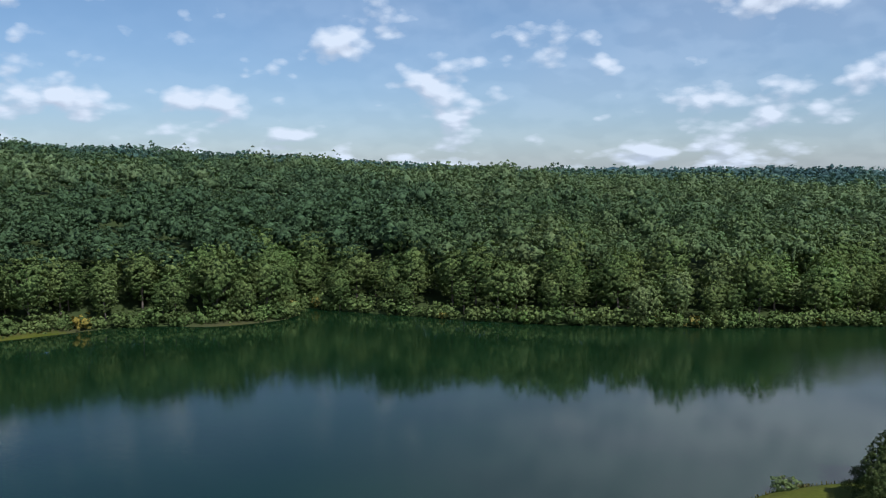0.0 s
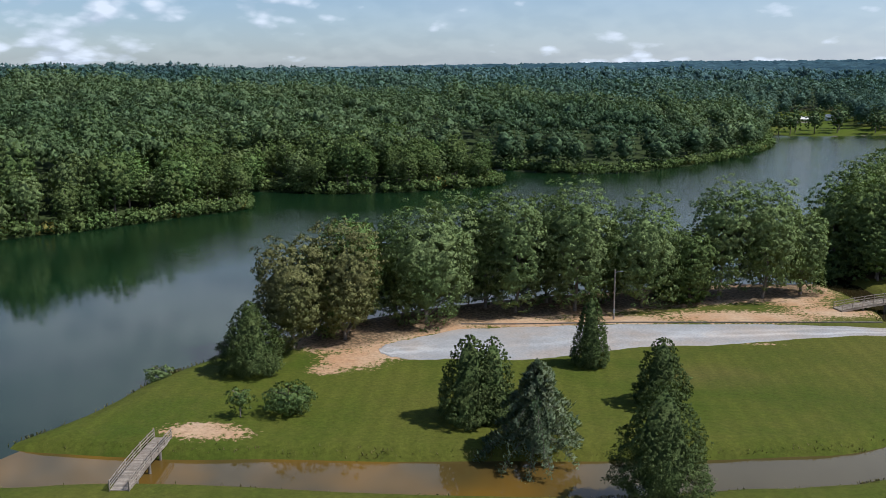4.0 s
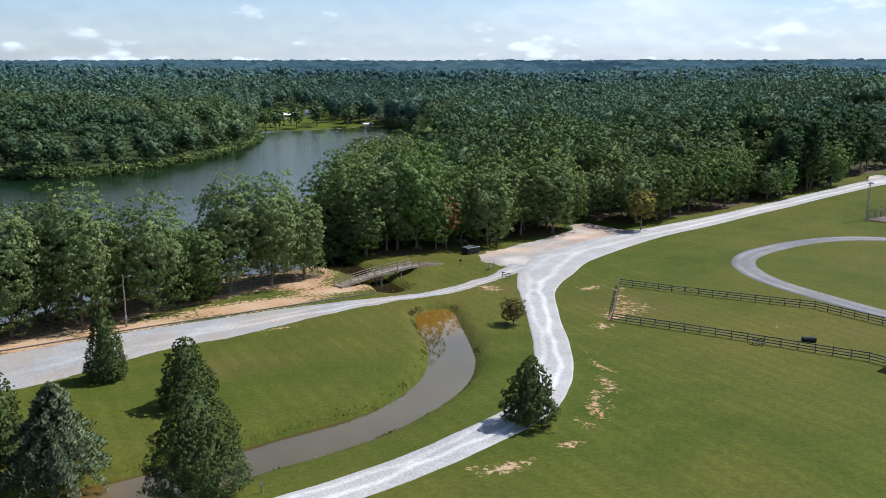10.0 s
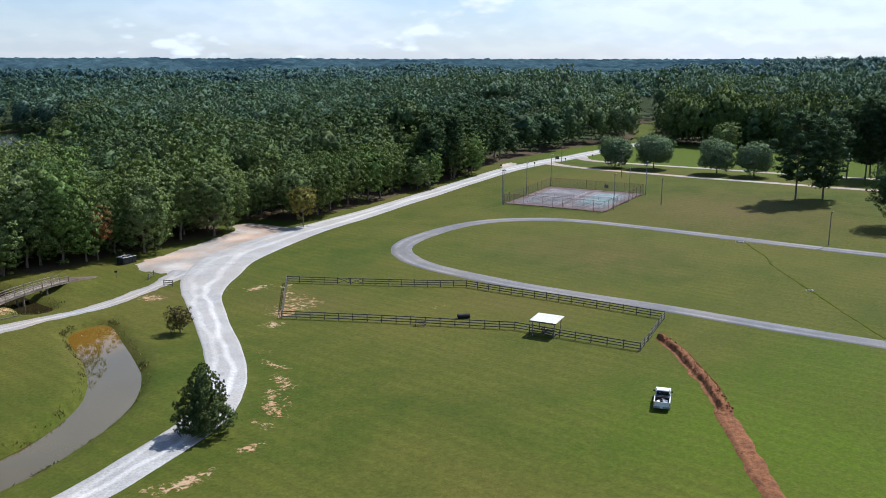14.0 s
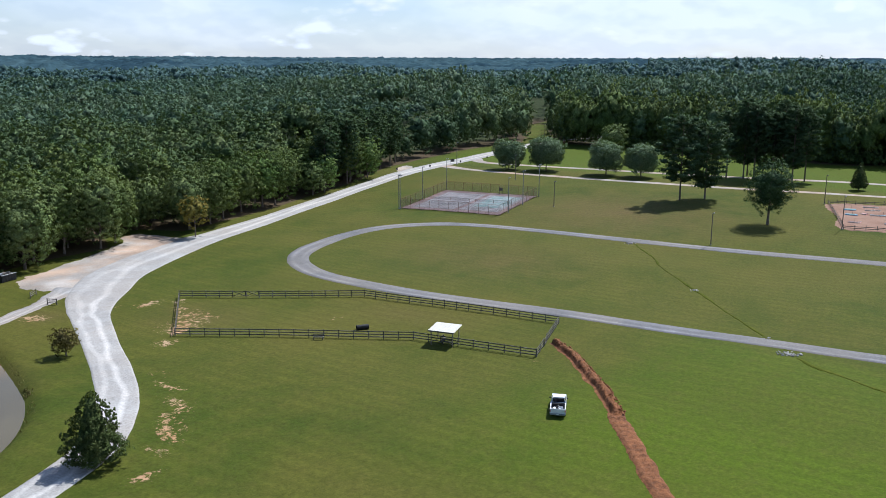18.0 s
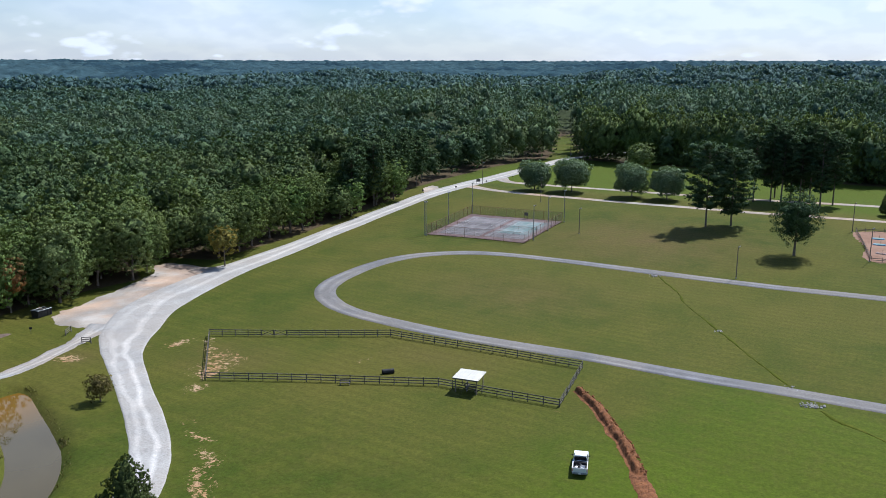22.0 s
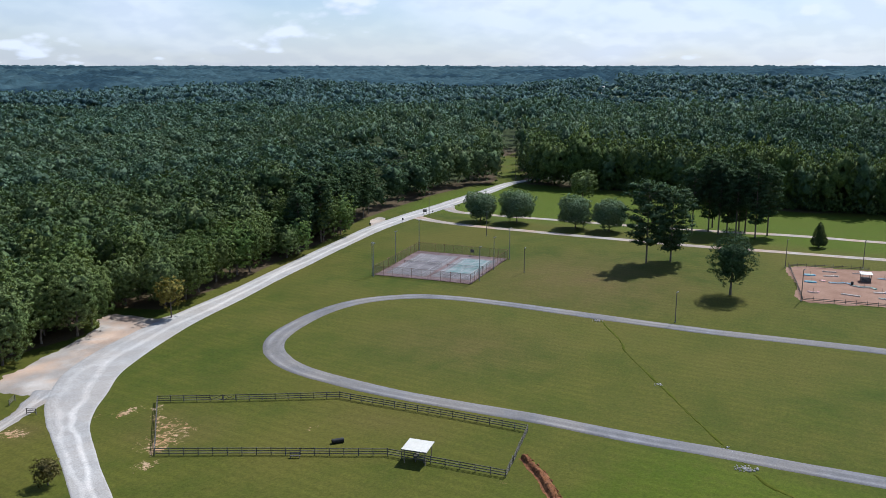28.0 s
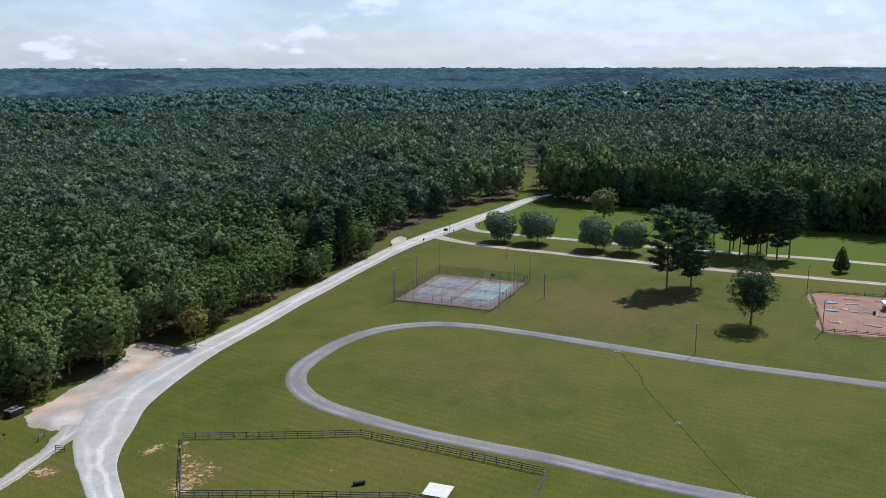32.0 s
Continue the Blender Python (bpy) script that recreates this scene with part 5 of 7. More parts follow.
def pine(x, y, tall, rad, seed, group="", low=0.3, label="tall dark pine with a bare trunk and layered crown"):
    """A pine: long bare trunk, upswept limbs, and flat needle clumps."""
    r = np.random.default_rng(seed)
    ob = thing("pine_tree", label, "tree", place(x, y), group)
    part("trunk", rodded((0, 0, -0.3), (r.normal(0, 0.3), r.normal(0, 0.3), tall * 0.96), 0.30, 0.05), M_BARK, ob)
    limb, chunks = bmesh.new(), []
    mid, form = np.array([0, 0, tall * (0.5 + low / 2)]), np.array([rad, rad, tall * (1 - low) / 2])
    for k in range(52):
        q = k / 52
        t = low + (0.96 - low) * q
        a = k * 2.4 + r.uniform(-0.4, 0.4)
        reach = rad * math.sqrt(max(0.05, 1 - ((q - 0.5) * 1.75) ** 2)) * r.uniform(0.45, 1.0)
        e = Vector((math.cos(a) * reach, math.sin(a) * reach, tall * t + reach * 0.16))
        rod(limb, (0, 0, tall * t - 0.3), e, 0.07, 0.03, 5)
        for u in (0.55, 1.0):
            c = np.array([e[0] * u, e[1] * u, tall * t - 0.3 + (e[2] - tall * t + 0.3) * u + 0.15])
            s = rad * 0.26 * r.uniform(0.7, 1.25)
            d = unit(sphere_points(46, r, -0.5) + r.normal(0, 0.25, (46, 3)))
            P = c + d * s * [1, 1, 0.55] * r.uniform(0.5, 1.15, (46, 1))
            chunks.append(leaf_cards(P, d, 0.30, r, 0.7, d * 0.5 + unit((P - mid) / form) * 0.6 + [0, 0, 0.2]))
            chunks.append((c + ICO_V * s * [0.55, 0.55, 0.3], ICO_F, unit(ICO_V + [0, 0, 0.3])))
    part("branch_frame", limb, M_BARK, ob)
    part("crown", leaf_mesh("crown", merge(chunks), M_PINE), M_PINE, ob)


def lawn_trees():
    conifer("cypress", "narrow dark evergreen cone beside the gravel lane", 13.2, 115.3, 10.3, 2.7, M_CEDAR, 1, 3600, 0.22, 0.55, 0.1, 0.05)
    conifer("cedar_tree", "twin-topped dark green cedar on the lawn", -2.6, 95.5, 10.2, 3.9, M_CEDAR, 2, 4200, 0.26, 0.48, 0.15, 0.10, (2.7, 0.6))
    weeping_cedar(5.2, 88.2, 10.8, 6.0)
    conifer("cedar_tree", "dark green cedar on the lawn", 20.6, 101.5, 8.4, 3.3, M_CEDAR, 3, 3400, 0.26, 0.46)
    conifer("cedar_tree", "large olive green cedar beside creek and road", 16.6, 77.2, 10.6, 4.6, M_CEDAR, 4, 6400, 0.22, 0.46, 1.1, 0.14)
    conifer("juniper_tree", "bushy round juniper near the lake shore", -33.5, 110.5, 9.6, 4.6, M_CEDAR, 5, 6800, 0.22, 0.6, 0.3, 0.16)
    conifer("cedar_tree", "shaggy dark cedar beside the gravel road", 54, 77.5, 7.4, 3.1, M_CEDAR, 6, 2600, 0.27, 0.55, 0.7, 0.2)
    broadleaf("small_tree", "small brownish tree on the grass by the pond", 74, 112, 4.6, 2.0, 0.9, M_BROWNING, 7, M_BARK, 18, 46, 0.2, "", 0.09)
    broadleaf("shrub", "spreading green shrub on the lawn", -24.5, 96.5, 3.6, 3.1, 0.5, M_WOODS, 8, M_BARK, 26, 50, 0.22, "", 0.08)
    broadleaf("small_tree", "thin young tree with a sparse crown on the lawn", -30, 94.5, 3.7, 1.6, 1.4, M_WOODS, 9, M_PALEBARK, 12, 26, 0.2, "", 0.08)
    broadleaf("shrub", "round green bush at the water's edge", -46.0, 108.8, 2.0, 1.7, 0.1, M_OAK, 10, M_BARK, 14, 40, 0.2, "", 0.05)
    # park trees along the far lanes
    for n, (x, y, s) in enumerate(((297, 158, 9.6), (301, 144, 10.6), (302, 120, 10.2), (303, 107, 10.0))):
        broadleaf("pear_tree", "round dense ornamental tree between two park lanes", x, y, s * 1.25, s * 0.66, 1.6, M_PEAR, 20 + n, M_BARK, 100, 66, 0.34, "round trees along the lane", 0.2)
    broadleaf("lawn_tree", "leafy broad tree in front of the woods", 362, 141, 15, 6.4, 2.5, M_OAK, 26, M_BARK, 34, 40, 0.55)
    broadleaf("lawn_tree", "dark spreading lone tree on the grass", 236.5, 48.3, 19, 6.0, 1.8, M_PINE, 27, M_BARK, 84, 46, 0.26, "", 0.32, 0.36)
    conifer("young_conifer", "small conical evergreen beside the park lane", 311, 36, 8, 2.7, M_CEDAR, 28, 2200, 0.3, 0.6, 0.8, 0.05)
    pine(259.3, 79, 26.0, 8.2, 30, "pair of pines", 0.22)
    pine(264.8, 73, 24.0, 7.4, 31, "pair of pines", 0.15)
    for n, (x, y) in enumerate(((316, 80), (320, 75), (318, 71), (323, 69), (319, 65), (325, 63), (318, 58), (324, 55), (329, 66), (330, 76))):
        pine(x, y, 24.5 + (n * 7 % 4) * 1.4, 5.4, 40 + n, "grove of tall pines", (0.34, 0.18, 0.28, 0.14, 0.38)[n % 5])
    for n, (x, y) in enumerate(((222, 187), (229, 190), (236, 189), (243, 193), (250, 194), (257, 196), (263, 197), (270, 200), (278, 201), (287, 205), (240, 199), (262, 205))):
        pine(x, y, 21 + (n * 5 % 4), 4.8, 60 + n, "pines beside the gravel road", 0.22)
    # trees that stand out from the edge of the woods
    broadleaf("maple_tree", "tall bright green tree behind the footbridge", 86, 171, 24.5, 7.0, 0.6, M_BRIGHT, 80, M_BARK, 74, 60, 0.34)
    broadleaf("rusty_tree", "tree with rusty brown dying leaves at the edge of the woods", 92.5, 169, 13, 3.8, 2.6, M_RUST, 81, M_BARK, 22, 40, 0.34, "", 0.16)
    broadleaf("yellow_tree", "slender tree with yellowing leaves beside the gravel road", 146.5, 165.5, 11, 3.9, 2.6, M_YELLOW, 82, M_BARK, 24, 34, 0.32, "", 0.16)
    for n, (x, y, t) in enumerate(((103, 168.5, 17), (72, 173, 20), (79, 172, 21), (94, 173, 19), (108, 173, 19), (116, 174, 20), (124, 172, 19), (131, 176, 17), (152, 174, 16), (160, 175, 18))):
        broadleaf("edge_tree", "dense broadleaf tree over bare brown leaf litter", x, y, t, 6.4, 1.0, M_WOODS if n % 2 else M_OAK, 90 + n, M_BARK, 56, 54, 0.36, "broadleaf trees beside the gravel lot")
    # tall trees along the lake's east bank
    for n, (x, y, t) in enumerate(((68, 179, 20), (74, 187, 21.5), (80, 196, 23), (87, 205, 24), (94, 215, 24), (102, 226, 23), (112, 240, 22), (122, 254, 21.5))):
        broadleaf("shore_tree", "tall leafy tree on the wooded lake bank", x, y, t, 6.4, 0.6, (M_WOODS, M_WOODS, M_OAK)[n % 3], 140 + n, M_BARK, 56, 54, 0.36, "tall trees on the lake bank")
    # lakeside garden trees on the far lawn
    for n, (x, y, t) in enumerate(((166, 552, 14), (174, 556, 15), (182, 572, 17), (190, 560, 15), (206, 566, 17), (198, 584, 18), (212, 580, 19), (218, 596, 18), (234, 572, 16), (226, 558, 13), (244, 580, 18), (240, 600, 17))):
        broadleaf("garden_tree", "leafy tree on a far lakeside lawn", x, y, t, 5.6, 2.0, M_CANOPY, 120 + n, M_BARK, 18, 20, 0.8, "trees on the far lakeside lawn")


def bank_reeds():
    """Grass tufts and weeds along shore and pond banks."""
    r = np.random.default_rng(3)
    line = [p for p in np.repeat(smooth_line(grown(POND, 0.3), True, 4), 26, 0) if p[0] > -50]
    shore = np.repeat(smooth_line([(-62, 76), (-51, 96), (-47, 107), (-44, 114), (-37, 125)], False, 30), 34, 0)
    inlet = np.repeat(smooth_line(grown(INLET, 0.7), True, 4), 10, 0)
    for name, pts, spread, tall, label in (("pond_bank_weeds", np.array(line), 0.3, 0.2, "dry grass and weeds along the pond bank"), ("shore_reeds", shore, 0.6, 0.35, "green reeds along the lake shore"),
                                           ("inlet_weeds", inlet, 0.7, 0.3, "tall weeds round the creek inlet")):
        p = pts + r.normal(0, spread, pts.shape)
        z = land(p[:, 0], p[:, 1])[0]
        ok = (z > WATER - 0.15) & (r.uniform(0, 1, len(z)) < 0.05 + 0.5 * (wave(p[:, 0], p[:, 1], 21, 9) > 0.55))
        p, z = p[ok], z[ok]
        n = len(p)
        a, h = r.uniform(0, 6.28, n), tall * r.uniform(0.4, 1.5, n)
        w = np.stack([np.cos(a), np.sin(a), 0 * a], -1) * (0.025 + 0.13 * h[:, None])
        b = np.stack([p[:, 0], p[:, 1], z - 0.03], -1)
        top = b + np.stack([r.normal(0, 0.12, n), r.normal(0, 0.12, n), h], -1)
        V = np.stack([b - w, b + w, top + w * 0.45, top - w * 0.6], 1).reshape(-1, 3)
        q = np.arange(n)[:, None] * 4
        me = np_mesh(name, V, np.concatenate([q + [0, 1, 2], q + [0, 2, 3]], 0), M_REED)
        tagged(new(name, me), label, "weeds", "", "stuff")


oak_row()
shore_scrub()
lawn_trees()
bank_reeds()

# ---------------------------------------------------------------- park furniture
M_ROOF = worn("white_metal_roof", (0.60, 0.57, 0.50), (0.68, 0.65, 0.58), 0.8, 6, 0.45, bump=0.1)
M_GREYCOURT = worn("faded_court_paint", (0.125, 0.112, 0.115), (0.25, 0.228, 0.228), 0.25, 1.6, 0.9, bump=0.2)
M_REDCOURT = worn("faded_red_paint", (0.125, 0.075, 0.070), (0.23, 0.165, 0.155), 0.3, 1.8, 0.9, bump=0.2)
M_GREENCOURT = worn("peeling_green_paint", (0.10, 0.185, 0.175), (0.26, 0.285, 0.28), 0.5, 1.4, 0.9, bump=0.2)
M_PINKPAD = worn("pink_gravel", (0.225, 0.122, 0.078), (0.310, 0.185, 0.128), 0.2, 3, 0.95, bump=0.4)
M_FADED = worn("faded_white_lines", (0.27, 0.26, 0.26), (0.45, 0.44, 0.43), 0.6, 3, 0.9, bump=0.1)
M_BLUEP = worn("blue_paint", (0.07, 0.22, 0.32), (0.14, 0.32, 0.42), 1, 6, 0.6)
M_GREENP = worn("green_paint", (0.12, 0.26, 0.20), (0.20, 0.36, 0.29), 1, 6, 0.6)
M_REDP = worn("coral_paint", (0.50, 0.20, 0.17), (0.62, 0.34, 0.30), 1, 6, 0.6)
M_CREAM = worn("cream_paint", (0.55, 0.47, 0.40), (0.68, 0.60, 0.52), 1, 6, 0.7)
M_POLE = worn("pole_timber", (0.13, 0.105, 0.085), (0.22, 0.19, 0.16), 1, 10, 0.9)
M_MESHWIRE = bpy.data.materials.new("chain_link")
_t, _n, _l = nodes_of(M_MESHWIRE)
_o, _p, _x, _m = _n.new("ShaderNodeOutputMaterial"), _n.new("ShaderNodeBsdfPrincipled"), _n.new("ShaderNodeBsdfTransparent"), _n.new("ShaderNodeMixShader")
_p.inputs["Base Color"].default_value = (0.20, 0.15, 0.13, 1)
_p.inputs["Roughness"].default_value = 0.6
_m.inputs[0].default_value = 0.13
_l.new(_x.outputs[0], _m.inputs[1])
_l.new(_p.outputs[0], _m.inputs[2])
_l.new(_m.outputs[0], _o.inputs[0])


def shared(name, bm, material):
    me = bpy.data.meshes.new(name)
    bm.to_mesh(me)
    bm.free()
    me.materials.append(material)
    return me


def child(name, me, parent, m, label=""):
    ob = new(name, me)
    ob.parent = parent
    ob.matrix_basis = m
    return tagged(ob, label)


def along(a, b, scale_x=True):
    """A pose at the middle of a and b, its x axis from a to b and stretched to that length."""
    a, b = Vector(a), Vector(b)
    d = b - a
    q = d.to_track_quat("X", "Z").to_matrix().to_4x4()
    return Matrix.Translation((a + b) / 2) @ q @ Matrix.Diagonal((d.length if scale_x else 1, 1, 1, 1))


RAIL = shared("rail", boxed((1, 0.05, 0.15), bevel=0.0), M_FENCE)
POST = shared("post", boxed((0.115, 0.115, 1.75), (0, 0, 0.50), bevel=0.015), M_FENCE)


def rail_fence(line, label, gap=2.44, rails=(0.35, 0.78, 1.2), skip=()):
    """A post and rail fence round the plan's corners."""
    ob = thing("rail_fence", label, "fence")
    n = 0
    for a, b in zip(line[:-1], line[1:]):
        a, b = Vector(a), Vector(b)
        k = max(1, round((b - a).length / gap))
        pts = [a.lerp(b, i / k) for i in range(k + 1)]
        for i, p in enumerate(pts[:-1]):
            z, z2 = height(p.x, p.y), height(pts[i + 1].x, pts[i + 1].y)
            child("post", POST, ob, Matrix.Translation((p.x, p.y, z)))
            n += 1
            if n in skip:
                continue
            for h in rails:
                child("rail", RAIL, ob, along((p.x, p.y, z + h), (pts[i + 1].x, pts[i + 1].y, z2 + h)))
    return ob


def field_gate(a, b, z, label):
    """A wooden gate with an X brace."""
    ob = thing("field_gate", label, "gate")
    bars = [((0, 0.25), (1, 0.25)), ((0, 1.15), (1, 1.15)), ((0, 0.25), (1, 1.15)), ((0, 1.15), (1, 0.25)), ((0, 0.2), (0, 1.2)), ((1, 0.2), (1, 1.2))]
    a, b = Vector((*a, z)), Vector((*b, z))
    for (u, h), (v, k) in bars:
        child("bar", RAIL, ob, along(a.lerp(b, u) + Vector((0, 0, h)), a.lerp(b, v) + Vector((0, 0, k))) @ Matrix.Diagonal((1, 0.8, 0.6, 1)))


def paddock():
    rail_fence([(105.5, 124), (125, 96), (129, 58.3), (112, 54), (109, 74), (89.5, 106.5), (105.5, 124)], "dark weathered post and rail fence round a dog paddock", 2.44, (0.35, 0.78, 1.2), (5, 6, 35))
    field_gate((111.1, 115.9), (112.4, 114.1), -0.6, "double dark wooden gate with crossed braces")
    field_gate((112.5, 113.9), (113.8, 112.1), -0.6, "double dark wooden gate with crossed braces")
    field_gate((119.4, 55.8), (117.2, 55.2), -0.6, "narrow grey wooden gate with crossed braces")
    # shelter
    ob = thing("shelter", "open shelter with a white metal roof over benches", "shelter", Matrix.Translation((110.2, 68.9, height(110.2, 68.9))) @ Matrix.Rotation(radians(-78), 4, "Z"))
    for x in (-1.75, 1.75):
        for y in (-1.5, 1.5):
            part("post", boxed((0.13, 0.13, 2.5 + 0.08 * y), (x, y, 1.2 + 0.04 * y), bevel=0.01), M_TIMBER, ob)
    roof = part("roof", boxed((4.3, 3.9, 0.10), (0, 0, 2.52), Matrix.Rotation(radians(3), 4, "X"), 0.02), M_ROOF, ob, "flat white metal roof")
    for k in range(9):
        part("rib", boxed((0.04, 3.9, 0.04), (-2 + k * 0.5, 0, 2.59), Matrix.Rotation(radians(3), 4, "X")), M_ROOF, roof)
    part("fascia", boxed((4.3, 0.05, 0.2), (0, -1.93, 2.36)), M_FENCE, ob)
    park_bench(109.8, 68.3, radians(-78), "dark bench under the shelter")
    park_bench(110.8, 69.6, radians(12), "dark bench under the shelter")
    park_bench(100.4, 86.2, radians(-58), "dark bench against the paddock fence")
    # play tunnel
    t = thing("play_tunnel", "short black plastic pipe lying on the grass", "pipe", Matrix.Translation((108.8, 84.0, height(108.8, 84) + 0.38)) @ Matrix.Rotation(radians(-38), 4, "Z"))
    bm = bmesh.new()
    for r0, flip in ((0.40, 1), (0.34, -1)):
        bmesh.ops.create_cone(bm, cap_ends=False, segments=20, radius1=r0, radius2=r0, depth=2.0, matrix=Matrix.Rotation(radians(90), 4, "Y"))
    part("shell", bm, M_BLACK, t)
    for k in range(9):
        bm = bmesh.new()
        bmesh.ops.create_cone(bm, cap_ends=False, segments=20, radius1=0.425, radius2=0.425, depth=0.07, matrix=Matrix.Translation((-0.88 + k * 0.22, 0, 0)) @ Matrix.Rotation(radians(90), 4, "Y"))
        part("rib", bm, M_BLACK, t)


def park_bench(x, y, turn, label, mat=M_FENCE):
    ob = thing("bench", label, "bench", Matrix.Translation((x, y, height(x, y))) @ Matrix.Rotation(turn, 4, "Z"))
    for k in range(3):
        part("seat_slat", boxed((1.7, 0.13, 0.05), (0, -0.15 + k * 0.15, 0.46), bevel=0.008), mat, ob)
    for k in range(2):
        part("back_slat", boxed((1.7, 0.04, 0.13), (0, 0.26, 0.64 + k * 0.18), bevel=0.008), mat, ob)
    for x0 in (-0.7, 0.7):
        part("leg", boxed((0.08, 0.45, 0.46), (x0, 0, 0.22), bevel=0.008), mat, ob)
        part("back_post", boxed((0.08, 0.05, 0.5), (x0, 0.22, 0.68), bevel=0.008), mat, ob)


def wheel_part(parent, at, r=0.38, w=0.26):
    bm = bmesh.new()
    turn = Matrix.Translation(at) @ Matrix.Rotation(radians(90), 4, "Y")
    bmesh.ops.create_cone(bm, cap_ends=True, segments=20, radius1=r, radius2=r, depth=w, matrix=turn)
    bmesh.ops.bevel(bm, geom=[e for e in bm.edges if e.calc_face_angle(0) > 1], offset=0.05, segments=2, affect="EDGES")
    tyre = part("wheel", bm, M_RUBBER, parent)
    bm = bmesh.new()
    bmesh.ops.create_cone(bm, cap_ends=True, segments=14, radius1=r * 0.6, radius2=r * 0.5, depth=w + 0.03, matrix=turn)
    part("rim", bm, M_STEEL, tyre)


def hull(bm, stations):
    """Joins cross-sections of equal corner counts into one closed body."""
    rings = [[bm.verts.new(p) for p in s] for s in stations]
    n = len(rings[0])
    for a, b in zip(rings[:-1], rings[1:]):
        for i in range(n):
            bm.faces.new((a[i], a[(i + 1) % n], b[(i + 1) % n], b[i]))
    bm.faces.new(rings[0][::-1])
    bm.faces.new(rings[-1])
    bmesh.ops.recalc_face_normals(bm, faces=bm.faces)
    return bm


def section(y, half, z0, z1, tuck=0.06):
    return [(-half, y, z0), (half, y, z0), (half + 0.0, y, (z0 + z1) / 2), (half - tuck, y, z1), (-half + tuck, y, z1), (-half, y, (z0 + z1) / 2)]


def pickup():
    """A white pickup with an open load bed, on the grass beside the trench."""
    ob = thing("pickup_truck", "white pickup with an open loaded bed parked on the grass", "truck",
               Matrix.Translation((95.4, 42.7, height(95, 42))) @ Matrix.Rotation(radians(-67), 4, "Z"))
    part("bonnet", hull(bmesh.new(), [section(2.75, 0.86, 0.5, 0.92), section(2.6, 0.95, 0.45, 1.05), section(1.15, 0.97, 0.42, 1.14)]), M_CAR, ob)
    part("cab", hull(bmesh.new(), [section(1.15, 0.97, 0.42, 1.12), section(0.6, 0.97, 0.42, 1.16), section(-0.55, 0.97, 0.42, 1.16)]), M_CAR, ob)
    part("cab_roof", hull(bmesh.new(), [section(0.45, 0.72, 1.72, 1.76), section(0.1, 0.76, 1.70, 1.82), section(-0.45, 0.76, 1.70, 1.80)]), M_CAR, ob)
    part("windscreen", hull(bmesh.new(), [[(-0.88, 1.05, 1.13), (0.88, 1.05, 1.13), (0.72, 0.45, 1.73), (-0.72, 0.45, 1.73)], [(-0.86, 1.0, 1.12), (0.86, 1.0, 1.12), (0.70, 0.40, 1.72), (-0.70, 0.40, 1.72)]]), M_GLASS, ob)
    part("rear_window", boxed((1.4, 0.03, 0.48), (0, -0.52, 1.43), Matrix.Rotation(radians(6), 4, "X"), 0.01), M_GLASS, ob)
    for s in (-1, 1):
        part("side_window", boxed((0.03, 0.95, 0.46), (s * 0.83, 0.0, 1.42), Matrix.Rotation(radians(-14 * s), 4, "Y"), 0.01), M_GLASS, ob)
        for y in (-0.5, 0.42):
            part("roof_pillar", rodded((s * 0.92, y + (0.4 if y > 0 else 0), 1.13), (s * 0.75, y, 1.74), 0.045, 0.04, 6), M_CAR, ob)
        part("bed_side", hull(bmesh.new(), [[(s * 0.97, -0.58, 0.45), (s * 0.97, -0.58, 1.16), (s * 0.84, -0.58, 1.16), (s * 0.84, -0.58, 0.45)], [(s * 0.96, -2.7, 0.5), (s * 0.96, -2.7, 1.16), (s * 0.84, -2.7, 1.16), (s * 0.84, -2.7, 0.5)]]), M_CAR, ob)
        part("mirror", boxed((0.22, 0.1, 0.17), (s * 1.08, 0.85, 1.22), bevel=0.02), M_BLACK, ob)
        part("headlight", boxed((0.3, 0.06, 0.18), (s * 0.68, 2.74, 0.82), bevel=0.02), M_GLASS, ob)
        part("tail_light", boxed((0.12, 0.06, 0.35), (s * 0.9, -2.76, 0.92), bevel=0.02), M_REDP, ob)
        for y in (1.75, -1.75):
            wheel_part(ob, (s * 0.86, y, 0.38))
    part("bed_floor", boxed((1.7, 2.1, 0.06), (0, -1.64, 0.72)), M_BLACK, ob)
    part("tailgate", boxed((1.72, 0.08, 0.6), (0, -2.72, 0.88), bevel=0.02), M_CAR, ob)
    part("bumper", boxed((1.86, 0.16, 0.2), (0, -2.84, 0.5), bevel=0.04), M_STEEL, ob)
    part("front_bumper", boxed((1.86, 0.16, 0.24), (0, 2.8, 0.5), bevel=0.04), M_STEEL, ob)
    part("number_plate", boxed((0.32, 0.02, 0.15), (0, -2.93, 0.52)), M_WHITE, ob)
    part("toolbox", boxed((1.6, 0.42, 0.36), (0, -0.82, 0.98), bevel=0.03), M_BLACK, ob)
    r = np.random.default_rng(2)
    for k in range(9):
        m = Matrix.Rotation(r.uniform(0, 3), 4, "Z") @ Matrix.Rotation(r.uniform(-0.4, 0.4), 4, "X")
        part("load_piece", boxed((r.uniform(0.25, 0.6), r.uniform(0.15, 0.35), r.uniform(0.12, 0.3)), (r.uniform(-0.55, 0.55), r.uniform(-2.3, -1.2), 0.88 + r.uniform(0, 0.12)), m, 0.03), (M_WHITE, M_STEEL, M_BLACK)[k % 3], ob)


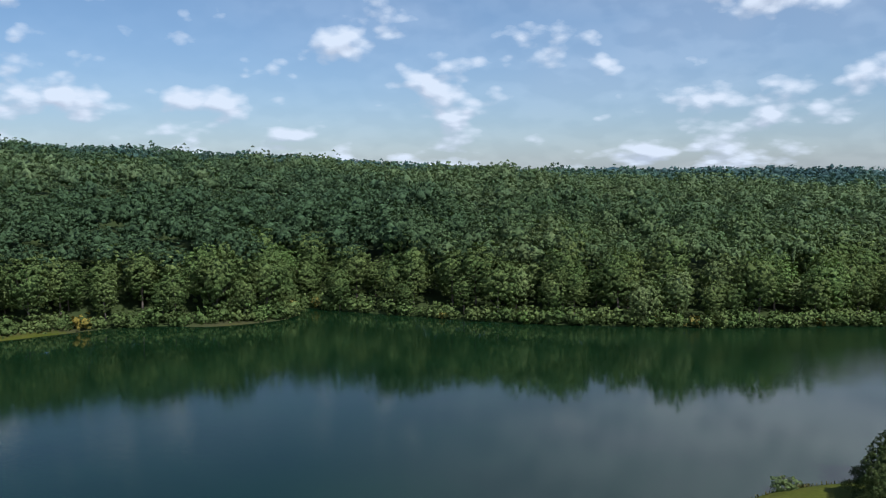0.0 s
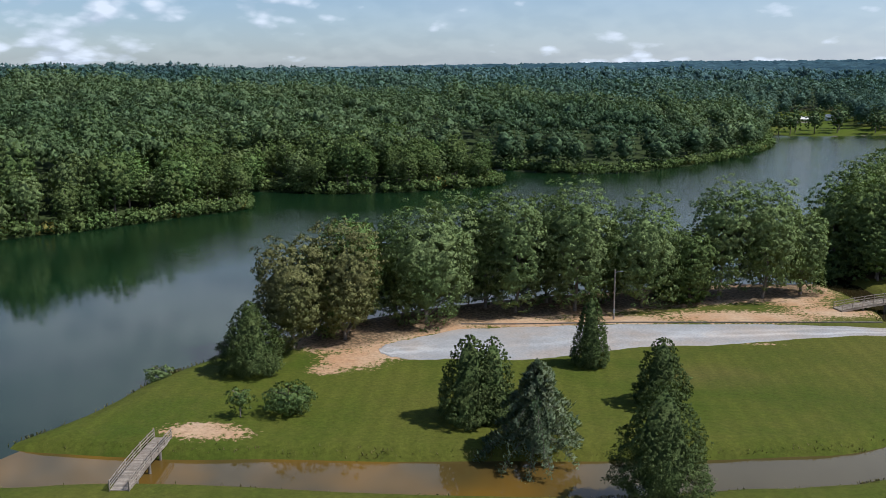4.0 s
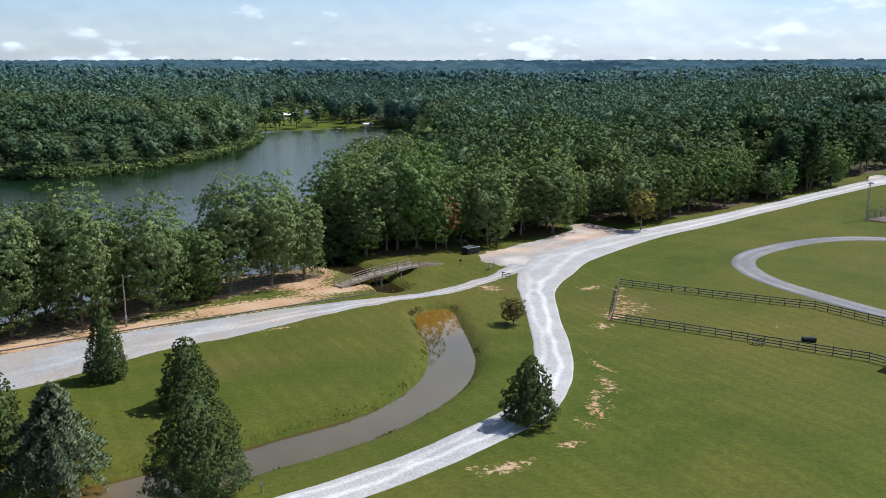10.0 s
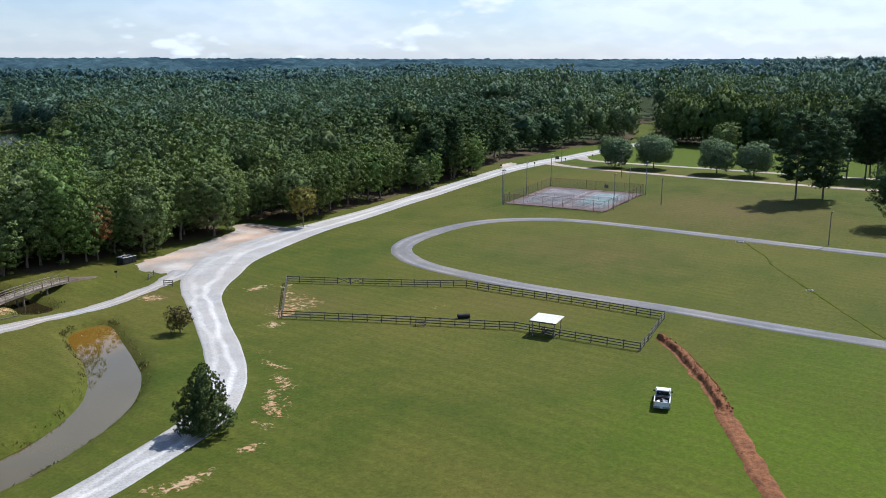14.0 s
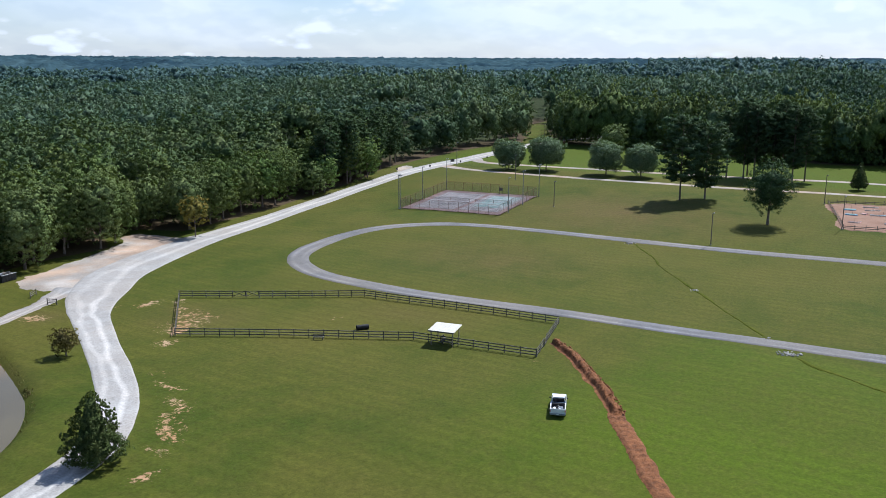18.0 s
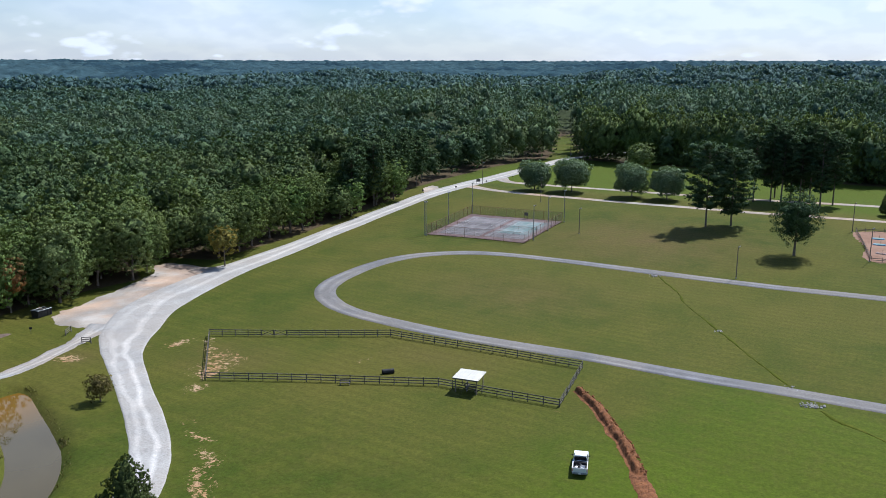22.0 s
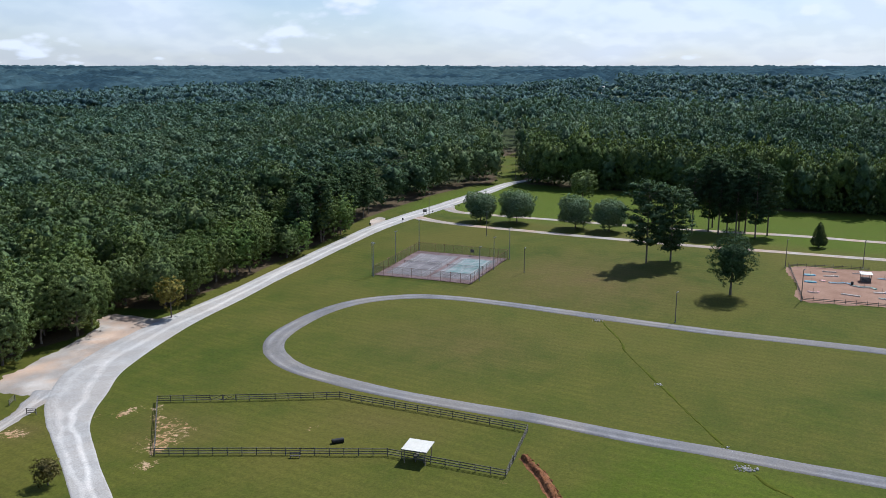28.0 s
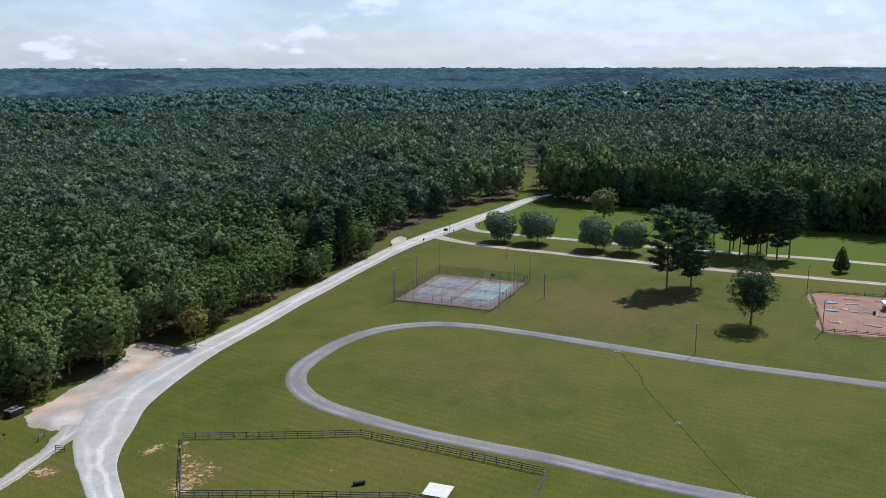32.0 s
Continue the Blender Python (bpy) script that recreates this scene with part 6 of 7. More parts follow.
def trench():
    """Fresh spoil beside an open trench, then a filled and tracked strip."""
    L = smooth_line([(119.5, 54.6, 1.6), (115.5, 50, 2.1), (110, 45.2, 2.0), (105, 41, 2.1), (100.5, 37.8, 1.9), (96, 34.8, 2.3), (89, 30, 2.4), (83, 26, 2.4), (74, 19.5, 2.4), (62, 11, 2.4), (50, 2, 2.4)], False, 22)
    c, w = L[:, :2], L[:, 2] / 2
    t = np.gradient(c, axis=0)
    n = np.stack([-t[:, 1], t[:, 0]], -1) / np.linalg.norm(t, axis=1, keepdims=True)
    far = np.cumsum(np.r_[0, np.linalg.norm(np.diff(c, axis=0), axis=1)])
    r = np.random.default_rng(12)
    u = np.linspace(-1, 1, 15)
    rag = np.array([np.convolve(r.normal(0, 0.3, len(c) + 6), np.ones(7) / 7, "valid") for _ in range(2)])
    V = []
    for i in range(len(c)):
        s = np.where(u < 0, u * (w[i] + rag[0, i]), u * (w[i] + rag[1, i]))
        p = c[i] + s[:, None] * n[i]
        z = land(p[:, 0], p[:, 1])[0]
        heap = (1 - np.abs(u) ** 2.2)
        if far[i] < 29:
            h = (0.66 + 0.22 * math.sin(far[i] * 1.9) * math.sin(far[i] * 0.73)) * (1 - np.abs((u + 0.1) / np.where(u < -0.1, 0.42, 1.1)) ** 1.8).clip(0) + r.normal(0, 0.09, 15) * heap
            h = np.where((u > -0.86) & (u < -0.50), -0.04, h)
        else:
            h = 0.14 * heap + 0.05 * np.sin(far[i] * 5.5 + u * 2) * heap + r.normal(0, 0.025, 15)
            h = h + 0.10 * np.exp(-((u + 0.55) / 0.2) ** 2)
        h[[0, -1]] = -0.05
        V.append(np.stack([p[:, 0], p[:, 1], z + 0.07 + h], -1))
    V = np.array(V)
    idx = np.arange(V.shape[0] * 15).reshape(-1, 15)
    F = np.stack([idx[:-1, :-1], idx[1:, :-1], idx[1:, 1:], idx[:-1, 1:]], -1).reshape(-1, 4)[:, ::-1]
    ob = new("spoil_heap", np_mesh("spoil_heap", V.reshape(-1, 3), F, M_CLAY))
    tagged(ob, "long heap of fresh red clay along a dug trench", "earth", "", "stuff")
    bm = bmesh.new()
    for k in range(420):
        i = int(r.integers(0, len(c)))
        if far[i] > 29:
            continue
        p = c[i] + n[i] * w[i] * r.uniform(-0.3, 1.25)
        s = r.uniform(0.05, 0.2)
        bmesh.ops.create_icosphere(bm, subdivisions=1, radius=s, matrix=Matrix.Translation((p[0], p[1], height(p[0], p[1]) + 0.12 + (0.45 if abs(p[0] - c[i][0]) < 0.6 else 0))) @ Matrix.Diagonal((1.3, 0.9, 0.8, 1)))
    tagged(part("clay_lumps", bm, M_CLAY), "scattered lumps of red clay", "earth", "", "stuff")


def lamp_pole(x, y, tall, label, heads=1, arm=0.0, mat=M_POLE, group=""):
    ob = thing("light_pole", label, "pole", Matrix.Translation((x, y, height(x, y))), group)
    part("pole", rodded((0, 0, -0.3), (0, 0, tall), 0.13, 0.085, 10), mat, ob)
    part("base_collar", rodded((0, 0, -0.1), (0, 0, 0.25), 0.2, 0.17, 10), M_STEEL, ob)
    part("cross_arm", boxed((1.1 if heads > 1 else 0.5, 0.09, 0.09), (0, 0, tall - 0.15)), M_STEEL, ob)
    for k in range(heads):
        xx = 0.45 * (2 * k / max(heads - 1, 1) - 1) if heads > 1 else 0.25
        head = part("lamp_head", boxed((0.4, 0.34, 0.2), (xx, -0.2, tall - 0.05), Matrix.Rotation(radians(-30), 4, "X"), 0.03), M_STEEL, ob)
        part("lens", boxed((0.3, 0.02, 0.14), (xx, -0.38, tall - 0.1), Matrix.Rotation(radians(-30), 4, "X")), M_GLASS, head)


def ball_court():
    """The old fenced tennis courts: a cracked, faded pad with two courts, nets and a tall wire fence."""
    A, B, C, D = (Vector(p) for p in ((209.3, 147.3), (213.5, 116.3), (244.5, 119.8), (240.3, 151)))

    def at(u, v, h=0.0):
        p = A.lerp(B, u).lerp(D.lerp(C, u), v)
        return Vector((p.x, p.y, height(p.x, p.y) + h))

    def patch(name, u0, v0, u1, v1, lift, mat, parent, label=""):
        bm = bmesh.new()
        k = 10
        g = [[bm.verts.new(at(u0 + (u1 - u0) * i / k, v0 + (v1 - v0) * j / k, lift)) for j in range(k + 1)] for i in range(k + 1)]
        for i in range(k):
            for j in range(k):
                bm.faces.new((g[i][j], g[i + 1][j], g[i + 1][j + 1], g[i][j + 1]))
        rim = bmesh.ops.extrude_face_region(bm, geom=list(bm.faces))
        bmesh.ops.translate(bm, verts=[v for v in rim["geom"] if isinstance(v, bmesh.types.BMVert)], vec=(0, 0, 0.03))
        bmesh.ops.recalc_face_normals(bm, faces=bm.faces)
        return part(name, bm, mat, parent, label)

    court = thing("tennis_court", "cracked fenced tennis court pad with faded red and grey paint", "court")
    patch("pad", 0, 0, 1, 1, 0.10, M_REDCOURT, court)
    patch("playing_area", 0.07, 0.10, 0.50, 0.90, 0.135, M_GREYCOURT, court, "bleached grey playing surface")
    patch("playing_area", 0.54, 0.12, 0.94, 0.88, 0.135, M_GREYCOURT, court)
    patch("painted_area", 0.60, 0.30, 0.90, 0.84, 0.17, M_GREENCOURT, court, "peeling turquoise paint")
    for u0, u1 in ((0.10, 0.47), (0.57, 0.91)):
        for u in (u0, u0 + 0.05, (u0 + u1) / 2, u1 - 0.05, u1):
            patch("line", u, 0.16, u + 0.004, 0.84, 0.205, M_FADED, court)
        for v in (0.16, 0.33, 0.67, 0.84):
            patch("line", u0, v, u1, v + 0.004, 0.206, M_FADED, court)
        net = thing("tennis_net", "sagging dark net between two steel posts", "net")
        a, b = at(u0 - 0.02, 0.5, 0.2), at(u1 + 0.02, 0.5, 0.2)
        for p in (a, b, a.lerp(b, 0.5)):
            part("post", rodded(p, p + Vector((0, 0, 1.05)), 0.05), M_RUSTY, net)
        child("net_mesh", shared("net_mesh", boxed((1, 0.015, 0.8)), M_MESHWIRE), net, along(a + Vector((0, 0, 0.55)), b + Vector((0, 0, 0.55))))
        child("tape", shared("tape", boxed((1, 0.03, 0.06)), M_CREAM), net, along(a + Vector((0, 0, 0.97)), b + Vector((0, 0, 0.97))))
    fence = thing("wire_fence", "tall rusty chain-link fence round the tennis court", "fence")
    pole = shared("post", rodded((0, 0, -0.2), (0, 0, 3.1), 0.045, 0.045, 6), M_RUSTY)
    rail = shared("rail", boxed((1, 0.045, 0.045)), M_RUSTY)
    wire = shared("wire_panel", boxed((1, 0.01, 2.9)), M_MESHWIRE)
    ring = [(0, 0), (1, 0), (1, 1), (0, 1), (0, 0)]
    for (u0, v0), (u1, v1) in zip(ring[:-1], ring[1:]):
        for k in range(10):
            p, q = at(u0 + (u1 - u0) * k / 10, v0 + (v1 - v0) * k / 10), at(u0 + (u1 - u0) * (k + 1) / 10, v0 + (v1 - v0) * (k + 1) / 10)
            child("post", pole, fence, Matrix.Translation(p))
            for h in (0.25, 3.05):
                child("rail", rail, fence, along(p + Vector((0, 0, h)), q + Vector((0, 0, h))))
            child("wire_panel", wire, fence, along(p + Vector((0, 0, 1.62)), q + Vector((0, 0, 1.62))))
    board = thing("court_board", "small dark notice board on the court fence", "board", Matrix.Translation(at(0.62, 0.985, 0.1)) @ Matrix.Rotation(radians(-83), 4, "Z"))
    part("panel", boxed((1.3, 0.06, 1.0), (0, 0, 1.6), bevel=0.01), M_FENCE, board)
    for x in (-0.5, 0.5):
        part("leg", boxed((0.08, 0.08, 1.3), (x, 0, 0.6)), M_FENCE, board)
    for u, v in ((-0.01, -0.02), (-0.02, 0.5), (-0.02, 1.06), (1.03, 0.15), (1.02, 0.55), (1.02, 1.0), (0.02, -0.05)):
        p = at(u, v)
        lamp_pole(p.x, p.y, 10.2, "tall slender floodlight pole beside the tennis court", 2, 0, M_STEEL, "floodlights round the tennis court")


def mini_golf():
    """A pink gravel pad with little painted golf lanes, a low fence and a kiosk."""
    o = [(239.3, 30.3), (255, 34.5), (276, 39.8), (281, 20), (286, 2), (262, -4), (247, -8), (243, 12)]
    pad("golf_pad", o, M_PINKPAD, "pink gravel pad of a miniature golf course", 0.06, 0.8)
    rail_fence([(243.5, 10), (239.3, 30.3), (276, 39.8), (281.5, 18)], "low wooden fence round a miniature golf course", 2.6, (0.45, 0.85))
    r = np.random.default_rng(15)
    lanes = [(259.1, 31.2, 1.9, 1.3, M_BLUEP, "ring"), (267.6, 32.7, 2.0, 1.1, M_BLUEP, "ring"), (248.2, 29.2, 2.6, 0.8, M_REDP, "L"), (262.1, 28.3, 1.6, 1.4, M_REDP, "box"), (261, 23.8, 4.2, 1.0, M_BLUEP, "zig"),
             (259.7, 17.7, 4.2, 0.9, M_GREENP, "zig"), (274, 28.1, 4.0, 0.5, M_CREAM, "box"), (250.1, 19.8, 4.8, 0.7, M_CREAM, "box"), (271.9, 13.6, 3.0, 0.9, M_BLUEP, "L"), (256.3, 13.0, 3.6, 0.8, M_CREAM, "L"),
             (268.6, 27, 2.8, 0.7, M_CREAM, "zig"), (275.5, 20, 4, 0.5, M_REDP, "box"), (250.5, 11.5, 3.2, 0.7, M_GREENP, "box")]
    for x, y, ln_, wd, mat, form in lanes:
        ob = thing("golf_lane", "small painted miniature golf lane with raised kerbs", "golf lane", Matrix.Translation((x, y, height(x, y) + 0.06)) @ Matrix.Rotation(r.uniform(-1.9, -1.2), 4, "Z"), "miniature golf lanes")
        if form == "ring":
            bm = bmesh.new()
            bmesh.ops.create_cone(bm, cap_ends=True, segments=20, radius1=ln_ * 0.9, radius2=ln_ * 0.85, depth=0.22, matrix=Matrix.Translation((0, 0, 0.1)) @ Matrix.Diagonal((1, 0.6, 1, 1)))
            part("kerb", bm, mat, ob)
            bm = bmesh.new()
            bmesh.ops.create_cone(bm, cap_ends=True, segments=20, radius1=ln_ * 0.5, radius2=ln_ * 0.5, depth=0.05, matrix=Matrix.Translation((0, 0, 0.23)) @ Matrix.Diagonal((1, 0.6, 1, 1)))
            part("turf", bm, M_GREENP, ob)
        else:
            pieces = {"box": [(0, 0, ln_, wd, 0)], "L": [(0, 0, ln_, wd, 0), (ln_ / 2, wd, wd, wd * 2, 0)], "zig": [(-ln_ * 0.4, 0, ln_ * 0.6, wd, 0), (ln_ * 0.1, wd * 0.7, ln_ * 0.6, wd, 35), (ln_ * 0.55, wd * 0.9, ln_ * 0.5, wd, -25)]}[form]
            for px, py, sx, sy, a in pieces:
                rot = Matrix.Rotation(radians(a), 4, "Z")
                bed = part("bed", boxed((sx, sy, 0.16), (px, py, 0.06), rot, 0.02), mat, ob)
                for s in (-1, 1):
                    off = rot @ Vector((0, s * sy / 2, 0))
                    part("kerb", boxed((sx, 0.09, 0.26), (px + off.x, py + off.y, 0.1), rot, 0.02), M_CREAM, bed)
        if form != "box":
            part("flag_post", rodded((0.3, 0, 0), (0.3, 0, 1.3), 0.03), M_FENCE, ob)
    k = thing("kiosk", "small open kiosk with a white flat roof", "kiosk", Matrix.Translation((267.5, 17.8, height(267, 18))) @ Matrix.Rotation(radians(-75), 4, "Z"))
    for x in (-1.2, 1.2):
        for y in (-1.1, 1.1):
            part("post", boxed((0.12, 0.12, 2.3), (x, y, 1.15)), M_FENCE, k)
    part("roof", boxed((3.2, 3.0, 0.12), (0, 0, 2.35), Matrix.Rotation(radians(4), 4, "X"), 0.02), M_ROOF, k, "white flat roof")
    part("counter", boxed((2.5, 2.2, 1.0), (0, 0, 0.55), bevel=0.02), M_FENCE, k)
    b = thing("litter_bin", "dark round litter bin on the golf pad", "bin", Matrix.Translation((260.9, 20.6, height(261, 21) + 0.06)))
    part("drum", rodded((0, 0, 0), (0, 0, 0.95), 0.36, 0.38, 14), M_BLACK, b)
    part("lid", rodded((0, 0, 0.95), (0, 0, 1.08), 0.4, 0.25, 14), M_BLACK, b)


def plank_bridge(a, b, rise, width, base_z, label, rails, mat=M_TIMBER):
    """An arched timber footbridge: piers, stringers, single planks, posts and rails."""
    a, b = Vector((*a, base_z[0])), Vector((*b, base_z[1]))
    d = (b - a)
    length = d.length
    d.normalize()
    n = Vector((-d.y, d.x, 0))
    ob = thing("footbridge", label, "bridge")

    def deck(t):
        return a.lerp(b, t) + Vector((0, 0, rise * (1 - (2 * t - 1) ** 2)))

    count = int(length / 0.22)
    plank = shared("plank", boxed((0.2, width, 0.05), bevel=0.006), mat)
    for k in range(count):
        t = (k + 0.5) / count
        p, q = deck(t - 0.4 / count), deck(t + 0.4 / count)
        child("plank", plank, ob, along(p, q, False))
    rail = shared("rail", boxed((1, 0.05, 0.12)), mat)
    post = shared("post", boxed((0.11, 0.11, 1.35), (0, 0, 0.45), bevel=0.01), mat)
    bays = max(4, int(length / 1.9))
    for s in (-1, 1):
        side = n * (s * (width / 2 + 0.02))
        for k in range(bays + 1):
            child("post", post, ob, Matrix.Translation(deck(k / bays) + side))
        for k in range(bays):
            p, q = deck(k / bays) + side, deck((k + 1) / bays) + side
            for h in rails:
                child("rail", rail, ob, along(p + Vector((0, 0, h)), q + Vector((0, 0, h))))
            child("stringer", rail, ob, along(p - Vector((0, 0, 0.14)), q - Vector((0, 0, 0.14))) @ Matrix.Diagonal((1, 1.6, 2.0, 1)))
    pier = shared("pier", rodded((0, 0, -3.2), (0, 0, -0.1), 0.17, 0.17, 10), M_POLE)
    for t in (0.22, 0.5, 0.76):
        for s in (-1, 1):
            child("pier", pier, ob, Matrix.Translation(deck(t) + n * (s * width * 0.36)))


def small_sign(x, y, turn, w, h, z, label, mat=M_FENCE, legs=2):
    ob = thing("park_sign", label, "sign", Matrix.Translation((x, y, height(x, y))) @ Matrix.Rotation(turn, 4, "Z"))
    part("panel", boxed((w, 0.06, h), (0, 0, z), bevel=0.01), mat, ob)
    for x0 in ((-w * 0.4, w * 0.4) if legs == 2 else (0,)):
        part("leg", boxed((0.09, 0.09, z + 0.2), (x0, 0.06, (z + 0.2) / 2 - 0.1)), M_FENCE, ob)


def barrier(x, y, turn, w, label):
    """A short three-bar timber barrier."""
    ob = thing("timber_barrier", label, "barrier", Matrix.Translation((x, y, height(x, y))) @ Matrix.Rotation(turn, 4, "Z"))
    for s in (-1, 1):
        part("post", boxed((0.13, 0.13, 1.4), (s * w / 2, 0, 0.5), bevel=0.01), M_FENCE, ob)
    for h in (0.35, 0.7, 1.05):
        part("bar", boxed((w, 0.05, 0.13), (0, 0.08, h), bevel=0.008), M_FENCE, ob)


def skip_box(x, y, turn):
    ob = thing("rubbish_skip", "dark steel rubbish skip heaped with scrap in the shade", "skip", Matrix.Translation((x, y, height(x, y))) @ Matrix.Rotation(turn, 4, "Z"))
    for s in (-1, 1):
        part("side_wall", boxed((3.4, 0.07, 1.35), (0, s * 0.9, 0.75), bevel=0.01), M_BLACK, ob)
        part("end_wall", boxed((0.07, 1.8, 1.35), (s * 1.7, 0, 0.75), bevel=0.01), M_BLACK, ob)
        part("rim", boxed((3.6, 0.14, 0.12), (0, s * 0.93, 1.45), bevel=0.02), M_STEEL, ob)
        for k in range(5):
            part("stiffener", boxed((0.09, 0.07, 1.25), (-1.4 + k * 0.7, s * 0.96, 0.75)), M_BLACK, ob)
    part("floor_plate", boxed((3.4, 1.8, 0.08), (0, 0, 0.12)), M_BLACK, ob)
    r = np.random.default_rng(4)
    for k in range(8):
        part("scrap", boxed((r.uniform(0.4, 1.3), r.uniform(0.06, 0.4), r.uniform(0.05, 0.3)), (r.uniform(-1.2, 1.2), r.uniform(-0.5, 0.5), 1.25 + r.uniform(0, 0.25)), Matrix.Rotation(r.uniform(0, 3), 4, "Z") @ Matrix.Rotation(r.uniform(-0.5, 0.5), 4, "Y"), 0.01), (M_STEEL, M_FENCE, M_TIMBER)[k % 3], ob)


def stone_pile(x, y, n, spread, seed, label):
    """Loose pale stones at a drain."""
    r = np.random.default_rng(seed)
    ob = thing("stone_pile", label, "stones")
    base = []
    for k in range(5):
        bm = bmesh.new()
        bmesh.ops.create_icosphere(bm, subdivisions=1, radius=1)
        for v in bm.verts:
            v.co *= r.uniform(0.7, 1.2)
        base.append(shared("stone", bm, M_STONE))
    for k in range(n):
        px, py = x + r.normal(0, spread), y + r.normal(0, spread)
        s = r.uniform(0.09, 0.27)
        child("stone", base[k % 5], ob, Matrix.Translation((px, py, height(px, py) + s * 0.3)) @ Matrix.Rotation(r.uniform(0, 6), 4, "Z") @ Matrix.Diagonal((s, s * 0.8, s * 0.6, 1)))


def utility_pole(x, y, tall, label):
    ob = thing("utility_pole", label, "pole", Matrix.Translation((x, y, height(x, y))))
    part("pole", rodded((0, 0, -0.3), (0, 0, tall), 0.16, 0.11, 10), M_PALEBARK, ob)
    part("arm", rodded((0, 0, tall - 0.5), (0.9, -0.1, tall - 0.2), 0.03), M_STEEL, ob)
    part("lamp", boxed((0.45, 0.25, 0.16), (1.0, -0.1, tall - 0.25), bevel=0.03), M_STEEL, ob)
    part("meter_box", boxed((0.35, 0.22, 0.6), (0, -0.22, 1.5), bevel=0.02), M_STEEL, ob)


def log_edge():
    """Timber edging between lane and shore trees."""
    line = smooth_line([(-6, 134.3), (2, 134.9), (12, 135.8), (20, 136.6), (36, 137.7), (51, 138.2), (62, 139.2)], False, 4)
    ob = thing("timber_edging", "low weathered timber edging along the gravel lane", "edging")
    beam = shared("beam", boxed((1, 0.16, 0.18), bevel=0.0), M_POLE)
    for p, q in zip(line[:-1], line[1:]):
        child("beam", beam, ob, along((p[0], p[1], height(p[0], p[1]) + 0.10), (q[0], q[1], height(q[0], q[1]) + 0.10)))


def house(x, y, turn, length, width, wall_h, roof_mat, wall_mat, label):
    """A low lakeside house: walls, pitched roof, windows and a door."""
    ob = thing("house", label, "house", Matrix.Translation((x, y, height(x, y))) @ Matrix.Rotation(turn, 4, "Z"))
    part("wall", boxed((length, width, wall_h), (0, 0, wall_h / 2)), wall_mat, ob)
    bm = bmesh.new()
    hl, hw = length / 2 + 0.4, width / 2 + 0.4
    hull(bm, [[(-hl, -hw, wall_h), (-hl, hw, wall_h), (-hl, 0, wall_h + width * 0.28)], [(hl, -hw, wall_h), (hl, hw, wall_h), (hl, 0, wall_h + width * 0.28)]])
    part("roof", bm, roof_mat, ob)
    for k in range(int(length / 3)):
        w = part("window", boxed((1.3, 0.08, 1.2), (-length / 2 + 1.8 + k * 3, -width / 2 - 0.02, wall_h * 0.55)), M_GLASS, ob)
        part("frame", boxed((1.5, 0.06, 0.12), (-length / 2 + 1.8 + k * 3, -width / 2 - 0.05, wall_h * 0.55 + 0.66)), M_WHITE, w)
    part("door", boxed((1.0, 0.08, 2.05), (0.4, -width / 2 - 0.03, 1.03)), M_FENCE, ob)


def lakeside_home():
    house(213, 655, radians(12), 13, 6.5, 2.8, M_ROOF, M_CREAM, "long cream house with a pale metal roof by the lake")
    house(238, 668, radians(-10), 9, 6, 2.8, M_STEEL, M_WHITE, "white house with a grey roof among trees")
    house(226, 622, radians(5), 5, 4, 2.3, M_ROOF, M_TIMBER, "small timber shed with a pale roof")
    d = thing("boathouse", "floating boathouse with a white roof and a gangway", "boathouse", Matrix.Translation((238, 552.5, WATER)) @ Matrix.Rotation(radians(8), 4, "Z"))
    part("float", boxed((7.2, 5, 0.45), (0, 0, 0.15), bevel=0.03), M_TIMBER, d)
    for x in (-3, 3):
        for y in (-2, 2):
            part("post", boxed((0.16, 0.16, 2.4), (x, y, 1.4)), M_WHITE, d)
    part("roof", hull(bmesh.new(), [[(-3.8, -2.8, 2.5), (-3.8, 2.8, 2.5), (-3.8, 0, 3.3)], [(3.8, -2.8, 2.5), (3.8, 2.8, 2.5), (3.8, 0, 3.3)]]), M_WHITE, d, "white pitched roof")
    part("side_panel", boxed((7, 0.08, 1.4), (0, -2.3, 1.6)), M_WHITE, d)
    part("gangway", boxed((9, 1.2, 0.12), (-7.2, 1.5, 0.6), Matrix.Rotation(radians(-4), 4, "Y")), M_TIMBER, d)
    for x, y in ((196, 541.5), (214, 543.8)):
        j = thing("small_jetty", "small low timber jetty on the lake", "jetty", Matrix.Translation((x, y, WATER)))
        part("deck", boxed((2.2, 4.5, 0.14), (0, 0, 0.5)), M_TIMBER, j)
        for sx in (-0.9, 0.9):
            for sy in (-2, 2):
                part("pile", rodded((sx, sy, -1.5), (sx, sy, 0.7), 0.09), M_POLE, j)


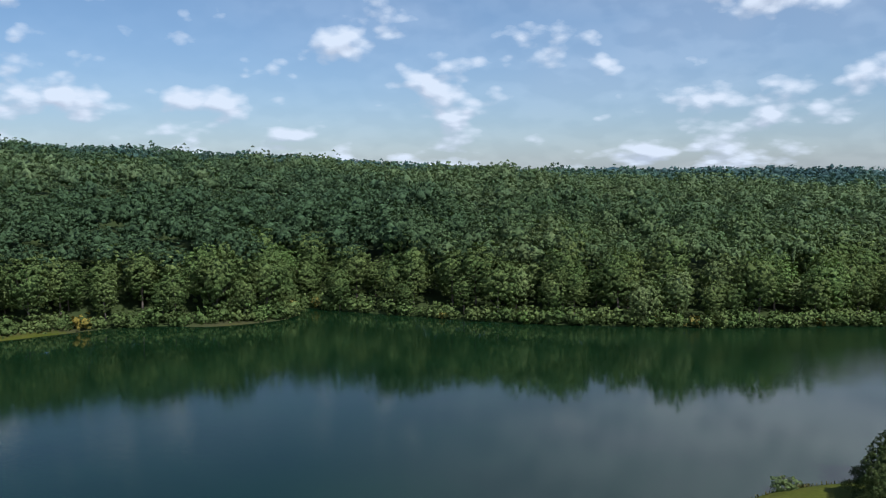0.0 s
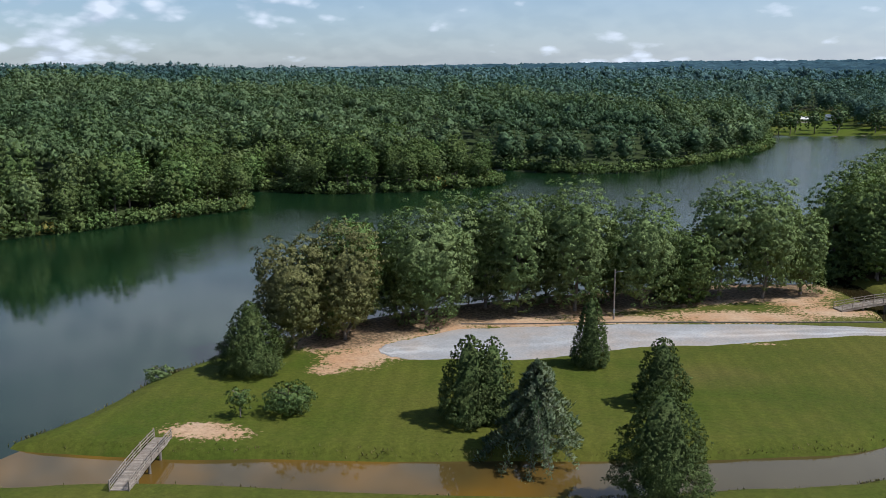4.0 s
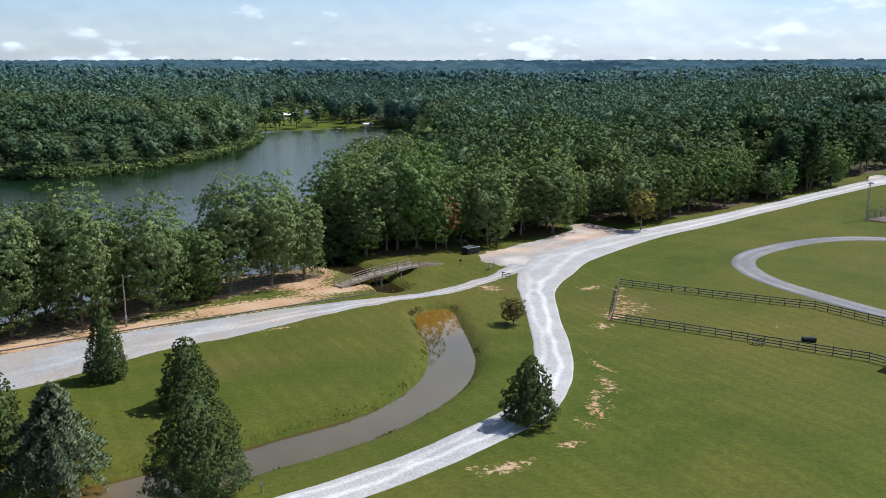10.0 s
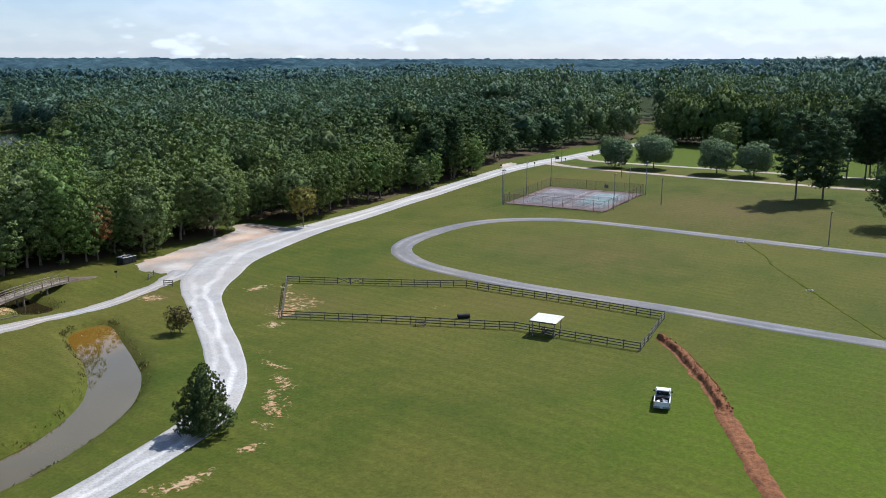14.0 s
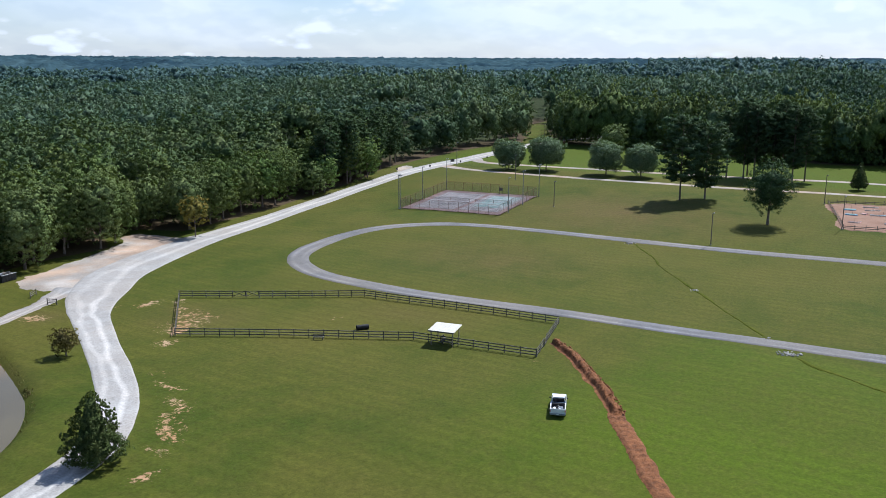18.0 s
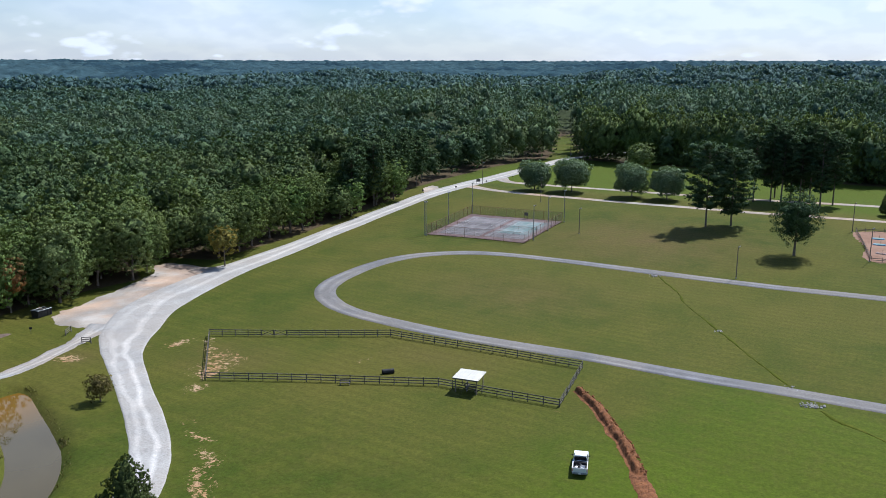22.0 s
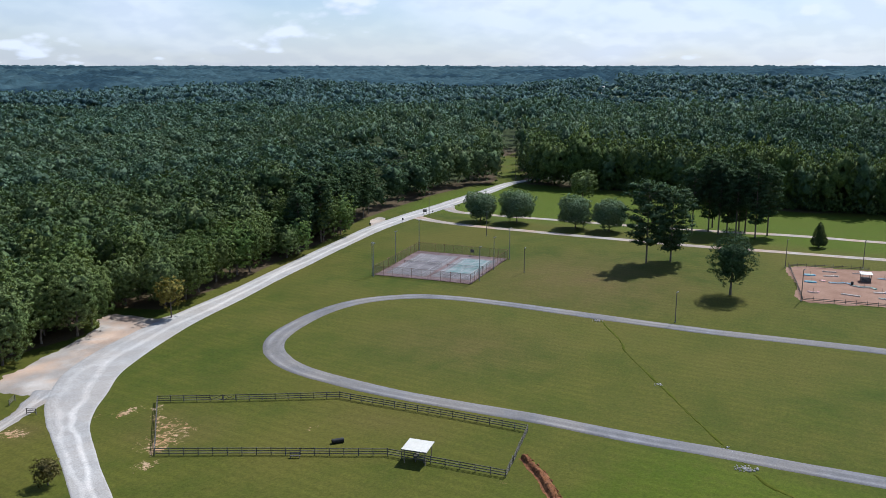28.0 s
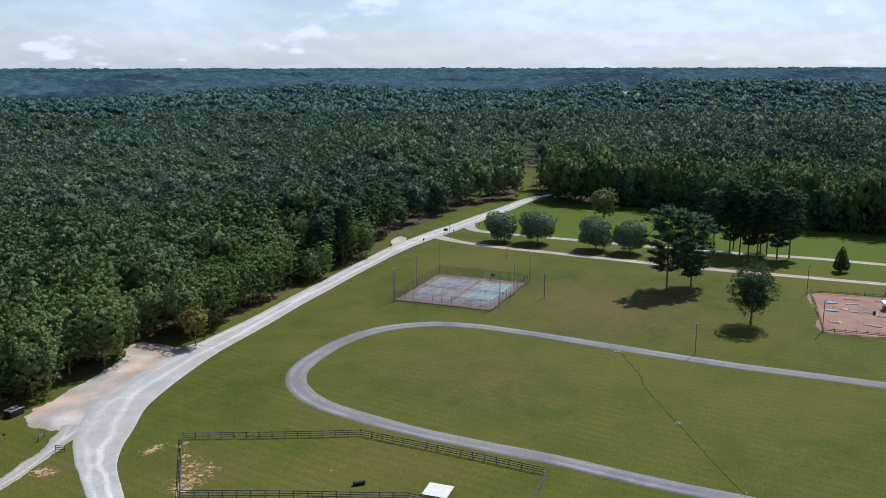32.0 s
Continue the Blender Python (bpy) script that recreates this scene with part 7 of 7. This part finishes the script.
def pontoon_boat():
    b = thing("pontoon_boat", "white covered pontoon boat moored behind the oaks", "boat", Matrix.Translation((-1.8, 172.5, WATER)) @ Matrix.Rotation(radians(20), 4, "Z"))
    for y in (-0.8, 0.8):
        part("float", rodded((-2.6, y, 0.15), (2.6, y, 0.15), 0.28, 0.28, 12), M_STEEL, b)
    part("deck", boxed((5, 2.3, 0.1), (0, 0, 0.48)), M_TIMBER, b)
    for y in (-1.1, 1.1):
        part("side_rail", boxed((4.6, 0.05, 0.6), (0, y, 0.85)), M_WHITE, b)
    for x in (-1.4, 1.4):
        for y in (-1, 1):
            part("canopy_post", rodded((x, y, 0.5), (x, y, 2.6), 0.03), M_STEEL, b)
    part("canopy", boxed((3.6, 2.4, 0.1), (0, 0, 2.65), bevel=0.03), M_WHITE, b, "white canopy")
    part("seat", boxed((1.4, 0.6, 0.5), (-1.2, 0.5, 0.78), bevel=0.05), M_WHITE, b)


paddock()
pickup()
trench()
ball_court()
mini_golf()
plank_bridge((57.5, 146.2), (76.2, 151.6), 0.45, 2.2, (0.1, 1.05), "arched weathered timber footbridge over the creek inlet", (0.12, 0.55, 1.0))
plank_bridge((-36.2, 75.5), (-36.9, 88.0), 0.25, 1.9, (0.1, 0.1), "narrow grey timber footbridge over the creek", (0.3, 0.62, 0.98))
ramp = hull(bmesh.new(), [[(75.9, 150.0, -0.7), (75.1, 153.2, -0.7), (75.3, 152.8, 1.04), (76.1, 150.4, 1.04)], [(79.2, 151.4, -0.7), (78.0, 154.4, -0.7), (78.3, 153.9, 0.93), (79.1, 151.9, 0.93)],
                           [(82.6, 153.6, -0.8), (81.6, 155.9, -0.8), (81.8, 155.5, 0.18), (82.5, 154.0, 0.18)], [(85.0, 155.2, -0.9), (84.2, 157.0, -0.9), (84.4, 156.6, -0.42), (84.9, 155.6, -0.42)]])
tagged(part("bridge_path", ramp, worn("brown_path", (0.10, 0.068, 0.052), (0.16, 0.115, 0.092), 0.5, 6, 0.95)), "brown earth ramp up to the footbridge", "path", "", "structure")
skip_box(95.2, 162.4, radians(10))
barrier(91.3, 147.2, radians(35), 2.6, "short dark timber barrier beside the gravel lot")
barrier(89.8, 139.2, radians(-65), 1.8, "short dark timber gate post beside the lane")
small_sign(87, 152.5, radians(-30), 0.5, 0.4, 1.2, "small charcoal grill on a post", M_BLACK, 1)
small_sign(299, 185, radians(-60), 1.6, 1.2, 1.5, "dark wooden park sign on two legs")
small_sign(278.2, 182.2, radians(-60), 0.6, 0.7, 1.6, "small dark road sign on a post", M_BLACK, 1)
small_sign(303, 183.6, radians(-60), 0.5, 0.5, 0.9, "small dark marker post", M_BLACK, 1)
small_sign(318.3, 179.8, radians(-60), 0.4, 0.6, 1.5, "small dark marker post", M_BLACK, 1)
small_sign(263.1, 187.1, radians(-60), 0.6, 0.7, 1.7, "small dark road sign on a post", M_BLACK, 1)
small_sign(22, 75.6, radians(10), 0.16, 0.3, 0.9, "thin blue marker post on the verge", M_BLUEP, 1)
lamp_pole(232, 108, 7.6, "dark wooden light pole on the grass")
lamp_pole(272, 142, 8.8, "dark wooden light pole beside the lane")
lamp_pole(206.8, 54.8, 7.8, "dark wooden light pole beside the asphalt loop")
lamp_pole(275, 40.6, 8.6, "dark light pole at the miniature golf fence")
lamp_pole(239, 30.6, 8.6, "dark light pole at the miniature golf fence")
lamp_pole(284, 20, 8.6, "dark light pole at the miniature golf fence")
lamp_pole(297.5, 182, 9.0, "tall light pole at the road junction")
utility_pole(19, 138.6, 8.4, "grey timber utility pole with a lamp beside the lane")
utility_pole(418, 201.5, 9, "dark utility pole in the grassy forest cut")
log_edge()
stone_pile(199, 72, 26, 0.6, 1, "pale broken stones at a culvert under the asphalt")
stone_pile(163.4, 45.6, 16, 0.45, 2, "pale broken stones in a grassy drain")
stone_pile(134, 22.8, 46, 0.75, 3, "heap of pale broken stones beside the asphalt")
stone_pile(140, 27, 8, 0.5, 4, "a few pale stones in the grass")
lakeside_home()
pontoon_boat()
